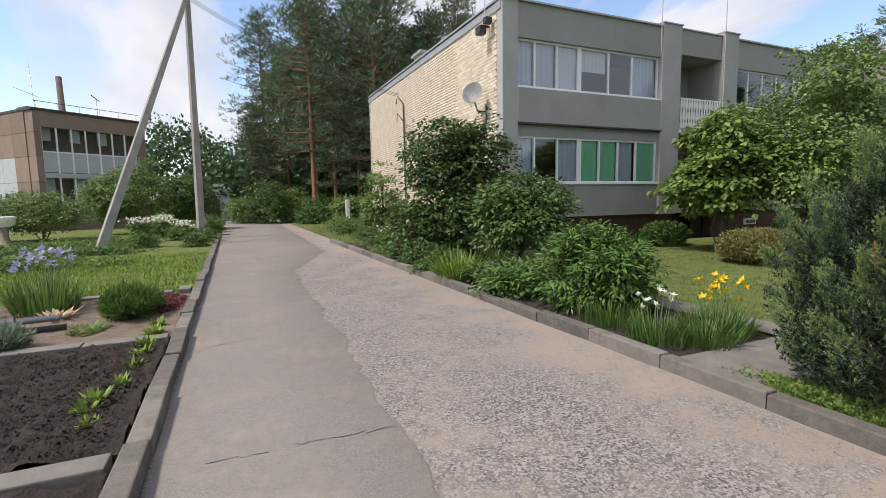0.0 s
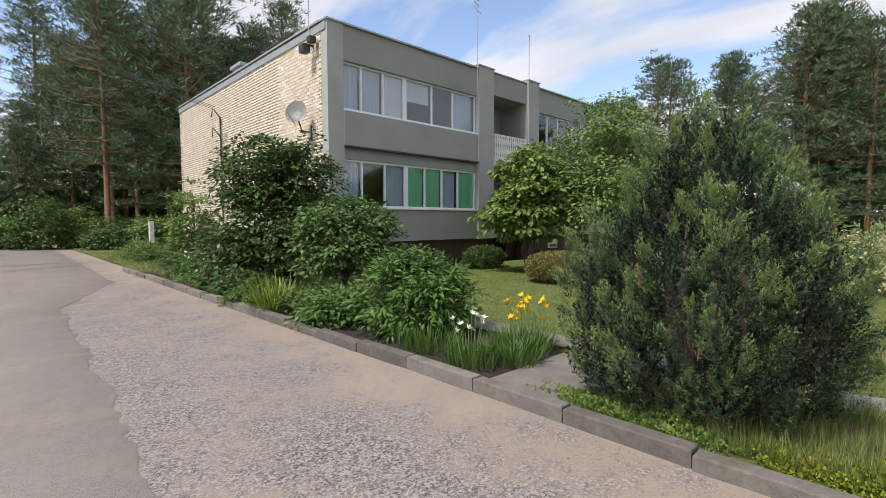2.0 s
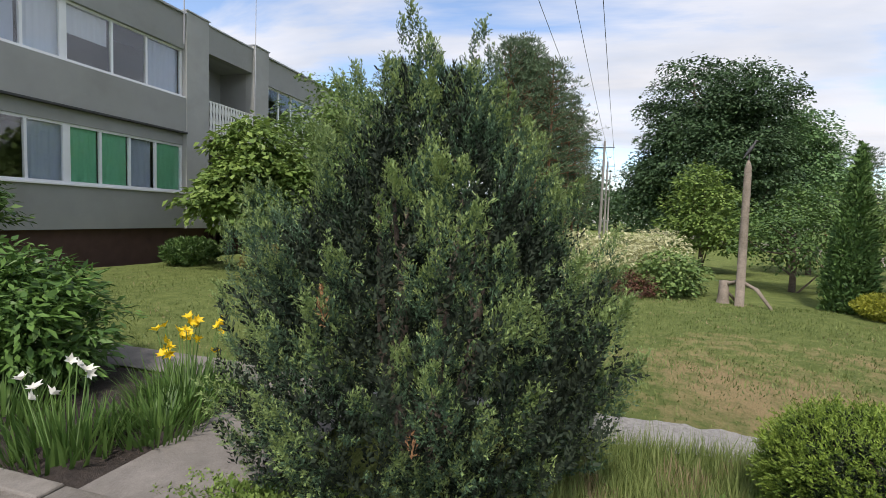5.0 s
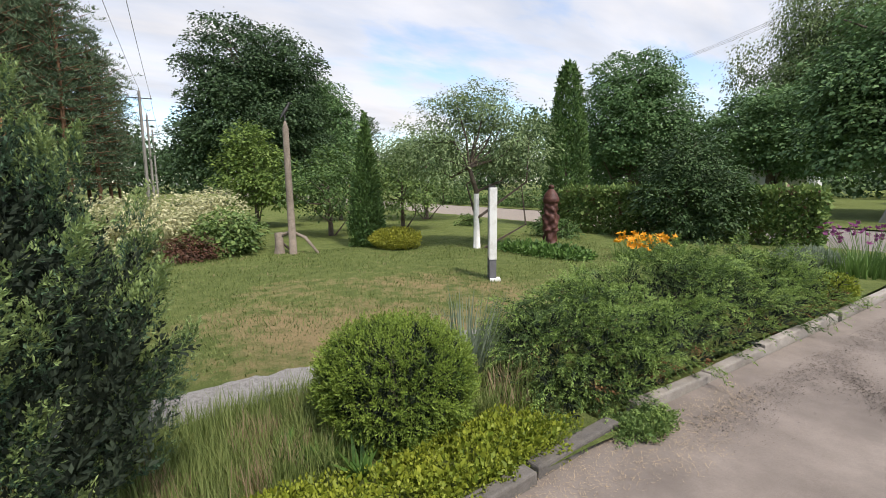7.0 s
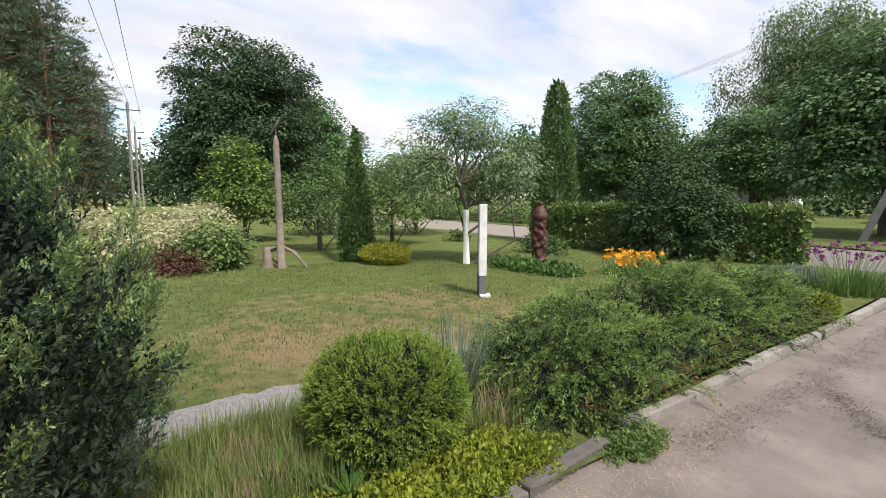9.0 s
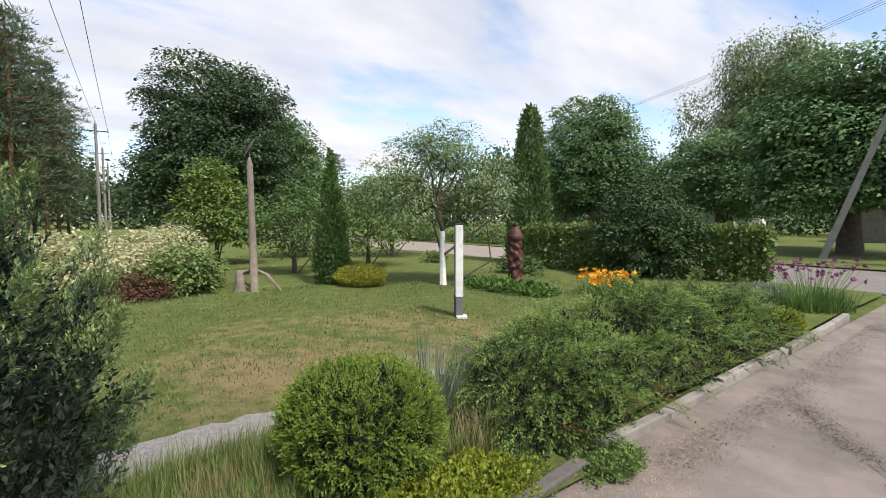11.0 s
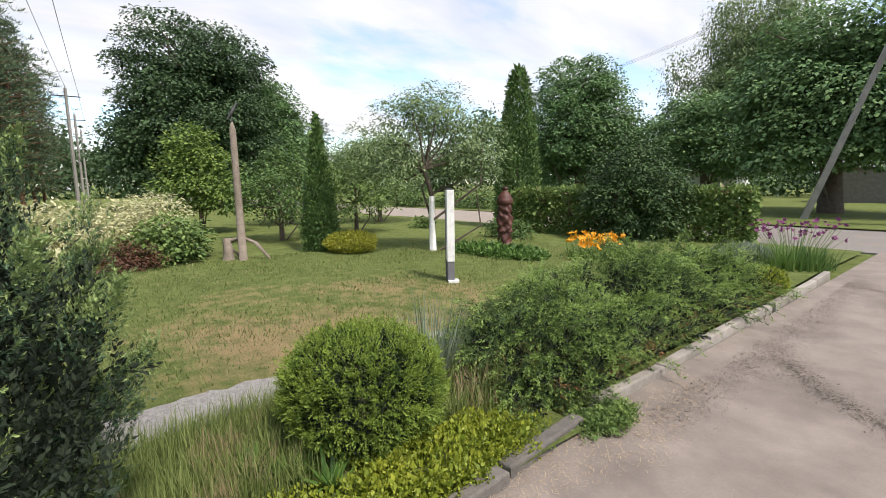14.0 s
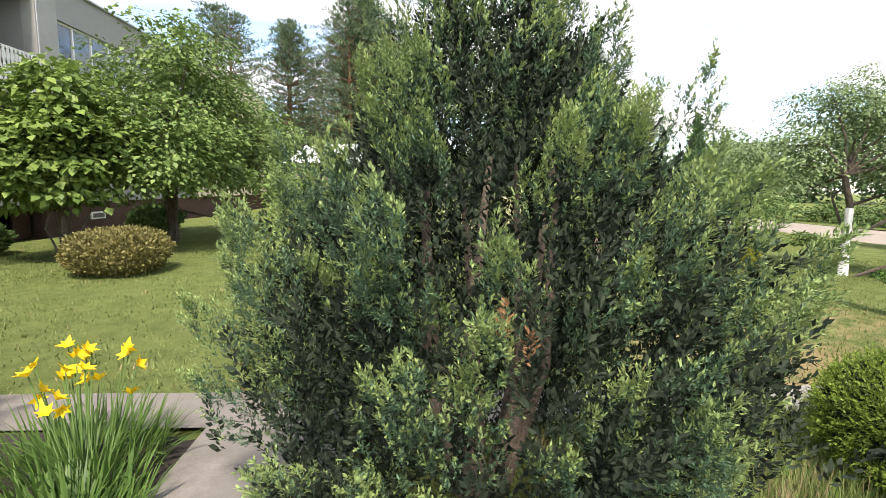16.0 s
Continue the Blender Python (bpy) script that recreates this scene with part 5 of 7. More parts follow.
def covered(name, label, loc, surf, n, leaf, mat, aspect=0.4, seed=1, up=0.4, inner=None, category="bush", group="", rough=0.25, stems=0.0):
    """A clipped or dense bush: small leaves all over a lumpy surface, larger ones inside."""
    rng = np.random.default_rng(seed)
    ob = thing(name, label, category, loc, group)
    sets = []
    for cnt, depth, big in ((n, 1.0, 1.0), (n // 4, 0.82, 1.9)):
        P, O = surf(rng, cnt, depth)
        P = P - O * np.abs(rng.normal(size=(cnt, 1))) * leaf * 0.9
        A = O * 0.8 + np.array([0, 0, up]) + rng.normal(size=(cnt, 3)) * (0.45 + rough)
        N = O + rng.normal(size=(cnt, 3)) * 0.6
        le = leaf * big * (0.6 + 0.8 * rng.random(cnt))
        sets.append((P, A, N, le, le * aspect))
    part("foliage", merge_leaves(sets), mat, ob)
    if not stems and category == "plant":
        P, O = surf(rng, 16, 0.9)
        part("stem", tube_mesh([[((p[0] * 0.5, p[1] * 0.5, -0.03), 0.006), (tuple(p), 0.003)] for p in P], 5), L["blade"], ob)
    if stems:
        part("stem", tube_mesh([[((0, 0, -0.05), 0.04), ((0.05, 0.02, stems), 0.02)], [((0.03, 0, 0), 0.03), ((-0.12, 0.1, stems * 0.9), 0.012)], [((0, 0.03, 0), 0.03), ((0.1, -0.14, stems * 0.9), 0.012)]], 6), M["bark"], ob)
    return ob


def ball_surface(rx, ry, h, square=2.0, lumps=0.05, freq=3.0):
    """A rounded bush standing on the ground: surface points and normals."""
    def f(rng, n, depth):
        d = unit(rng.normal(size=(n, 3)))
        p = d / (np.abs(d) ** square).sum(axis=1, keepdims=True) ** (1 / square)
        l = np.array([noise.noise((a[0] * freq, a[1] * freq, a[2] * freq + 7.1)) for a in d]) if n < 60000 else np.zeros(n)
        p = p * (1 + lumps * 2 * l[:, None]) * depth
        return p * np.array([rx, ry, h / 2]) + np.array([0, 0, h / 2]), unit(d / np.array([rx, ry, h / 2]))
    return f


def block_surface(lx, ly, h, lumps=0.04):
    """A clipped hedge of box shape, length along x."""
    def f(rng, n, depth):
        area = np.array([lx * h, lx * h, lx * ly, ly * h, ly * h])
        k = rng.choice(5, n, p=area / area.sum())
        a, b = rng.random(n) - 0.5, rng.random(n)
        P, O = np.zeros((n, 3)), np.zeros((n, 3))
        for i, (nx, ny, nz) in enumerate(((0, -1, 0), (0, 1, 0), (0, 0, 1), (-1, 0, 0), (1, 0, 0))):
            m = k == i
            O[m] = (nx, ny, nz)
            P[m, 0] = np.where(nx == 0, a[m] * lx, nx * lx / 2)
            P[m, 1] = np.where(ny == 0, (b[m] - 0.5 if nz else a[m]) * ly, ny * ly / 2)
            P[m, 2] = np.where(nz == 0, b[m] * h, h)
        P = P * np.array([1, depth, 1]) + rng.normal(size=(n, 3)) * lumps
        return P, O
    return f


def cone_surface(r, h, power=0.75, foot=0.85):
    def f(rng, n, depth):
        z = rng.random(n * 2)
        rr = np.minimum((1 - z) ** power, foot + z * 0.8)
        keep = rng.random(n * 2) < rr + 0.05
        z, rr = z[keep][:n], rr[keep][:n]
        if len(z) < n:
            k = rng.integers(0, len(z), n)
            z, rr = z[k], rr[k]
        th = rng.random(n) * 2 * math.pi
        lump = 1 + 0.09 * np.sin(5 * th + z * 9) + 0.06 * rng.normal(size=n)
        o = np.stack([np.cos(th), np.sin(th), np.full(n, 0.25)], axis=1)
        return np.stack([np.cos(th) * rr * r * lump * depth, np.sin(th) * rr * r * lump * depth, z * h], axis=1), unit(o)
    return f



def ball_bush():
    """A clipped thuja: short flat sprays standing out all over a lumpy, slightly squared ball."""
    rng = np.random.default_rng(21)
    ob = thing("ball_bush", "clipped round bright green thuja beside the tall grass", "bush", (4.68, -0.84, 0.04))
    surf = ball_surface(0.465, 0.475, 0.715, 2.5, 0.05, 4.0)
    P, O = surf(rng, 3300, 0.95)
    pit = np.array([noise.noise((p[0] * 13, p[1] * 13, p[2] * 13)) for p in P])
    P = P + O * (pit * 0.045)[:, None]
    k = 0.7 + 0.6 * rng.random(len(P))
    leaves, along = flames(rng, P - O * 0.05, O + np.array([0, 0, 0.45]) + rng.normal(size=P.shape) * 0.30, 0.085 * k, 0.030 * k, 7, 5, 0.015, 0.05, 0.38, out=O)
    # besides leaf age, pits go darker and bumps lighter: shading put into colour
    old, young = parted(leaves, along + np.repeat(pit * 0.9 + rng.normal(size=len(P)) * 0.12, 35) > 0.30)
    # inner leaves in near-black, so the pits carry painted shade
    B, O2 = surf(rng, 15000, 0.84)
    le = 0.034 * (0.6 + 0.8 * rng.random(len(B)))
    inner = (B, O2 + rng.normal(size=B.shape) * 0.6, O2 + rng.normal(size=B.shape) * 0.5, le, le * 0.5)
    part("foliage", merge_leaves([old]), L["ball_old_shaded"], ob)
    part("inner_foliage", merge_leaves([inner]), L["inner_shade"], ob, "inner growth coloured near-black for the shaded pits")
    part("young_foliage", merge_leaves([young]), L["ball"], ob, "bright yellow-green fresh tips, bumps lightened as if lit")
    part("stem", tube_mesh([[((0, 0, -0.05), 0.04), ((0.05, 0.02, 0.5), 0.02)], [((0.03, 0, 0), 0.03), ((-0.12, 0.1, 0.45), 0.012)]], 6), M["bark"], ob)


ball_bush()
covered("thuja_column", "slender pointed dark green thuja on the lawn", (13.0, -4.5, 0.05), cone_surface(0.50, 3.25, 0.75, 0.75), 9000, 0.075, L["thuja"], 0.4, 22, 0.9, category="tree", stems=1.5)
covered("thuja_column", "tall broad columnar thuja behind the hedge", (13.5, -12.3, 0.05), cone_surface(0.86, 5.5, 0.38, 0.9), 14000, 0.10, L["thuja"], 0.4, 23, 0.9, category="tree", stems=2.5)
covered("golden_bush", "low rounded golden yellow shrub on the lawn", (12.15, -4.85, 0.04), ball_surface(0.62, 0.55, 0.50, 2.4, 0.08), 5000, 0.05, L["gold"], 0.45, 24, 0.5, stems=0.2)
covered("round_bush", "rounded brownish green shrub on the lawn near the flats", (11.1, 7.0, 0.04), ball_surface(0.80, 0.78, 0.80, 2.4, 0.06), 9000, 0.06, L["rug"], 0.45, 25, 0.5, stems=0.4)
covered("round_bush", "small dark shrub at the foot of the flats", (12.6, 10.9, 0.04), ball_surface(0.8, 0.6, 0.75, 2.2, 0.12), 3500, 0.08, L["shrub"], 0.5, 26, 0.4, stems=0.3)
covered("round_bush", "low green shrub under the garden tree", (18.5, 10.2, 0.04), ball_surface(1.0, 0.7, 0.9, 2.2, 0.12), 4000, 0.08, L["shrub"], 0.5, 27, 0.4, stems=0.3)
covered("lime_bush", "small lime green shrub at the kerb", (4.28, -7.0, 0.04), ball_surface(0.24, 0.36, 0.36, 2.0, 0.15), 2600, 0.035, L["lime"], 0.5, 28, 0.4, stems=0.15)


def long_hedge():
    a, b = Vector((12.55, -11.35, 0.03)), Vector((6.35, -13.0, 0.03))
    mid, d = (a + b) / 2, b - a
    ob = covered("clipped_hedge", "clipped beech hedge with reddish brown shoots", mid, block_surface(d.length, 0.95, 1.33, 0.045), 26000, 0.085, L["hedge"], 0.55, 31, 0.3, category="hedge")
    ob.rotation_euler = (0, 0, math.atan2(d.y, d.x))
    part("stem", tube_mesh([[((x, 0, -0.05), 0.04), ((x + 0.05, 0.03, 1.0), 0.02)] for x in np.arange(-d.length / 2 + 0.2, d.length / 2, 0.5)], 5), M["bark"], ob)


long_hedge()

# ---- trees and shrubs ----
tr = lambda h, r, lean=(0, 0): [((0, 0, -0.1), r * 1.25), ((lean[0] * 0.2, lean[1] * 0.2, h * 0.3), r), ((lean[0] * 0.6, lean[1] * 0.6, h * 0.65), r * 0.75), ((lean[0], lean[1], h), r * 0.35)]

def whitewash(ob, rng):
    part("limewash", tube_mesh([[((0, 0, -0.05), 0.088), ((0.03, 0.0, 0.7), 0.068), ((0.0, 0.02, 1.30), 0.066)]], 9), M["lime_bark"], ob, "whitewashed lower trunk")


leafy_tree("apple_tree", "gnarled apple tree with a whitewashed trunk", "tree", (11.03, -6.45, 0.05),
           [((0, 0, -0.1), 0.082), ((0.03, 0.0, 0.7), 0.062), ((0.0, 0.02, 1.35), 0.060), ((-0.15, 0.35, 1.9), 0.05)],
           [(-0.3, -0.7, 2.55, 1.1, 1.0, 0.75), (0.6, 0.9, 2.4, 1.1, 1.1, 0.65), (0.0, -0.2, 3.35, 0.8, 0.9, 0.65), (0.3, 0.5, 3.2, 0.7, 0.8, 0.55), (-0.4, -1.1, 2.0, 0.8, 0.6, 0.5)],
           360, 64, 0.20, 0.068, L["apple"], M["bark"], 41, 0.5, 16, 0.035, 0.4, 0.5, extra=whitewash)
leafy_tree("young_maple", "young maple with bright green leaves", "tree", (20.1, -3.45, 0.0), tr(2.9, 0.07), [(0, 0, 2.1, 1.3, 1.3, 1.1), (0.1, 0.1, 3.1, 0.8, 0.8, 0.8), (-0.5, -0.7, 1.5, 1.0, 1.0, 0.6)], 190, 46, 0.24, 0.125, L["fresh"], M["bark"], 42, 0.6, 10, 0.03)
leafy_tree("fruit_tree", "low round fruit tree with a thin dark trunk", "tree", (15.8, -4.6, 0.0), tr(1.5, 0.07), [(0, 0, 1.45, 1.25, 1.35, 0.75), (0.3, 0.4, 1.9, 0.8, 0.8, 0.5)], 130, 34, 0.2, 0.10, L["shrub"], M["bark"], 43, 0.55, 10, 0.03, group="fruit trees on the lawn")
leafy_tree("fruit_tree", "low round fruit tree with a thin dark trunk", "tree", (16.2, -7.3, 0.0), tr(1.6, 0.07), [(0, 0, 1.5, 1.35, 1.35, 0.85), (-0.2, 0.4, 2.0, 0.9, 0.9, 0.6)], 150, 34, 0.2, 0.10, L["bright"], M["bark"], 44, 0.55, 10, 0.03, group="fruit trees on the lawn")
leafy_tree("fruit_tree", "low round fruit tree with a thin dark trunk", "tree", (21.5, -7.2, 0.0), tr(2.2, 0.08), [(0, 0, 2.1, 1.8, 1.8, 1.2)], 120, 34, 0.3, 0.15, L["shrub"], M["bark"], 45, 0.55, 10, 0.03, group="fruit trees on the lawn")
leafy_tree("fruit_tree", "larger fruit tree behind the apple tree", "tree", (19.5, -10.3, 0.0), tr(2.6, 0.09), [(0, 0, 2.5, 1.9, 1.9, 1.4), (0.5, 0.5, 3.4, 1.0, 1.0, 0.8)], 150, 34, 0.3, 0.14, L["apple"], M["bark"], 46, 0.55, 10, 0.03, group="fruit trees on the lawn")
leafy_tree("yew_bush", "large loose dark green yew in front of the hedge", "bush", (8.95, -11.85, 0.0), tr(2.2, 0.09), [(0, 0, 1.3, 1.35, 1.2, 1.2), (0.1, 0, 2.3, 0.95, 0.95, 0.75), (-0.7, -0.2, 1.0, 0.9, 0.9, 0.8)], 430, 46, 0.16, 0.10, L["dark"], M["bark"], 47, 0.4, 12, 0.03)
leafy_tree("garden_tree", "spreading tree with light green leaves before the flats", "tree", (15.9, 8.4, 0.0), tr(3.2, 0.12, (-0.3, 0)),
           [(0, 0.2, 3.4, 2.6, 2.3, 1.7), (-0.8, -0.4, 4.9, 1.5, 1.5, 1.1), (1.6, -0.6, 3.6, 2.0, 1.8, 1.5), (-1.9, -0.6, 2.7, 1.9, 1.7, 1.1), (-2.4, -0.9, 2.1, 1.3, 1.3, 0.8), (2.6, -1.2, 3.0, 1.9, 1.8, 1.3), (0.3, -1.5, 2.4, 2.0, 1.4, 1.0), (1.0, -0.2, 5.1, 1.3, 1.3, 0.9)],
           900, 46, 0.27, 0.115, L["bright"], M["bark"], 48, 0.65, 18, 0.045, 0.3, 0.45)
leafy_tree("garden_tree", "young maple with large bright leaves hanging low before the flats", "tree", (12.5, 8.9, 0.0), tr(2.8, 0.07, (0.1, 0)),
           [(0, 0, 2.3, 1.15, 1.15, 1.0), (0.1, 0.1, 3.4, 0.9, 0.9, 0.8), (-0.6, 0.4, 1.9, 0.8, 0.8, 0.6), (0.7, -0.4, 2.6, 0.9, 0.9, 0.8)],
           260, 40, 0.22, 0.17, L["fresh"], M["bark"], 148, 0.75, 14, 0.03, 0.35, 0.6)
leafy_tree("birch_tree", "thin birch standing behind the flats", "tree", (32.0, 34.0, 0.0), tr(17.0, 0.16), [(0, 0, 14.5, 1.3, 1.3, 3.2)], 110, 30, 0.4, 0.2, L["birch"], M["birch_bark"], 149, 0.6, 12, 0.03, 0.5, 1.3, flat=1.3)
leafy_tree("birch_tree", "thin birch standing behind the flats", "tree", (34.5, 32.0, 0.0), tr(16.0, 0.14), [(0, 0, 13.6, 1.2, 1.2, 3.0)], 90, 30, 0.4, 0.2, L["birch"], M["birch_bark"], 150, 0.6, 12, 0.03, 0.5, 1.3, flat=1.3)
leafy_tree("lilac_bush", "tall lilac bush with browning seed heads by the gable", "bush", (5.55, 11.7, 0.05), [((0, 0, 0), 0.06), ((0.1, 0, 1.2), 0.05), ((0.0, 0.1, 2.6), 0.03)],
           [(0, 0, 1.5, 1.45, 1.4, 1.4), (-0.3, 0.3, 2.9, 1.0, 1.0, 1.0), (0.45, -0.3, 2.9, 0.95, 0.95, 1.1), (-0.8, 0.3, 0.9, 0.9, 0.9, 0.9)], 520, 46, 0.18, 0.115, L["lilac"], M["bark"], 49, 0.6, 16, 0.025, 0.35)
leafy_tree("lilac_bush", "lower lilac bush with bare stems at its foot", "bush", (5.5, 8.5, 0.05), [((0, 0, 0), 0.04), ((0.1, 0, 0.6), 0.035), ((0.0, 0.1, 1.2), 0.02)],
           [(0.1, 0, 1.55, 1.0, 0.95, 0.65), (-0.2, -0.3, 1.1, 0.85, 0.8, 0.5)], 230, 46, 0.15, 0.10, L["shrub"], M["bark"], 50, 0.55, 14, 0.02, 0.35)
leafy_tree("lilac_bush", "upright leafy shrub climbing beside the gable", "bush", (5.9, 19.6, 0.05), tr(2.6, 0.05), [(0, 0, 1.9, 0.75, 0.75, 1.4), (0.2, 0, 1.0, 1.0, 0.9, 0.7)], 120, 40, 0.18, 0.12, L["bright"], M["bark"], 51, 0.6, 8, 0.02)
leafy_tree("peony_bush", "lush rounded peony bush with cut leaves", "bush", (4.75, 5.25, 0.05), None, [(0, 0, 0.62, 0.80, 0.80, 0.60), (0.1, 0.15, 0.95, 0.5, 0.5, 0.36)], 260, 40, 0.11, 0.105, L["peony"], M["bark"], 52, 0.34, 0, 0.02, 0.4, 0.3)


for k, (x, y, r, h, m) in enumerate(((4.35, 6.6, 0.62, 0.62, "peony"), (4.45, 7.5, 0.55, 0.6, "shrub"), (4.25, 9.6, 0.6, 0.55, "shrub"), (4.3, 10.8, 0.6, 0.6, "lilac"), (4.4, 12.2, 0.6, 0.55, "shrub"), (4.6, 13.8, 0.7, 0.6, "peony"), (4.7, 15.4, 0.7, 0.6, "shrub"), (5.0, 17.2, 0.8, 0.7, "lilac"), (5.2, 19.0, 0.8, 0.6, "shrub"), (5.0, 22.0, 0.9, 0.8, "shrub"), (5.3, 25.5, 1.0, 0.9, "bright"))):
    leafy_tree("border_plant", "leafy green border perennials along the kerb", "plant", (x, y, 0.05), None, [(0, 0, h * 0.45, r, r, h * 0.5)], 110, 30, 0.10, 0.10, L[m], M["bark"], 60 + k, 0.4, 0, 0.02, 0.45, 0.3, group="border plants along the kerb")

# variegated hedge and its neighbours
leafy_tree("variegated_shrub", "cream variegated dogwood hedge in pale leaf", "bush", (14.6, 0.7, 0.0), tr(0.9, 0.05), [(0, 0, 0.75, 1.0, 1.5, 0.72), (0.5, -1.3, 0.8, 0.9, 1.1, 0.78), (-0.5, 1.4, 0.85, 1.0, 1.3, 0.8), (1.0, -2.2, 0.95, 0.8, 0.7, 0.7)], 560, 36, 0.18, 0.095, L["pale"], M["bark"], 81, 0.5, 8, 0.02, 0.4)
leafy_tree("green_shrub", "green leafed shrub beside the variegated hedge", "bush", (13.8, -1.35, 0.0), tr(0.6, 0.04), [(0, 0, 0.55, 0.9, 0.75, 0.55)], 150, 34, 0.15, 0.10, L["bright"], M["bark"], 82, 0.6, 6, 0.02, 0.4)
leafy_tree("barberry_shrub", "low rust red barberry at the lawn's edge", "bush", (13.1, -0.55, 0.0), tr(0.4, 0.03), [(0, 0, 0.30, 0.55, 0.6, 0.32)], 80, 30, 0.12, 0.07, L["rust"], M["bark"], 83, 0.5, 6, 0.015, 0.4)
leafy_tree("green_shrub", "tall green shrub behind the large juniper", "bush", (13.6, 2.6, 0.0), tr(1.2, 0.05), [(0, 0, 1.1, 1.3, 1.4, 1.05), (0.2, 1.6, 1.3, 1.2, 1.2, 1.1)], 230, 36, 0.2, 0.12, L["bright"], M["bark"], 84, 0.6, 8, 0.02, 0.4)
leafy_tree("rose_bush", "low dark green rose bushes behind the carving", "bush", (11.5, -9.6, 0.0), tr(0.3, 0.03), [(0, 0, 0.32, 0.8, 0.55, 0.33)], 110, 30, 0.12, 0.07, L["shrub"], M["bark"], 85, 0.6, 6, 0.015, 0.4)
leafy_tree("green_shrub", "small shrub at the street's edge", "bush", (16.0, -9.9, 0.0), tr(0.3, 0.03), [(0, 0, 0.25, 0.5, 0.4, 0.26)], 60, 30, 0.1, 0.07, L["bright"], M["bark"], 86, 0.6, 6, 0.015, 0.4)
leafy_tree("street_hedge", "loose green hedge along the far side of the street", "hedge", (23.0, -20.8, 0.0), tr(0.6, 0.05), [(-4, 0.3, 0.6, 3.0, 0.9, 0.7), (2, 0, 0.65, 4.0, 0.9, 0.75), (9, 0.8, 0.8, 4.5, 1.0, 0.9)], 420, 30, 0.28, 0.15, L["shrub"], M["bark"], 87, 0.6, 6, 0.02, 0.4)

# the great trees
leafy_tree("maple_tree", "huge dense dark maple beyond the lawn", "tree", (41.2, -8.2, 0.0), tr(9.0, 0.4), [(0, 0.0, 6.4, 5.3, 5.2, 4.4), (0.5, 0.8, 10.8, 3.7, 3.7, 3.9), (-0.5, -2.0, 10.2, 3.5, 3.3, 3.5), (0, 3.0, 4.8, 3.4, 3.0, 3.0), (-1, -2.6, 4.4, 3.4, 3.0, 3.0)], 900, 95, 0.60, 0.20, L["maple"], M["bark"], 91, 0.8, 16, 0.12, 0.3, 0.5)
leafy_tree("maple_tree", "lighter green maple behind the dark one", "tree", (43.5, -14.6, 0.0), tr(7.0, 0.3), [(0, 0, 6.3, 3.6, 3.6, 4.0), (0, 1.0, 9.0, 2.6, 2.6, 2.4)], 340, 80, 0.60, 0.20, L["linden"], M["bark"], 92, 0.8, 12, 0.1, 0.3, 0.5)
leafy_tree("linden_tree", "tall rounded linden beyond the street", "tree", (27.6, -36.6, 0.0), tr(8.0, 0.35), [(0, 0, 6.8, 5.0, 5.0, 4.4), (0, 0.2, 10.4, 3.4, 3.4, 2.8), (2.5, 1.5, 4.6, 3.4, 3.4, 3.0), (-3.0, -1.5, 5.0, 3.2, 3.2, 3.2)], 660, 90, 0.62, 0.205, L["linden"], M["bark"], 93, 0.8, 14, 0.12, 0.3, 0.5)
leafy_tree("linden_tree", "rounded linden standing beyond the street", "tree", (17.0, -37.0, 0.0), tr(5.0, 0.3), [(0, 0, 5.4, 4.2, 3.6, 3.0), (-2.0, 0, 4.6, 3.0, 3.0, 2.6)], 370, 80, 0.60, 0.20, L["right"], M["bark"], 94, 0.8, 12, 0.1, 0.3, 0.5)
leafy_tree("elm_tree", "broad spreading elm with layered boughs over the street", "tree", (7.6, -27.5, 0.0), [((0, 0, -0.1), 0.55), ((0.1, 0, 1.6), 0.45), ((0.2, 0.1, 4.0), 0.34), ((0, 0, 7.5), 0.12)],
           [(0, 0, 6.0, 4.6, 4.4, 2.6), (0.9, 1.0, 4.4, 3.0, 3.2, 1.6), (-2.0, 1.5, 5.0, 3.6, 3.4, 2.2), (0, 0, 8.0, 3.4, 3.4, 1.9), (2.0, 0.5, 6.4, 2.4, 2.6, 1.8), (-3.6, 0.6, 6.6, 3.0, 3.0, 2.2), (1.6, 2.2, 3.2, 2.6, 2.2, 1.1), (-3.0, 2.2, 3.4, 3.0, 2.4, 1.3), (0.4, 2.6, 3.6, 2.6, 2.0, 1.2)], 780, 85, 0.54, 0.19, L["right"], M["bark"], 95, 0.75, 20, 0.14, 0.35, 0.6, flat=0.32)
leafy_tree("birch_tree", "tall birch with thin hanging twigs", "tree", (17.3, -43.0, 0.0), tr(15.0, 0.28), [(0, 0, 12.5, 3.0, 3.0, 4.2), (1.2, 0.5, 9.0, 2.6, 2.6, 3.0), (4.0, 1.0, 10.5, 1.4, 1.4, 2.6), (-3, 0, 13, 2.2, 2.2, 3.4)], 520, 60, 0.6, 0.19, L["birch"], M["birch_bark"], 96, 0.6, 18, 0.07, 0.5, 1.3, flat=1.3)

# trees of the garden across the lane
leafy_tree("fruit_tree", "bushy fruit tree before the panel house", "tree", (-4.9, 30.0, 0.0), tr(2.6, 0.09), [(0, 0, 2.4, 1.9, 1.8, 1.3), (0.6, 0.3, 3.4, 0.9, 0.9, 0.8), (-1.2, 0.2, 2.0, 1.2, 1.2, 1.1)], 300, 60, 0.26, 0.11, L["bright"], M["bark"], 101, 0.6, 10, 0.04, group="fruit trees of the garden")
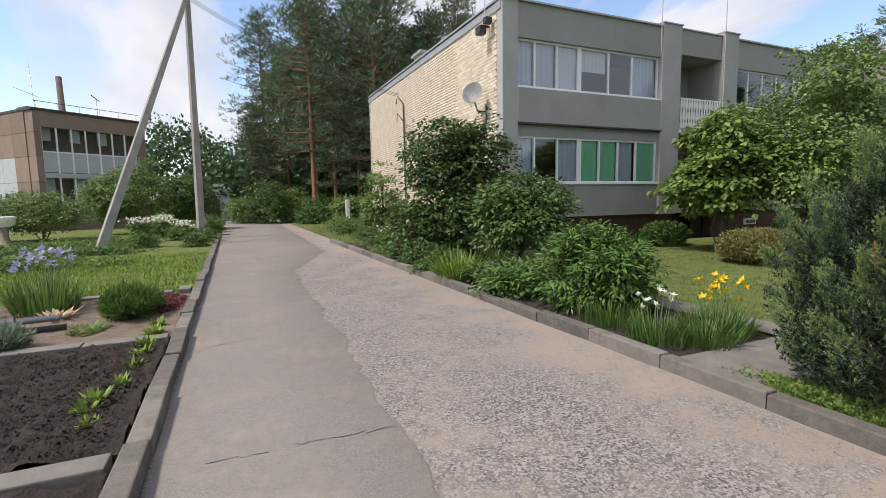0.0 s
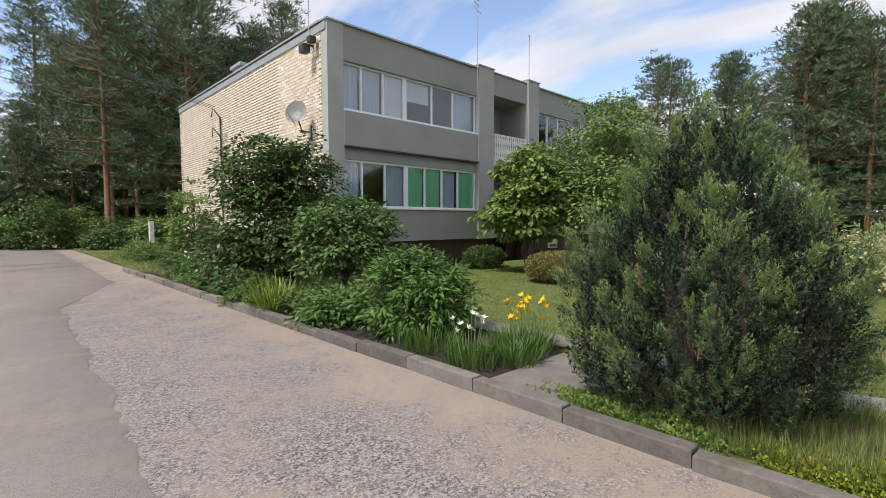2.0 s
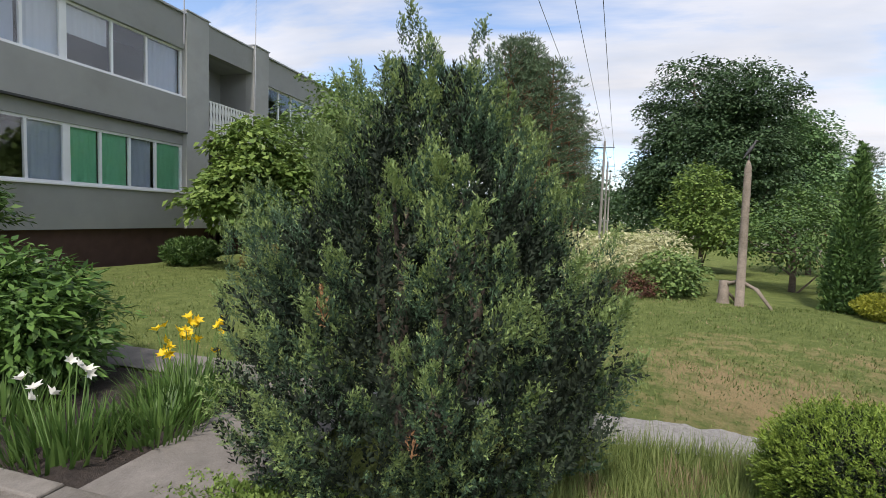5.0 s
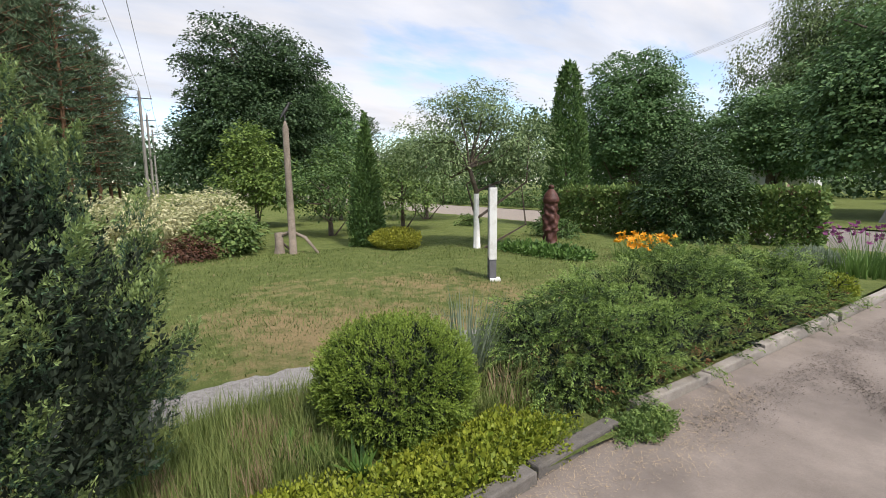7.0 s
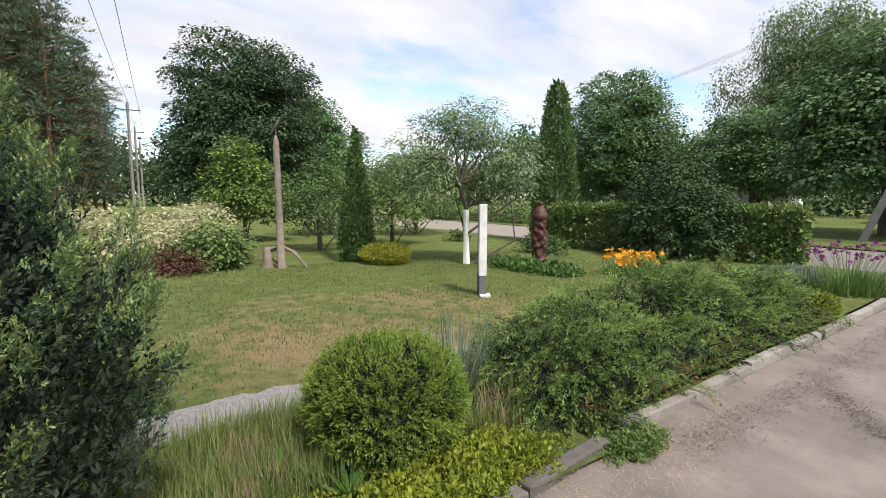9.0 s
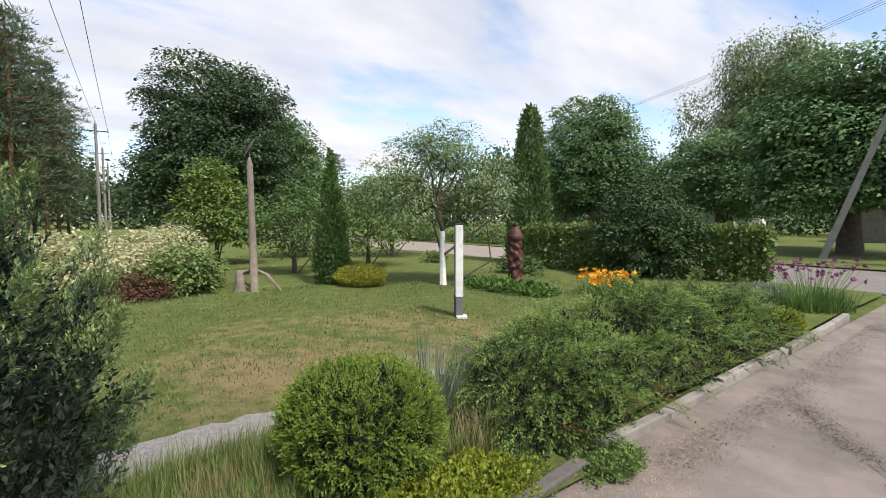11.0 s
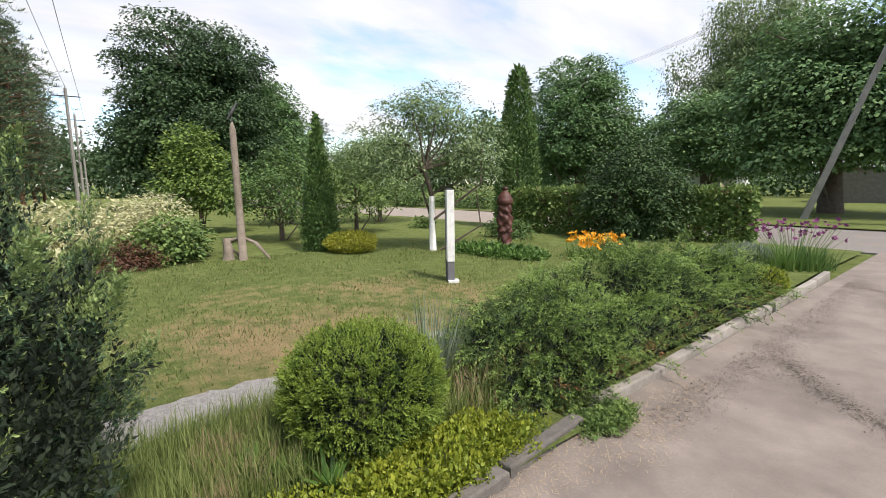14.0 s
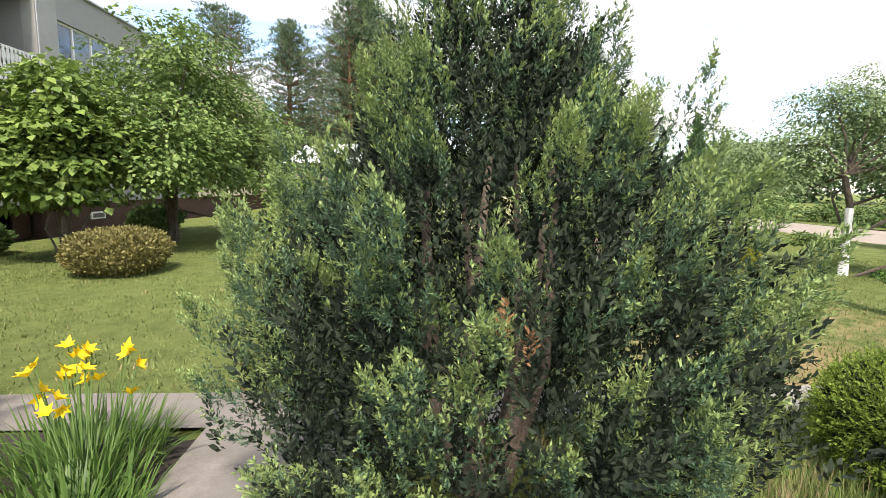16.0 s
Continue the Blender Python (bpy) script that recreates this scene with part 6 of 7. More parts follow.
leafy_tree("fruit_tree", "low bushy fruit tree before the panel house", "tree", (-7.9, 27.0, 0.0), tr(1.7, 0.07), [(0, 0, 1.5, 1.7, 1.5, 0.9), (-1.0, 0.3, 1.3, 1.1, 1.0, 0.7)], 240, 56, 0.24, 0.10, L["bright"], M["bark"], 102, 0.6, 10, 0.03, group="fruit trees of the garden")
leafy_tree("fruit_tree", "dark bushy fruit tree beside the pole", "tree", (-2.6, 32.5, 0.0), tr(2.0, 0.08), [(0, 0, 2.1, 1.4, 1.4, 1.4)], 260, 60, 0.26, 0.11, L["shrub"], M["bark"], 103, 0.6, 10, 0.03, group="fruit trees of the garden")
for k, (x, y, r, h) in enumerate(((2.4, 38.0, 1.6, 3.4), (4.4, 39.0, 1.5, 2.8), (6.0, 36.5, 1.4, 2.2), (7.6, 33.5, 1.3, 2.2), (5.2, 34.0, 0.9, 1.4), (1.0, 40.5, 1.4, 2.2), (8.8, 30.5, 1.2, 2.4))):
    leafy_tree("green_shrub", "leafy green shrub at the edge of the pine wood", "bush", (x, y, 0.0), tr(h * 0.6, 0.05), [(0, 0, h * 0.5, r, r, h * 0.5)], 130, 34, 0.28, 0.17, L["bright" if k % 2 else "shrub"], M["bark"], 110 + k, 0.6, 6, 0.03, group="shrubs at the wood's edge")


# ---- pines ----
def pine(seed, h, crown0, r0, rmax, name="pine_tree", loc=(0, 0, 0)):
    """A Scots pine: bare red stem, whorls of rising boughs that carry tufts of needles."""
    rng = np.random.default_rng(seed)
    ob = thing(name, "tall Scots pine with a bare reddish stem", "tree", loc, "pines of the wood")
    stem = [((0, 0, -0.2), r0 * 1.2), ((0.05, 0, h * 0.3), r0), ((-0.08, 0.1, h * 0.7), r0 * 0.6), ((0, 0, h), 0.03)]
    paths, C, O = [stem], [], []
    z = h * crown0
    while z < h * 0.98:
        f = (z / h - crown0) / (1 - crown0)
        reach = min(rmax, 0.40 + 0.58 * (h - z)) * (1.0 - 0.3 * max(0.0, 0.35 - f))
        a0 = rng.random() * 6.28
        for k in range(6):
            a = a0 + k * 1.0472 + rng.normal() * 0.3
            ln = reach * rng.uniform(0.6, 1.15)
            d = np.array([math.cos(a), math.sin(a), 0.02 + 0.55 * f])
            s = np.array([0, 0, z])
            paths.append([(s, 0.05), (s + d * ln * 0.6 + np.array([0, 0, -0.1]), 0.03), (s + d * ln, 0.012)])
            for t in np.linspace(0.30, 1.0, 5):
                C.append(s + d * ln * t + rng.normal(size=3) * np.array([0.48, 0.48, 0.2]))
                O.append(d)
        z += h * 0.050 * rng.uniform(0.6, 1.5) * (1.1 - 0.5 * f)
    C, O = np.array(C), np.array(O)
    per = 20
    off = unit(rng.normal(size=(len(C), per, 3))) * np.array([1, 1, 0.6])
    P = (C[:, None, :] + off * 0.40 * rng.random((len(C), per, 1))).reshape(-1, 3)
    A = off.reshape(-1, 3) + np.array([0, 0, 0.55]) + np.repeat(O, per, 0) * 0.4
    le = 0.37 * (0.6 + 0.7 * rng.random(len(P)))
    part("trunk", tube_mesh(paths, 5), M["pine_bark"], ob)
    part("crown", leaf_mesh(P, A, rng.normal(size=P.shape), le, le * 0.19), L["pine"], ob)
    return ob


PROTO = [pine(201, 19.0, 0.26, 0.19, 3.4, loc=(7.5, 48.0, 0)), pine(202, 21.0, 0.30, 0.2, 3.9, loc=(7.0, 43.5, 0)), pine(203, 17.5, 0.20, 0.18, 4.0, loc=(10.5, 36.0, 0)), pine(204, 18.5, 0.13, 0.2, 3.6, loc=(47.0, 6.5, 0))]


def pine_at(i, x, y, s, a):
    m = pose(x, y, 0, 0, 0, a) @ Matrix.Diagonal((s, s, s, 1))
    copy_thing(PROTO[i], m)


def pine_wood():
    rng = np.random.default_rng(9)
    spots = []
    for k in range(11):  # the dark wood at the end of the lane and behind the flats
        spots.append((rng.uniform(4, 24), rng.uniform(46, 66), rng.uniform(0.9, 1.15), (0, 1, 2)[k % 3]))
    for k in range(9):
        spots.append((6.2 + 2.1 * k + rng.normal() * 0.6, 40.5 + rng.normal() * 2.0, rng.uniform(0.85, 1.05), (1, 2, 0)[k % 3]))
    for k in range(12):  # its dense front edge
        spots.append((1.8 + 1.2 * k + rng.normal() * 0.4, 47.4 + 1.2 * (k % 3) + rng.normal() * 0.5, (0.50, 0.62, 0.76, 0.88)[k] if k < 4 else rng.uniform(0.85, 1.0), 2))
    for k in range(11):  # the wood beyond the right wing
        spots.append((rng.uniform(46, 66), 12 + 3.0 * k + rng.normal() * 1.5, rng.uniform(0.66, 0.98), (3, 2, 1)[k % 3]))
    for k in range(9):  # along the clearing
        spots.append((44 + 4.0 * k + rng.normal(), 4.6 + 0.35 * k + rng.uniform(0, 5.0), rng.uniform(0.8, 1.05), 3))
    for x, y, s in ((46.8, 5.6, 0.93), (50.0, 4.2, 0.8), (54.0, 3.0, 0.7), (49.0, 13.5, 0.85), (50.0, 19.0, 0.95), (51.0, 7.0, 0.9), (60.0, 2.4, 0.6), (45.5, 3.6, 0.86), (49.0, 2.0, 0.74), (53.0, 1.4, 0.66), (57.0, 0.8, 0.6)):
        spots.append((x, y, s, 3))
    for x, y, s in ((52.0, -20.5, 0.5), (54.0, -24.0, 0.52), (50.0, -12.0, 0.55), (60, -16, 0.6)):
        spots.append((x, y, s, 2))
    for x, y, s, i in spots:
        pine_at(i, x, y, s, rng.uniform(0, 360))


pine_wood()


def understory():
    """The dim undergrowth between the stems of the wood."""
    rng = np.random.default_rng(13)
    for x0, x1, y0, y1, h, n in ((-3, 34, 47, 58, 5.0, 900), (48, 62, 6, 46, 6.0, 700), (-20, 45, -62, -48, 4.5, 900)):
        C = np.stack([rng.uniform(x0, x1, n), rng.uniform(y0, y1, n), h * rng.random(n) ** 1.2], axis=1)
        off = rng.normal(size=(n, 22, 3)) * 0.6
        P = (C[:, None] + off).reshape(-1, 3)
        A = rng.normal(size=P.shape) + np.array([0, 0, 0.2])
        le = 0.5 * (0.6 + 0.8 * rng.random(len(P)))
        tagged(part("undergrowth", leaf_mesh(P, A, rng.normal(size=P.shape), le, le * 0.6), L["dark"]), "dark undergrowth between the pine stems", "undergrowth", kind="stuff")


understory()


def far_woods():
    """The distant treeline all round, one uneven belt of leaf clumps."""
    rng = np.random.default_rng(10)
    n = 3000
    th = np.radians(-112 + 226 * rng.random(n))
    d = 95 + 25 * rng.random(n)
    hmax = 11 + 4.5 * np.sin(th * 9) * np.sin(th * 4 + 1) + 2.5 * np.sin(th * 31)
    C = np.stack([d * np.cos(th), d * np.sin(th), hmax * rng.random(n) ** 0.7], axis=1)
    per = 44
    off = rng.normal(size=(n, per, 3)) * 1.15
    P = (C[:, None] + off).reshape(-1, 3)
    A = rng.normal(size=P.shape) + np.array([0, 0, 0.3])
    le = 0.75 * (0.6 + 0.8 * rng.random(len(P)))
    tagged(part("far_woods", leaf_mesh(P, A, rng.normal(size=P.shape), le, le * 0.7), L["maple"]), "distant mixed woodland belt", "trees", kind="stuff")


far_woods()


# ---- things on the lawn ----
def marker_post():
    ob = thing("marker_post", "white square wooden post with a dark grey foot", "post", (8.0, -4.4, 0.05), rz=-35)
    box("shaft", (-0.115, 0.115, -0.06, 0.06, 0.33, 1.48), M["white_wood"], ob, bevel=0.008)
    box("foot", (-0.105, 0.105, -0.055, 0.055, -0.1, 0.33), M["grey_base"], ob, bevel=0.006)
    box("cap", (-0.06, 0.09, -0.04, 0.06, 1.48, 1.51), M["dark_metal"], ob)
    # thin dark grey strip up one side of the shaft
    box("side_strip", (0.115, 0.14, -0.07, 0.07, 0.0, 1.46), M["grey_base"], ob)
    box("footing", (-0.22, 0.0, -0.12, 0.05, -0.05, 0.03), M["white_wood"], ob, "small whitened stone at the foot")


marker_post()


def carved_figure():
    """A carved pillar: stacked, lathed and notched drums under a pointed cap."""
    prof = [(0.0, 0.19), (0.10, 0.19), (0.11, 0.15), (0.38, 0.16), (0.42, 0.185), (0.55, 0.175), (0.62, 0.19), (0.78, 0.18), (0.84, 0.15), (0.90, 0.165), (1.06, 0.17), (1.10, 0.20), (1.16, 0.205), (1.28, 0.15), (1.38, 0.075), (1.40, 0.05), (1.43, 0.075), (1.47, 0.07), (1.50, 0.0)]
    n = 40
    V, Q = [], []
    heights = [z + (prof[k + 1][0] - z) * u / 4 for k, (z, _) in enumerate(prof[:-1]) for u in range(4)] + [prof[-1][0]]
    prof = [(z, float(np.interp(z, [p[0] for p in prof], [p[1] for p in prof]))) for z in heights]
    for i, (z, r) in enumerate(prof):
        for j in range(n):
            a = 2 * math.pi * j / n
            carve = 1.0 + (0.17 * math.tanh(2.5 * math.sin(a * 4 + 2.2 * math.sin(z * 7)) * math.sin(z * 19 + 0.6)) + 0.05 * math.sin(a * 9 + z * 31)) * (0.1 < z < 1.06)
            V.append((r * carve * math.cos(a), r * carve * 0.92 * math.sin(a), z))
    for i in range(len(prof) - 1):
        for j in range(n):
            Q.append((i * n + j, i * n + (j + 1) % n, (i + 1) * n + (j + 1) % n, (i + 1) * n + j))
    ob = part("carved_statue", raw_mesh("carved_statue", np.array(V), np.array(Q)), M["carved"])
    ob.location = (10.05, -7.9, 0.05)
    tagged(ob, "dark red-brown carved wooden pillar figure on the lawn", "statue")


carved_figure()


def bird_pole():
    ob = thing("wooden_pole", "leaning weathered wooden pole topped by a metal bird", "pole", (12.73, -2.56, 0.05))
    part("shaft", tube_mesh([[((0, 0, -0.1), 0.085), ((-0.03, 0.03, 1.4), 0.075), ((-0.05, 0.05, 2.75), 0.065), ((-0.05, 0.05, 2.9), 0.02)]], 8), M["old_wood"], ob)
    b = part("bird", tube_mesh([[((-0.05, 0.05, 2.85), 0.012), ((-0.05, 0.05, 3.1), 0.012)], [((-0.05, 0.15, 2.94), 0.005), ((-0.05, 0.09, 3.03), 0.032), ((-0.06, 0.02, 3.14), 0.042), ((-0.05, -0.03, 3.23), 0.022), ((-0.05, -0.05, 3.28), 0.024), ((-0.05, -0.12, 3.27), 0.005)]], 7), M["dark_metal"], ob, "dark metal bird figure")
    st = thing("tree_stump", "short weathered stump with an arching root", "stump", (12.95, -2.32, 0.03))
    part("stump", tube_mesh([[((0, 0, -0.1), 0.14), ((0.0, 0, 0.2), 0.10), ((0.02, 0, 0.5), 0.09)]], 9), M["old_wood"], st)
    part("root", tube_mesh([[((0.0, 0, 0.42), 0.05), ((-0.15, -0.25, 0.52), 0.045), ((-0.3, -0.5, 0.38), 0.04), ((-0.42, -0.72, 0.05), 0.03), ((-0.43, -0.74, -0.05), 0.03)], [((-0.02, -0.08, 0.25), 0.03), ((-0.12, -0.3, 0.0), 0.025)]], 7), M["old_wood"], st)


bird_pole()


def marker(name, label, loc, h, r):
    ob = thing(name, label, "post", loc)
    box("shaft", (-r, r, -r, r, -0.1, h), M["white_wood"], ob, bevel=0.01)
    box("foot", (-r * 1.05, r * 1.05, -r * 1.05, r * 1.05, -0.1, 0.25), M["grey_base"], ob)


marker("roadside_post", "white roadside post at the bend of the lane", (6.5, 29.1, 0.05), 1.65, 0.11)


# ---- flowers and strap-leaved plants ----
def strap_plant(name, label, loc, radius, n, length, width, mat, seed, lean=0.5, droop=0.35, flowers=None, group="", category="plant", dry=False):
    """A clump of strap leaves; flowers: (material, count, size, low, high, spread)."""
    rng = np.random.default_rng(seed)
    ob = thing(name, label, category, loc, group)
    part("leaves", blade_mesh(*strap_clump(rng, (0, 0, 0), radius, n, length, width, lean, droop)), mat, ob)
    if flowers:
        fm, cnt, size, lo, hi, spread = flowers
        pts, stems = [], []
        for _ in range(cnt):
            a, r = rng.random() * 6.28, spread * math.sqrt(rng.random())
            p = np.array([math.cos(a) * r, math.sin(a) * r, rng.uniform(lo, hi)])
            pts.append(p)
            stems.append([((p[0] * 0.45, p[1] * 0.45, 0.0), 0.005), (tuple(p), 0.004)])
        for p, st in zip(pts, stems):
            part("stalk", tube_mesh([st], 4), L["blade"], ob)
            part("flower", leaf_mesh(*flower_heads(rng, [p], size), 0.25), L[fm], ob)
    return ob


strap_plant("daylily_clump", "yellow daylilies in full bloom over arching leaves", (5.05, 3.62, 0.08), 0.38, 520, 0.38, 0.015, L["blade"], 301, 0.7, 0.55, ("yellow", 24, 0.062, 0.36, 0.60, 0.34), category="flower")
strap_plant("iris_clump", "white irises among upright sword leaves", (4.12, 3.62, 0.08), 0.30, 260, 0.32, 0.020, L["blade"], 302, 0.45, 0.35, ("white", 8, 0.060, 0.36, 0.60, 0.22), category="flower")
strap_plant("iris_clump", "green sword leaves of irises past flowering", (4.25, 4.45, 0.08), 0.38, 260, 0.34, 0.020, L["blade"], 303, 0.45, 0.35)
strap_plant("iris_clump", "dense strap leaves along the kerb", (4.55, 3.35, 0.08), 0.32, 340, 0.32, 0.016, L["blade"], 304, 0.65, 0.55)
strap_plant("daylily_clump", "light green arching daylily leaves hanging over the kerb", (4.05, 8.35, 0.08), 0.40, 420, 0.75, 0.024, L["ball"], 305, 0.75, 0.7)
strap_plant("daylily_clump", "orange daylilies in full bloom on the lawn", (7.65, -8.0, 0.05), 0.55, 260, 0.40, 0.022, L["blade"], 306, 0.55, 0.5, ("orange", 60, 0.095, 0.26, 0.50, 0.62), category="flower")
strap_plant("iris_clump", "grey-green sword leaves at the kerb's end", (4.65, -9.6, 0.05), 0.62, 620, 0.46, 0.022, L["blade"], 307, 0.4, 0.3)
strap_plant("purple_flowers", "dark purple flowers on thin stalks at the kerb's end", (4.9, -10.9, 0.05), 0.5, 60, 0.45, 0.014, L["grey_blade"], 308, 0.4, 0.3, ("purple", 60, 0.075, 0.40, 0.75, 0.8), category="flower")
strap_plant("ornamental_grass", "tuft of blue-grey arching ornamental grass", (5.0, -1.62, 0.05), 0.13, 230, 0.85, 0.012, L["grey_blade"], 309, 0.4, 0.45)
strap_plant("iris_clump", "pale violet irises in bloom in the garden bed", (-2.65, 8.8, 0.05), 0.42, 260, 0.60, 0.032, L["blade"], 310, 0.45, 0.3, ("violet", 34, 0.075, 0.66, 0.98, 0.42), category="flower")
strap_plant("iris_clump", "pale violet irises at the garden's edge", (-3.9, 8.6, 0.05), 0.3, 120, 0.55, 0.032, L["blade"], 311, 0.45, 0.3, ("violet", 10, 0.10, 0.60, 0.9, 0.4), category="flower")
covered("lavender_bush", "rounded grey-green lavender by the kerb's end", (5.4, -9.4, 0.04), ball_surface(0.55, 0.45, 0.36, 2.0, 0.12), 4000, 0.07, L["grey_blade"], 0.16, 320, 1.0, category="plant")
covered("lavender_bush", "rounded green lavender in the garden bed", (-1.38, 7.75, 0.04), ball_surface(0.36, 0.42, 0.44, 2.0, 0.12), 4200, 0.09, L["blade"], 0.14, 321, 1.2, category="plant")
covered("lavender_bush", "small grey lavender tuft in the soil bed", (-2.35, 6.55, 0.04), ball_surface(0.2, 0.2, 0.28, 2.0, 0.12), 1600, 0.07, L["grey_blade"], 0.16, 322, 1.0, category="plant")
covered("stonecrop_mat", "low dark red stonecrop beside the kerb", (-0.97, 8.35, 0.03), ball_surface(0.18, 0.6, 0.14, 2.4, 0.15), 2200, 0.035, L["red"], 0.6, 323, 0.5, category="plant")
covered("groundcover", "yellow-green creeping groundcover at the kerb", (4.12, -1.0, 0.02), ball_surface(0.26, 0.58, 0.16, 2.2, 0.5), 11000, 0.022, L["lime"], 0.6, 324, 0.5, category="plant")
covered("groundcover", "green weeds in the gap of the kerb", (3.80, -2.18, 0.0), ball_surface(0.13, 0.24, 0.12, 2.0, 0.45), 3200, 0.020, L["bright"], 0.5, 325, 0.5, category="plant")
covered("groundcover", "low green creeping plants under the juniper", (4.05, 1.75, 0.02), ball_surface(0.22, 0.75, 0.13, 2.4, 0.3), 9000, 0.022, L["fresh"], 0.6, 326, 0.5, category="plant")
covered("groundcover", "low lime green creeping plants at the kerb", (4.15, 0.35, 0.02), ball_surface(0.28, 0.7, 0.13, 2.4, 0.3), 9000, 0.022, L["lime"], 0.6, 327, 0.5, category="plant")
covered("groundcover", "green leafy carpet round the carving", (9.5, -7.1, 0.02), ball_surface(1.2, 0.55, 0.18, 2.4, 0.2), 4200, 0.07, L["peony"], 0.5, 328, 0.6, category="plant")
for k, (x, y) in enumerate(((4.35, -0.45), (4.30, -0.75), (4.55, -0.30), (4.48, -1.12), (4.75, -0.15))):
    strap_plant("lily_plant", "young lily shoots with whorled leaves under the bush", (x, y, 0.06), 0.05, 26, 0.20, 0.030, L["peony"], 330 + k, 1.0, 0.4, group="lily shoots")
for k, (x, y, s) in enumerate(((-1.02, 4.0, 0.7), (-1.08, 4.45, 1.0), (-0.98, 4.8, 0.8), (-0.98, 5.3, 0.8), (-0.97, 5.7, 0.9), (-0.95, 6.05, 1.1), (-0.95, 6.5, 1.2), (-0.96, 6.95, 1.0), (-1.1, 4.25, 0.9))):
    strap_plant("primrose_plant", "small bright green leafy plant in the soil bed", (x, y, 0.06), 0.04 * s, 46, 0.17 * s, 0.05 * s, L["ball"], 350 + k, 1.1, 0.5, group="primroses along the bed")
for k, (x, y, r, h, m) in enumerate(((-3.0, 26.2, 0.5, 0.95, "white"), (-3.9, 25.6, 0.5, 0.9, "white"), (-2.2, 25.0, 0.4, 0.7, "white"))):
    ob = leafy_tree("white_phlox", "tall white flowering perennials in the garden", "flower", (x, y, 0.04), None, [(0, 0, h * 0.5, r, r, h * 0.45)], 60, 26, 0.12, 0.11, L["peony"], M["bark"], 370 + k, 0.5, 0, 0.02, 0.45)
    rng = np.random.default_rng(380 + k)
    pts = np.stack([rng.normal(size=60) * r * 0.6, rng.normal(size=60) * r * 0.6, h * (0.8 + 0.3 * rng.random(60))], axis=1)
    part("flower", leaf_mesh(*flower_heads(rng, pts, 0.09), 0.25), L["white"], ob)
for k in range(4):
    ob = leafy_tree("peony_bush", "border peony with round white flowers", "flower", (4.6 + 0.25 * k, 14.6 + 0.9 * k, 0.05), None, [(0, 0, 0.3, 0.4, 0.4, 0.32)], 60, 26, 0.1, 0.1, L["peony"], M["bark"], 390 + k, 0.4, 0, 0.02, 0.45, group="white border peonies")
    rng = np.random.default_rng(395 + k)
    pts = np.stack([rng.normal(size=5) * 0.3, rng.normal(size=5) * 0.3, 0.5 + 0.12 * rng.random(5)], axis=1)
    for p in pts:
        part("flower", leaf_mesh(*flower_heads(rng, [p], 0.07, 9), 0.3), L["white"], ob)
for k in range(5):
    leafy_tree("vegetable_row", "low green vegetable row in the garden", "plant", (-5.0 - 1.2 * (k % 2), 14.6 + 1.9 * k, 0.04), None, [(0, 0, 0.2, 2.6, 0.45, 0.25)], 110, 26, 0.16, 0.12, L["peony" if k % 2 else "blade"], M["bark"], 400 + k, 0.4, 0, 0.02, 0.6, group="vegetable rows")
for k, (x, y, r, h) in enumerate(((-1.3, 19.8, 0.5, 0.55), (-3.0, 20.5, 0.4, 0.6), (-1.1, 22.5, 0.45, 0.6), (-0.95, 26.5, 0.5, 0.9), (-2.2, 23.3, 0.4, 0.6), (-1.0, 29.0, 0.5, 1.0))):
    leafy_tree("garden_plant", "bushy green perennial in the garden", "plant", (x, y, 0.04), None, [(0, 0, h * 0.5, r, r, h * 0.5)], 70, 26, 0.12, 0.11, L["peony" if k % 2 else "shrub"], M["bark"], 410 + k, 0.4, 0, 0.02, 0.5, group="garden perennials")

# ---- the soil bed and its edging ----
grid_sheet("soil_bed", -3.6, -0.76, 3.46, 6.16, 0.085, 0.045, 0.08, M["soil"], label="freshly dug dark soil bed", freq=7.0)
grid_sheet("soil_bed_near", -3.6, -0.76, 1.45, 3.18, 0.075, 0.06, 0.09, M["soil"], label="dark soil bed before the slabs", freq=7.0)
grid_sheet("dry_bed", -3.6, -0.76, 6.44, 9.3, 0.075, 0.12, 0.05, M["dry_soil"], label="dry sandy garden bed", freq=3.0)
for k, (x0, x1, y0, y1) in enumerate(((-1.5, -0.78, 3.22, 3.42), (-2.3, -1.52, 3.20, 3.40), (-1.6, -0.78, 6.2, 6.40), (-2.45, -1.62, 6.22, 6.42), (-3.3, -2.47, 6.2, 6.42), (-1.75, -1.05, 9.45, 9.65), (-2.6, -1.8, 9.42, 9.62), (-0.98, -0.78, 9.6, 10.0))):
    tagged(box("edging_slab", (x0, x1, y0, y1, -0.05, 0.115), M["concrete"], bevel=0.012), "worn concrete slab edging the garden bed", "slab", "bed edging slabs")


def pipe_stack():
    ob = thing("metal_pipes", "grey metal pipes lying on a small stake", "pipe", (-2.5, 7.3, 0.08))
    part("pipe", tube_mesh([[((-1.0, 0.0, 0.12), 0.04), ((0.42, 0.05, 0.16), 0.04)]], 8), M["metal"], ob)
    part("pipe", tube_mesh([[((-1.0, -0.08, 0.04), 0.04), ((0.5, -0.04, 0.05), 0.04)]], 8), M["dark_metal"], ob)
    part("stake", tube_mesh([[((0.02, -0.12, -0.05), 0.02), ((0.02, -0.12, 0.26), 0.02)]], 6), M["dark_metal"], ob)


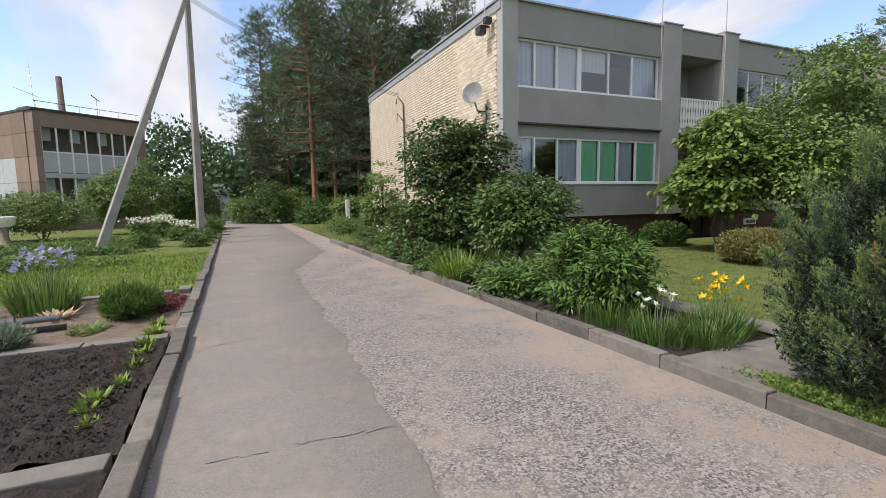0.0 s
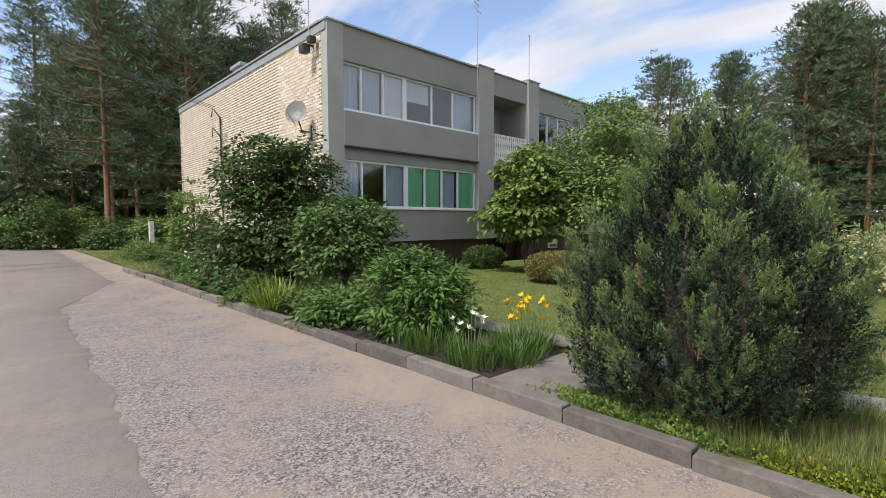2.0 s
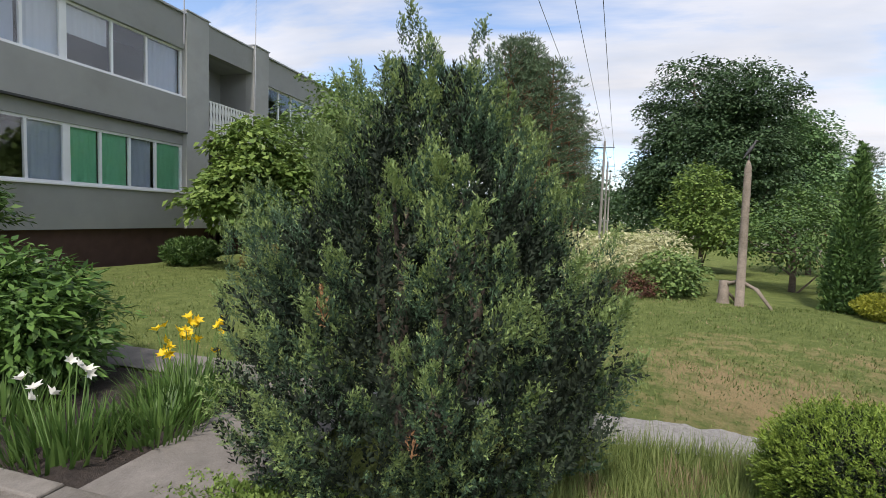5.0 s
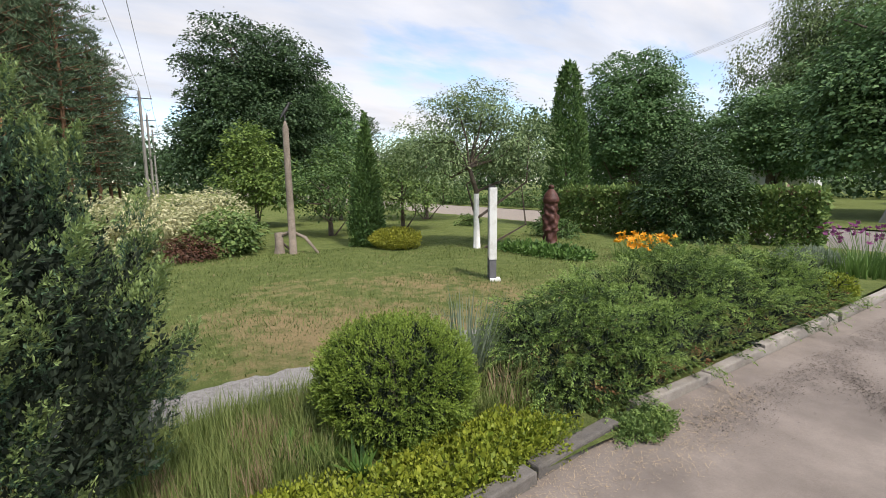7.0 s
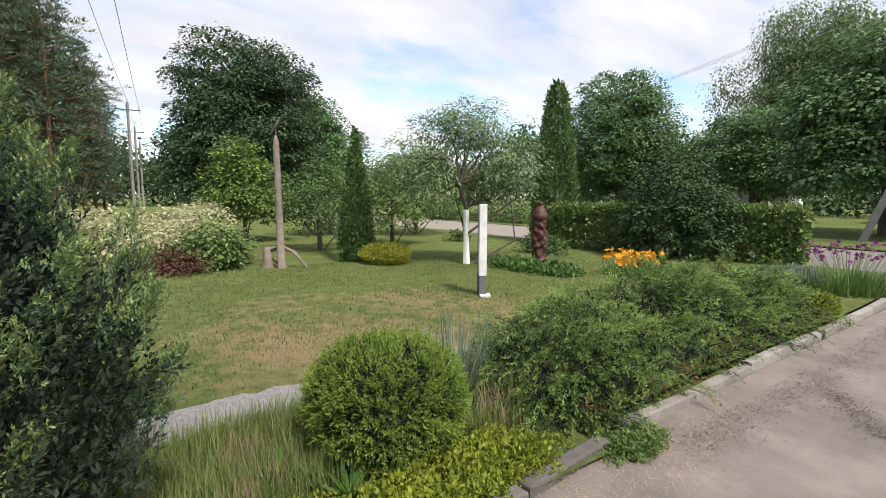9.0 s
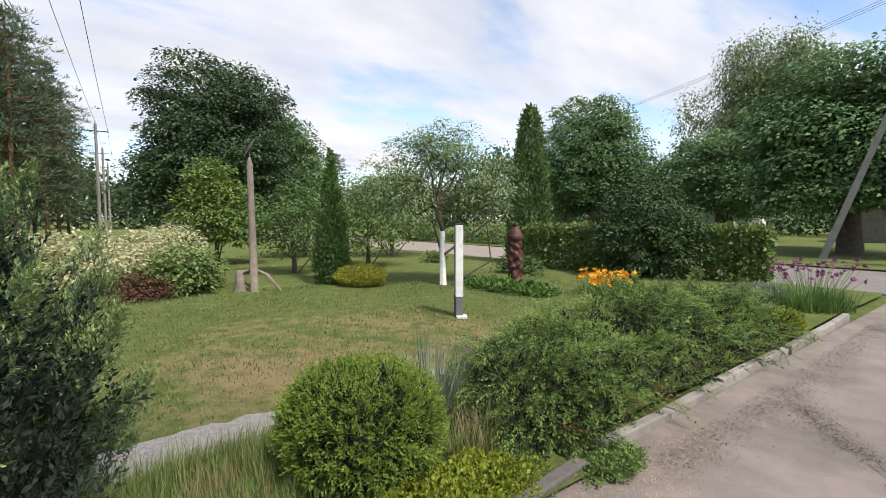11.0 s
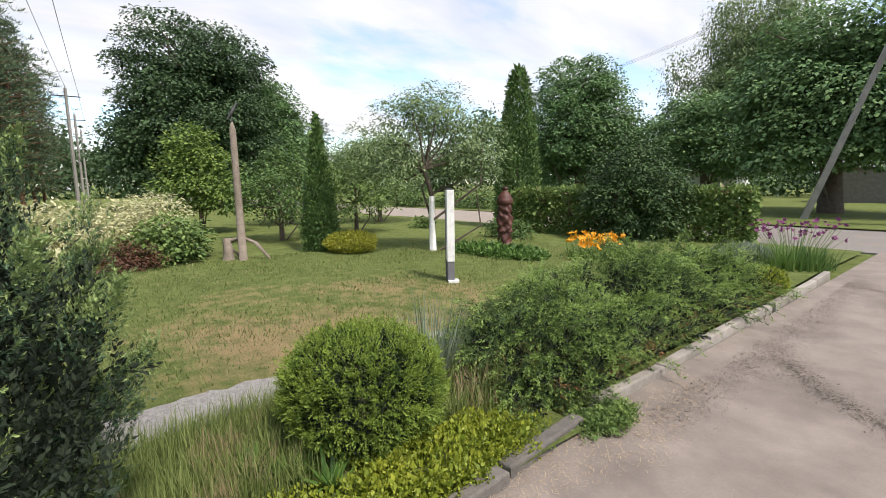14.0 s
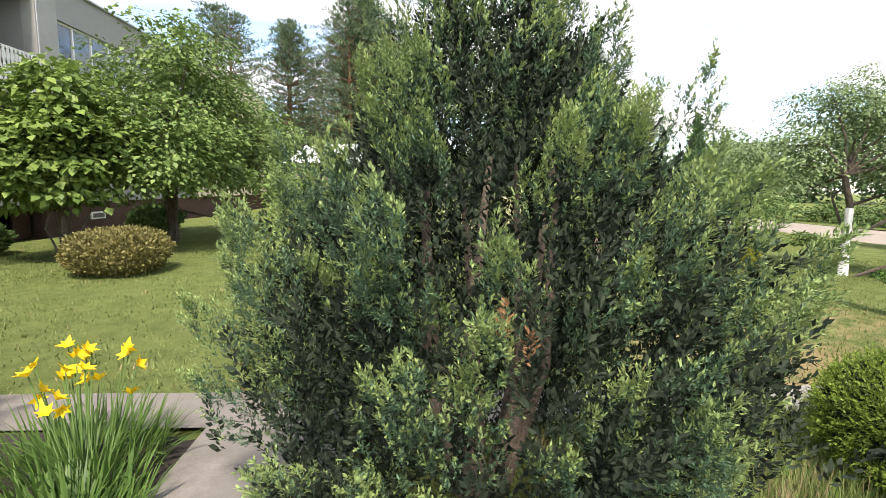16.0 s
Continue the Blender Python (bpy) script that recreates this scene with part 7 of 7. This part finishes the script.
pipe_stack()
strap_plant("withered_plant", "withered yellow leaves lying on the dry bed", (-2.35, 8.15, 0.09), 0.22, 40, 0.20, 0.07, L["straw"], 430, 2.2, 0.3)
strap_plant("creeping_plant", "small green creeping plant beside the pipes", (-1.75, 7.15, 0.08), 0.22, 160, 0.10, 0.03, L["fresh"], 431, 1.6, 0.3)
pl = thing("white_pot", "large weathered white garden pot on a stand", "pot", (-8.6, 25.0, 0.04))
part("bowl", tube_mesh([[((0, 0, 0.75), 0.2), ((0, 0, 0.85), 0.36), ((0, 0, 1.1), 0.42), ((0, 0, 1.16), 0.44), ((0, 0, 1.18), 0.3)]], 16), M["white_wood"], pl)
part("stand", tube_mesh([[((0, 0, -0.05), 0.2), ((0, 0, 0.4), 0.12), ((0, 0, 0.78), 0.16)]], 12), M["old_wood"], pl)


# ---- grass ----
def grass():
    rng = np.random.default_rng(500)

    def open_lawn(x, y):
        path = (x > 5.4) & (x < 6.0) & (y > -2.7) & (y < 9.5)
        bed = (x < 5.45) & (y > 2.2)
        return ~path & ~bed

    near = scatter_blades(rng, open_lawn, 4.6, 13.0, -9.5, 2.0, 52000, 0.05, 0.055, 0.011, 0.6, 0.3)
    tagged(part("lawn_grass", blade_mesh(*near, segs=2), L["grass"]), "short mown lawn grass with dry blades", "grass", kind="stuff")
    far = scatter_blades(rng, open_lawn, 5.9, 15.0, 2.0, 11.5, 22000, 0.05, 0.06, 0.013, 0.6, 0.3)
    tagged(part("lawn_grass", blade_mesh(*far, segs=2), L["grass"]), "short mown lawn grass before the flats", "grass", kind="stuff")
    tall = scatter_blades(rng, lambda x, y: (x + y * 0.15 < 5.45) & ((x > 4.40) | (y > 0.2)), 3.95, 5.5, -1.5, 1.2, 24000, 0.05, 0.23, 0.005, 0.32, 0.35)
    tagged(part("tall_grass", blade_mesh(*tall), L["tall_grass"]), "unmown tall grass round the clipped bush", "grass", kind="stuff")
    tall = scatter_blades(rng, lambda x, y: (x - 4.75) ** 2 + (y + 1.55) ** 2 < 0.2, 4.2, 5.3, -2.1, -1.0, 1600, 0.05, 0.36, 0.008, 0.3, 0.4)
    tagged(part("tall_grass", blade_mesh(*tall), L["tall_grass"]), "tall grass between bush and juniper", "grass", kind="stuff")
    left = scatter_blades(rng, lambda x, y: y > 9.7, -5.0, -0.76, 9.3, 17.0, 26000, 0.05, 0.10, 0.014, 0.5, 0.4)
    tagged(part("lawn_grass", blade_mesh(*left, segs=2), L["ball"]), "lush grass of the garden", "grass", kind="stuff")
    bedside = scatter_blades(rng, lambda x, y: x > 3.86, 3.86, 6.2, 11.0, 30.0, 9000, 0.05, 0.22, 0.014, 0.5, 0.4)
    tagged(part("tall_grass", blade_mesh(*bedside), L["tall_grass"]), "rough grass along the kerb by the gable", "grass", kind="stuff")
    straw = scatter_blades(rng, lambda x, y: x + 0.16 * rng.random(len(x)) > 3.66 - 0.22 * np.exp(-((y + 2.2) / 0.6) ** 2), 3.2, 3.86, -3.4, -0.9, 3400, 0.030, 0.034, 0.0022, 3.0, 0.1)
    crumbs = []
    for (ax, ay), (bx, by), w, m in (((3.62, -2.4), (3.55, -4.8), 0.17, 5200), ((3.55, -4.8), (3.66, -9.2), 0.18, 6500), ((3.75, -8.6), (3.0, -8.3), 0.14, 1600), ((3.40, -4.4), (2.95, -3.75), 0.11, 2300), ((2.95, -3.75), (2.2, -3.2), 0.11, 2800), ((2.2, -3.2), (1.0, -2.9), 0.13, 2600)):
        k = rng.random((m, 1))
        crumbs.append(np.array([(ax, ay)]) * (1 - k) + np.array([(bx, by)]) * k + rng.normal(size=(m, 2)) * w * (0.4 + rng.random((m, 1)) * 0.6))
    crumbs = np.concatenate(crumbs)
    crumbs = crumbs[crumbs[:, 0] < 3.72]
    q = len(crumbs)
    N = np.array([0, 0, 1.0]) + rng.normal(size=(q, 3)) * 0.3
    A = rng.normal(size=(q, 3)) * np.array([1, 1, 0.12])
    le = 0.005 + 0.012 * rng.random(q) ** 3
    tagged(part("leaf_litter", leaf_mesh(np.column_stack([crumbs, np.full(q, 0.028)]), A, N, le, le * 0.7), M["track_litter"]), "dark crumbled leaf litter swept along the kerb", "litter", kind="stuff")
    tagged(part("straw_litter", blade_mesh(*straw, segs=1), L["straw"]), "dry straw scattered along the kerb", "litter", kind="stuff")
    n = 5200
    P = np.stack([-3.3 + 2.45 * rng.random(n), 3.5 + 2.6 * rng.random(n), np.full(n, 0.10)], axis=1)
    le = 0.034 * (0.3 + rng.random(n))
    tagged(part("soil_clods", leaf_mesh(P, rng.normal(size=(n, 3)) * np.array([1, 1, 0.3]), rng.normal(size=(n, 3)) * 0.4 + np.array([0, 0, 1]), le, le * 0.8, 0.6), M["soil"]), "crumbly clods on the dug soil", "soil", kind="stuff")


grass()


# ---- the bricks of the gable, last ----
def brick_gable():
    """Running bond of cream bricks, the ones near the street corner as single pieces."""
    bl, bh, joint, depth = 0.25, 0.088, 0.012, 0.035
    rng = np.random.default_rng(77)
    bm = bmesh.new()
    add_box(bm, -depth, 0.0, 0, bl, 0, bh)
    me = bpy.data.meshes.new("brick")
    bm.to_mesh(me)
    bm.free()
    me.materials.append(M["brick"])
    V, Q, single = [], [], 0
    cube = np.array([(0, 0, 0), (1, 0, 0), (1, 1, 0), (0, 1, 0), (0, 0, 1), (1, 0, 1), (1, 1, 1), (0, 1, 1)], float)
    faces = np.array([(4, 5, 6, 7), (0, 1, 5, 4), (2, 3, 7, 6), (3, 0, 4, 7), (3, 2, 1, 0)])
    z, course = 0.905, 0
    while z + bh < 7.42:
        y = BY + 0.34 - (0.0 if course % 2 else 0.131)
        while y < 26.95:
            y0, y1 = max(y, BY + 0.335), min(y + bl, 26.98)
            if y1 - y0 > 0.05:
                x = BX + rng.normal() * 0.003
                if y1 - y0 > 0.249 and single < 300 and z > 4.3 and y0 < 15.4:
                    b = new("brick", me)
                    b.parent = gable
                    b.location = (x + depth, y0, z)
                    single += 1
                else:
                    c = cube * np.array([depth, y1 - y0, bh]) + np.array([x, y0, z])
                    Q.append(faces + 8 * len(V))
                    V.append(c)
            y += bl + joint
        z += bh + joint
        course += 1
    ob = part("bricks", raw_mesh("bricks", np.concatenate(V), np.concatenate(Q)), M["brick_far"], gable)
    tagged(ob, kind="stuff")


brick_gable()
